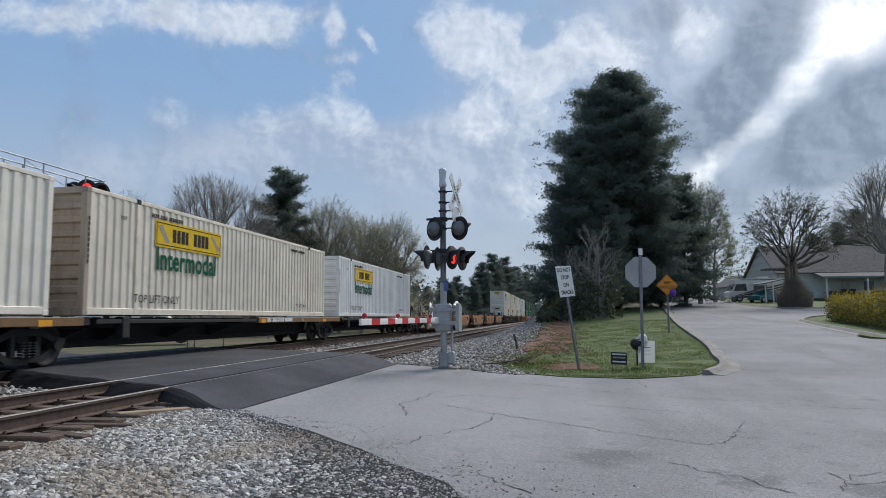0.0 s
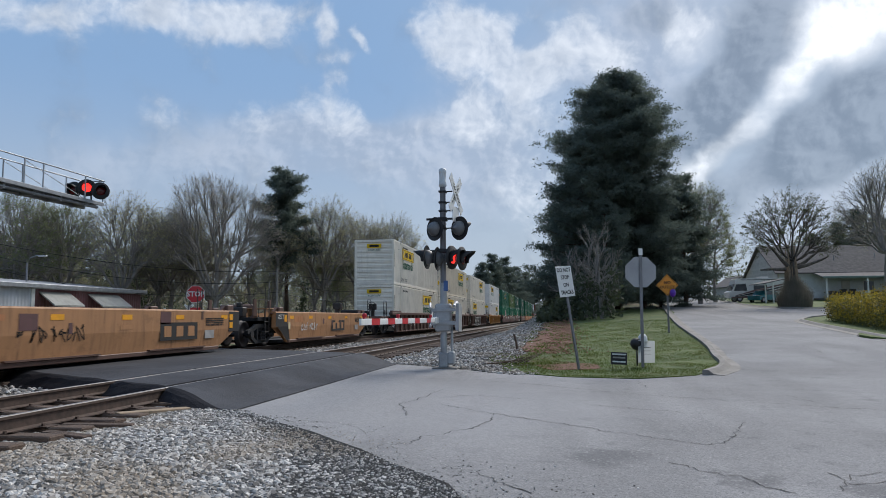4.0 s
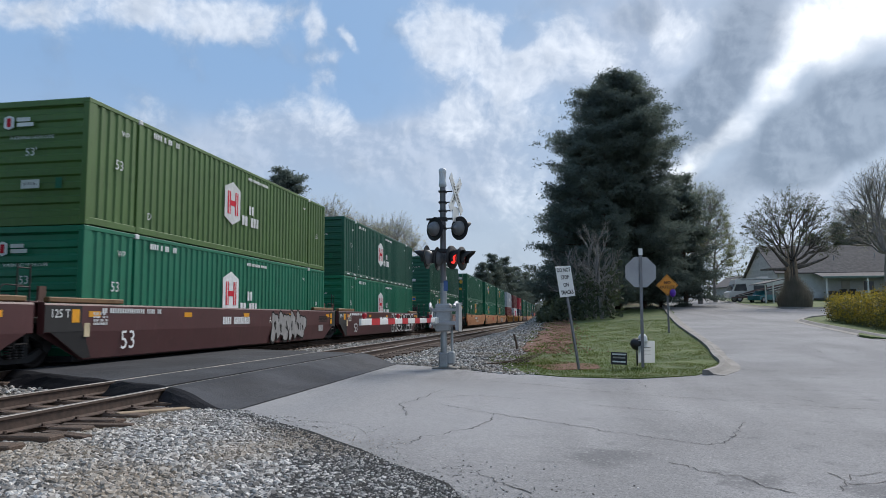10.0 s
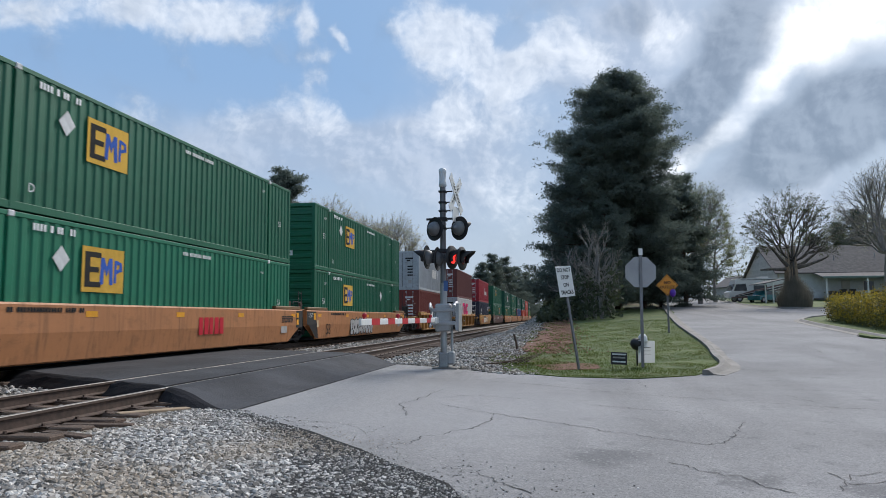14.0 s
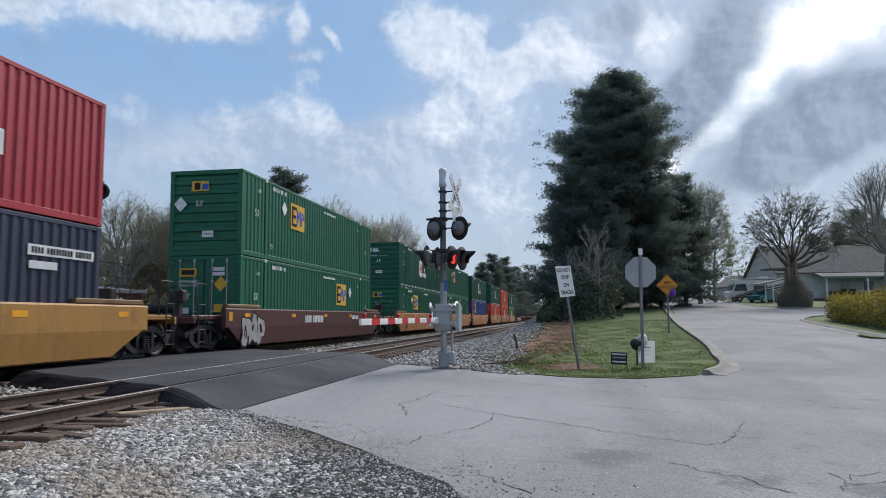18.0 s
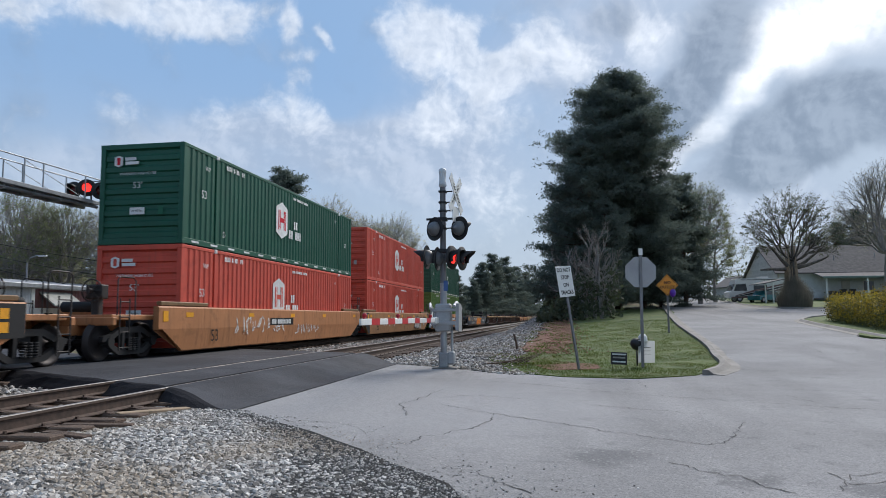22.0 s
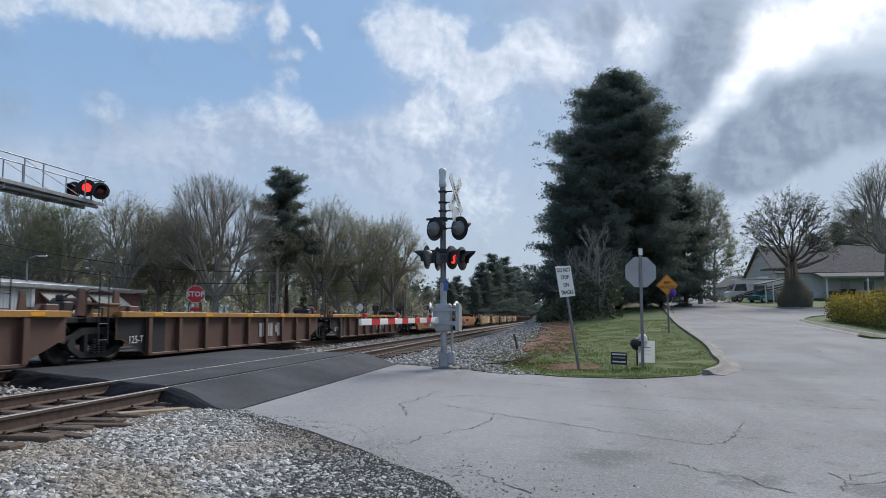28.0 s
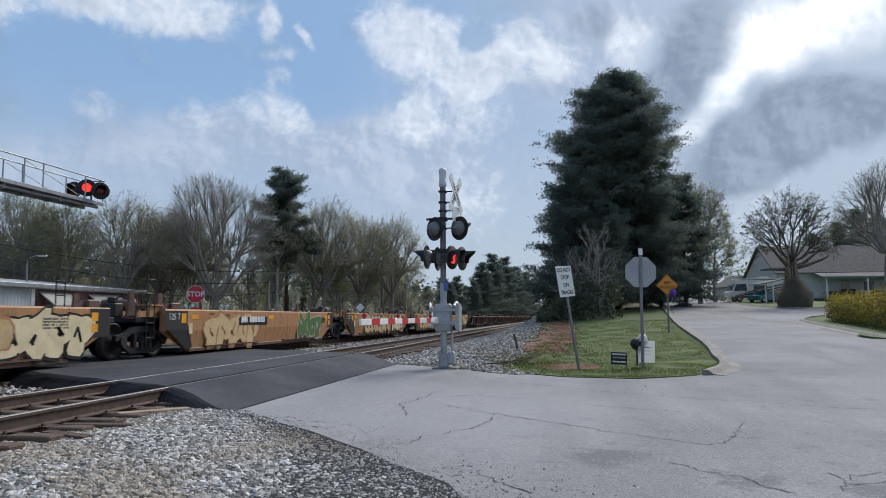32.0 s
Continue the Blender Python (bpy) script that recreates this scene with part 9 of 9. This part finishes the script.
# green boxes again
stack(421.4, (53, "green_box", "front", GREEN + " with a gold panel", (emp_marks, .312, "front", .226)), (53, "green_box", "doors", GREEN + " with a gold panel and doors", (emp_marks, .672, "doors", .758)))
root, L = well_car(420.1, 439.0, "smooth", "maroon_car", "maroon brown well wagon with white lettering", "coupled", "coupled")
car_bars(root, 8.0, .98, 2.2, .3, 1, "white_mark", 4, .05)
car_bars(root, 14.0, 1.05, 1.2, .2, 1, "white_mark", 6, .1)
tag(root, 2.0, .62, 1.7, .9, "tag_grey", "black_mark", 83)
for i, (u, up, lo) in enumerate(((444.8, (53, "dark_green_box", "front", "dark green corrugated container with a hexagon emblem", (hub_marks, .44, "front")), (53, "green_box", "front", GREEN + " with a gold panel", (emp_marks, .32, "front", .238))),
                                 (463.85, (53, "green_box", "front", GREEN + " with a gold panel", (emp_marks, .32, "front", .235)), (53, "green_box", "front", GREEN + " with a gold panel", (emp_marks, .497, "front", .23))),
                                 (483.4, (53, "dark_green_box", "front", "dark green corrugated container with a hexagon emblem", (hub_marks, .44, "front")), (53, "blue_box", "front", "blue corrugated container with a red end frame", (emp_marks, .196, "front", None), None, "red_post")))):
    stack(u, up, lo)
    root, L = well_car(u - 1.3, u + 17.2, "smooth", "tan_car", "tan yellow well wagon with black lettering", "coupled" if i == 0 else "joint", "coupled" if i == 2 else "joint", dark_end=i > 0)
    car_text(root, 2.7, .5, "53", .66, "black_mark")
    car_plate(root, (8.6, 12.5, 13.0)[i], .95, 2.2, .28, "black_mark", "number_panel")
    car_bars(root, (8.6, 12.5, 13.0)[i], .95, 1.9, .18, 1, "white_mark", 3, .05)
    if i == 0:
        tag(root, 14.4, .66, .9, 1.0, "white_mark", "black_mark", 84)
        tag_lines(root, 12.6, .95, 1.6, .4, "black_mark", 85)
    elif i == 2:
        tag_lines(root, 9.6, .95, 1.7, .4, "black_mark", 86)
for i, (u, up, lo) in enumerate(((506.5, (53, "dark_green_box", "front", "dark green corrugated container with a hexagon emblem", (hub_marks, .44, "front")), (53, "red_box", "front", "orange red corrugated container in the well", (hub_marks, .427, "front", "white_mark", "red_box"))),
                                 (525.7, (53, "red_box", "front", "weathered orange red container with rust stains", (hub_marks, .44, "front", "white_mark", "red_box")), (53, "red_box", "front", "orange red corrugated container in the well", (hub_marks, .44, "front", "white_mark", "red_box"))),
                                 (545.0, (53, "dark_green_box", "front", "dark green corrugated container with a hexagon emblem", (hub_marks, .443, "front")), (53, "lime_box", "front", "faded light green container in the well", (hub_marks, .44, "front"))))):
    stack(u, up, lo)
    root, L = well_car(u - 1.3, u + 17.2, "smooth", "tan_car" if i != 1 else "dull_tan_car", "scuffed tan well wagon with scrawled graffiti", "coupled" if i == 0 else "joint", "coupled" if i == 2 else "joint", dark_end=i > 0)
    car_text(root, 3.0, .5, "53", .5, "black_mark")
    tag_lines(root, 6.5, .8, 4.5, .6, "white_mark", 90 + i)
    if i == 1:
        car_bars(root, 11.5, .85, 1.6, .5, 1, "red_mark", 8, .02)
        tag(root, 14.4, .66, 2.3, .8, "tag_grey", "black_mark", 92)
    else:
        car_plate(root, (8.2, 0, 12.6)[i], .9, 2.2, .26, "black_mark", "number_panel")
        car_bars(root, (8.2, 0, 12.6)[i], .9, 1.9, .17, 1, "white_mark", 3, .05)
        tag_lines(root, 11.0, .6, 3.0, .4, "white_mark", 95 + i)
# empty wagons at the end
root, L = well_car(567.2, 586.3, "smooth", "navy_car", "empty dark blue well wagon with an orange graffiti piece", "coupled", "coupled", top=1.1)
car_bars(root, 7.0, 1.0, 2.2, .34, 1, "white_mark", 4, .03)
car_bars(root, 4.4, .5, 2.6, .26, 2, "tag_grey", 5, .1)
tag(root, 10.2, .70, 4.3, 1.0, "tag_orange", "amber_mark", 97)
tag_lines(root, 10.2, .85, 3.0, .5, "yellow_mark", 98)
car_bars(root, 14.9, .78, 2.6, .26, 1, "white_mark", 6, .05)
car_text(root, 17.0, .78, "53", .34, "white_mark")
car_bars(root, 1.95, 1.0, 1.1, .42, 4, "tag_grey", 8, .3)
for k, w in ((3.0, "53"), (4.1, "48"), (4.75, "45"), (5.4, "40")):
    car_text(root, k, 1.06, w, .2, "white_mark")
for k in (3.75, 6.2, 12.8):
    car_plate(root, k, .86, .5, .14, "amber_mark", "reflector", .006)
car_plate(root, .7, 1.05, .8, .42, "amber_mark", "reflector", .006)
for i in range(5):
    a = 589.65 + 15.72 * i
    root, L = well_car(a, a + 14.0, "ribbed", "brown_car", "empty rust-brown ribbed well wagon with a yellow top edge", "coupled" if i == 0 else "joint", "coupled" if i == 4 else "joint", 40, "yellow_car", top=1.17)
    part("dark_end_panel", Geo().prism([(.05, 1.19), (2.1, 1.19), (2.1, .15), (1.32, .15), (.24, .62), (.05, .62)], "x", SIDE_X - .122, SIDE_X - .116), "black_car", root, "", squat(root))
    letter(root, "125-T", .26, Matrix.Translation((SIDE_X - .1, .78, .5)) @ ON_SIDE, "white_mark")
    car_bars(root, 9.0, .62, 2.0, .5, 1, "tag_grey", 3, .05).matrix_basis = pose(SIDE_X - .1, 9.0, .62)
    car_plate(root, 9.6, .75, .5, .3, "tag_grey", "label", -.1)
for i, (a, b, key) in enumerate(((671.3, 687.4, "tan_car"), (691.0, 707.3, "tan_car"))):
    root, L = well_car(a, b, "smooth", key, "empty scuffed tan well wagon with patched paint", "coupled", "coupled", 48, top=1.08)
    car_plate(root, 8.6, .95, 2.2, .3, "black_mark", "number_panel") if i else car_plate(root, 11.0, .9, 2.8, .4, "dull_tan_car", "paint_patch")
    tag_lines(root, 5.0, .65, 3.6, .5, "black_mark", 101 + i)
for i, (a, b) in enumerate(((711.8, 725.2), (727.5, 741.3), (743.5, 757.3), (759.5, 773.2), (775.4, 789.0))):
    root, L = well_car(a, b, "smooth", "dull_tan_car", "empty tan well wagon covered in pale graffiti", "coupled" if i == 0 else "joint", "coupled" if i == 4 else "joint", 40, dark_end=True, top=1.27)
    tag(root, (6.6, 3.9, 6.0, 5.0, 6.0)[i], .70, (7.6, 3.4, 5.5, 6.0, 5.0)[i], 1.08, "cream_paint", "black_mark" if i > 1 else "dull_tan_car", 110 + i)
    tag(root, (11.4, 10.8, 10.6, 10.2, 10.6)[i], .74, 2.6, .95, "tag_pale" if i % 2 == 0 else "olive_box", "black_mark" if i != 1 else "tag_grey", 120 + i)
    car_plate(root, 5.4, .98, 2.2, .28, "black_mark", "number_panel", .014)
    car_bars(root, 5.4, .98, 1.9, .2, 1, "white_mark", 3, .05).matrix_basis = pose(SIDE_X + .022, 5.4, .98)
u = 793.6
for i in range(11):
    root, L = well_car(u, u + 14.0, "ribbed", "brown_car", "empty rust-brown ribbed well wagon", "coupled" if i % 5 == 0 else "joint", "coupled" if i % 5 == 4 else "joint", 40, top=1.17)
    u += 15.7 if i % 5 < 4 else 19.0


# ---- what moves ----
def motions():
    for ob, x, u, z in TRAIN:
        walk(ob, [(0.0, pose(x, u, z)), (32.0, pose(x, u - SPEED * 32.0, z))])
    walk(cloud_deck, [(0.0, pose(EYE[0], 0, 0, 0, 0, 0)), (32.0, pose(EYE[0], 0, 0, 0, 0, 5.2))])


motions()
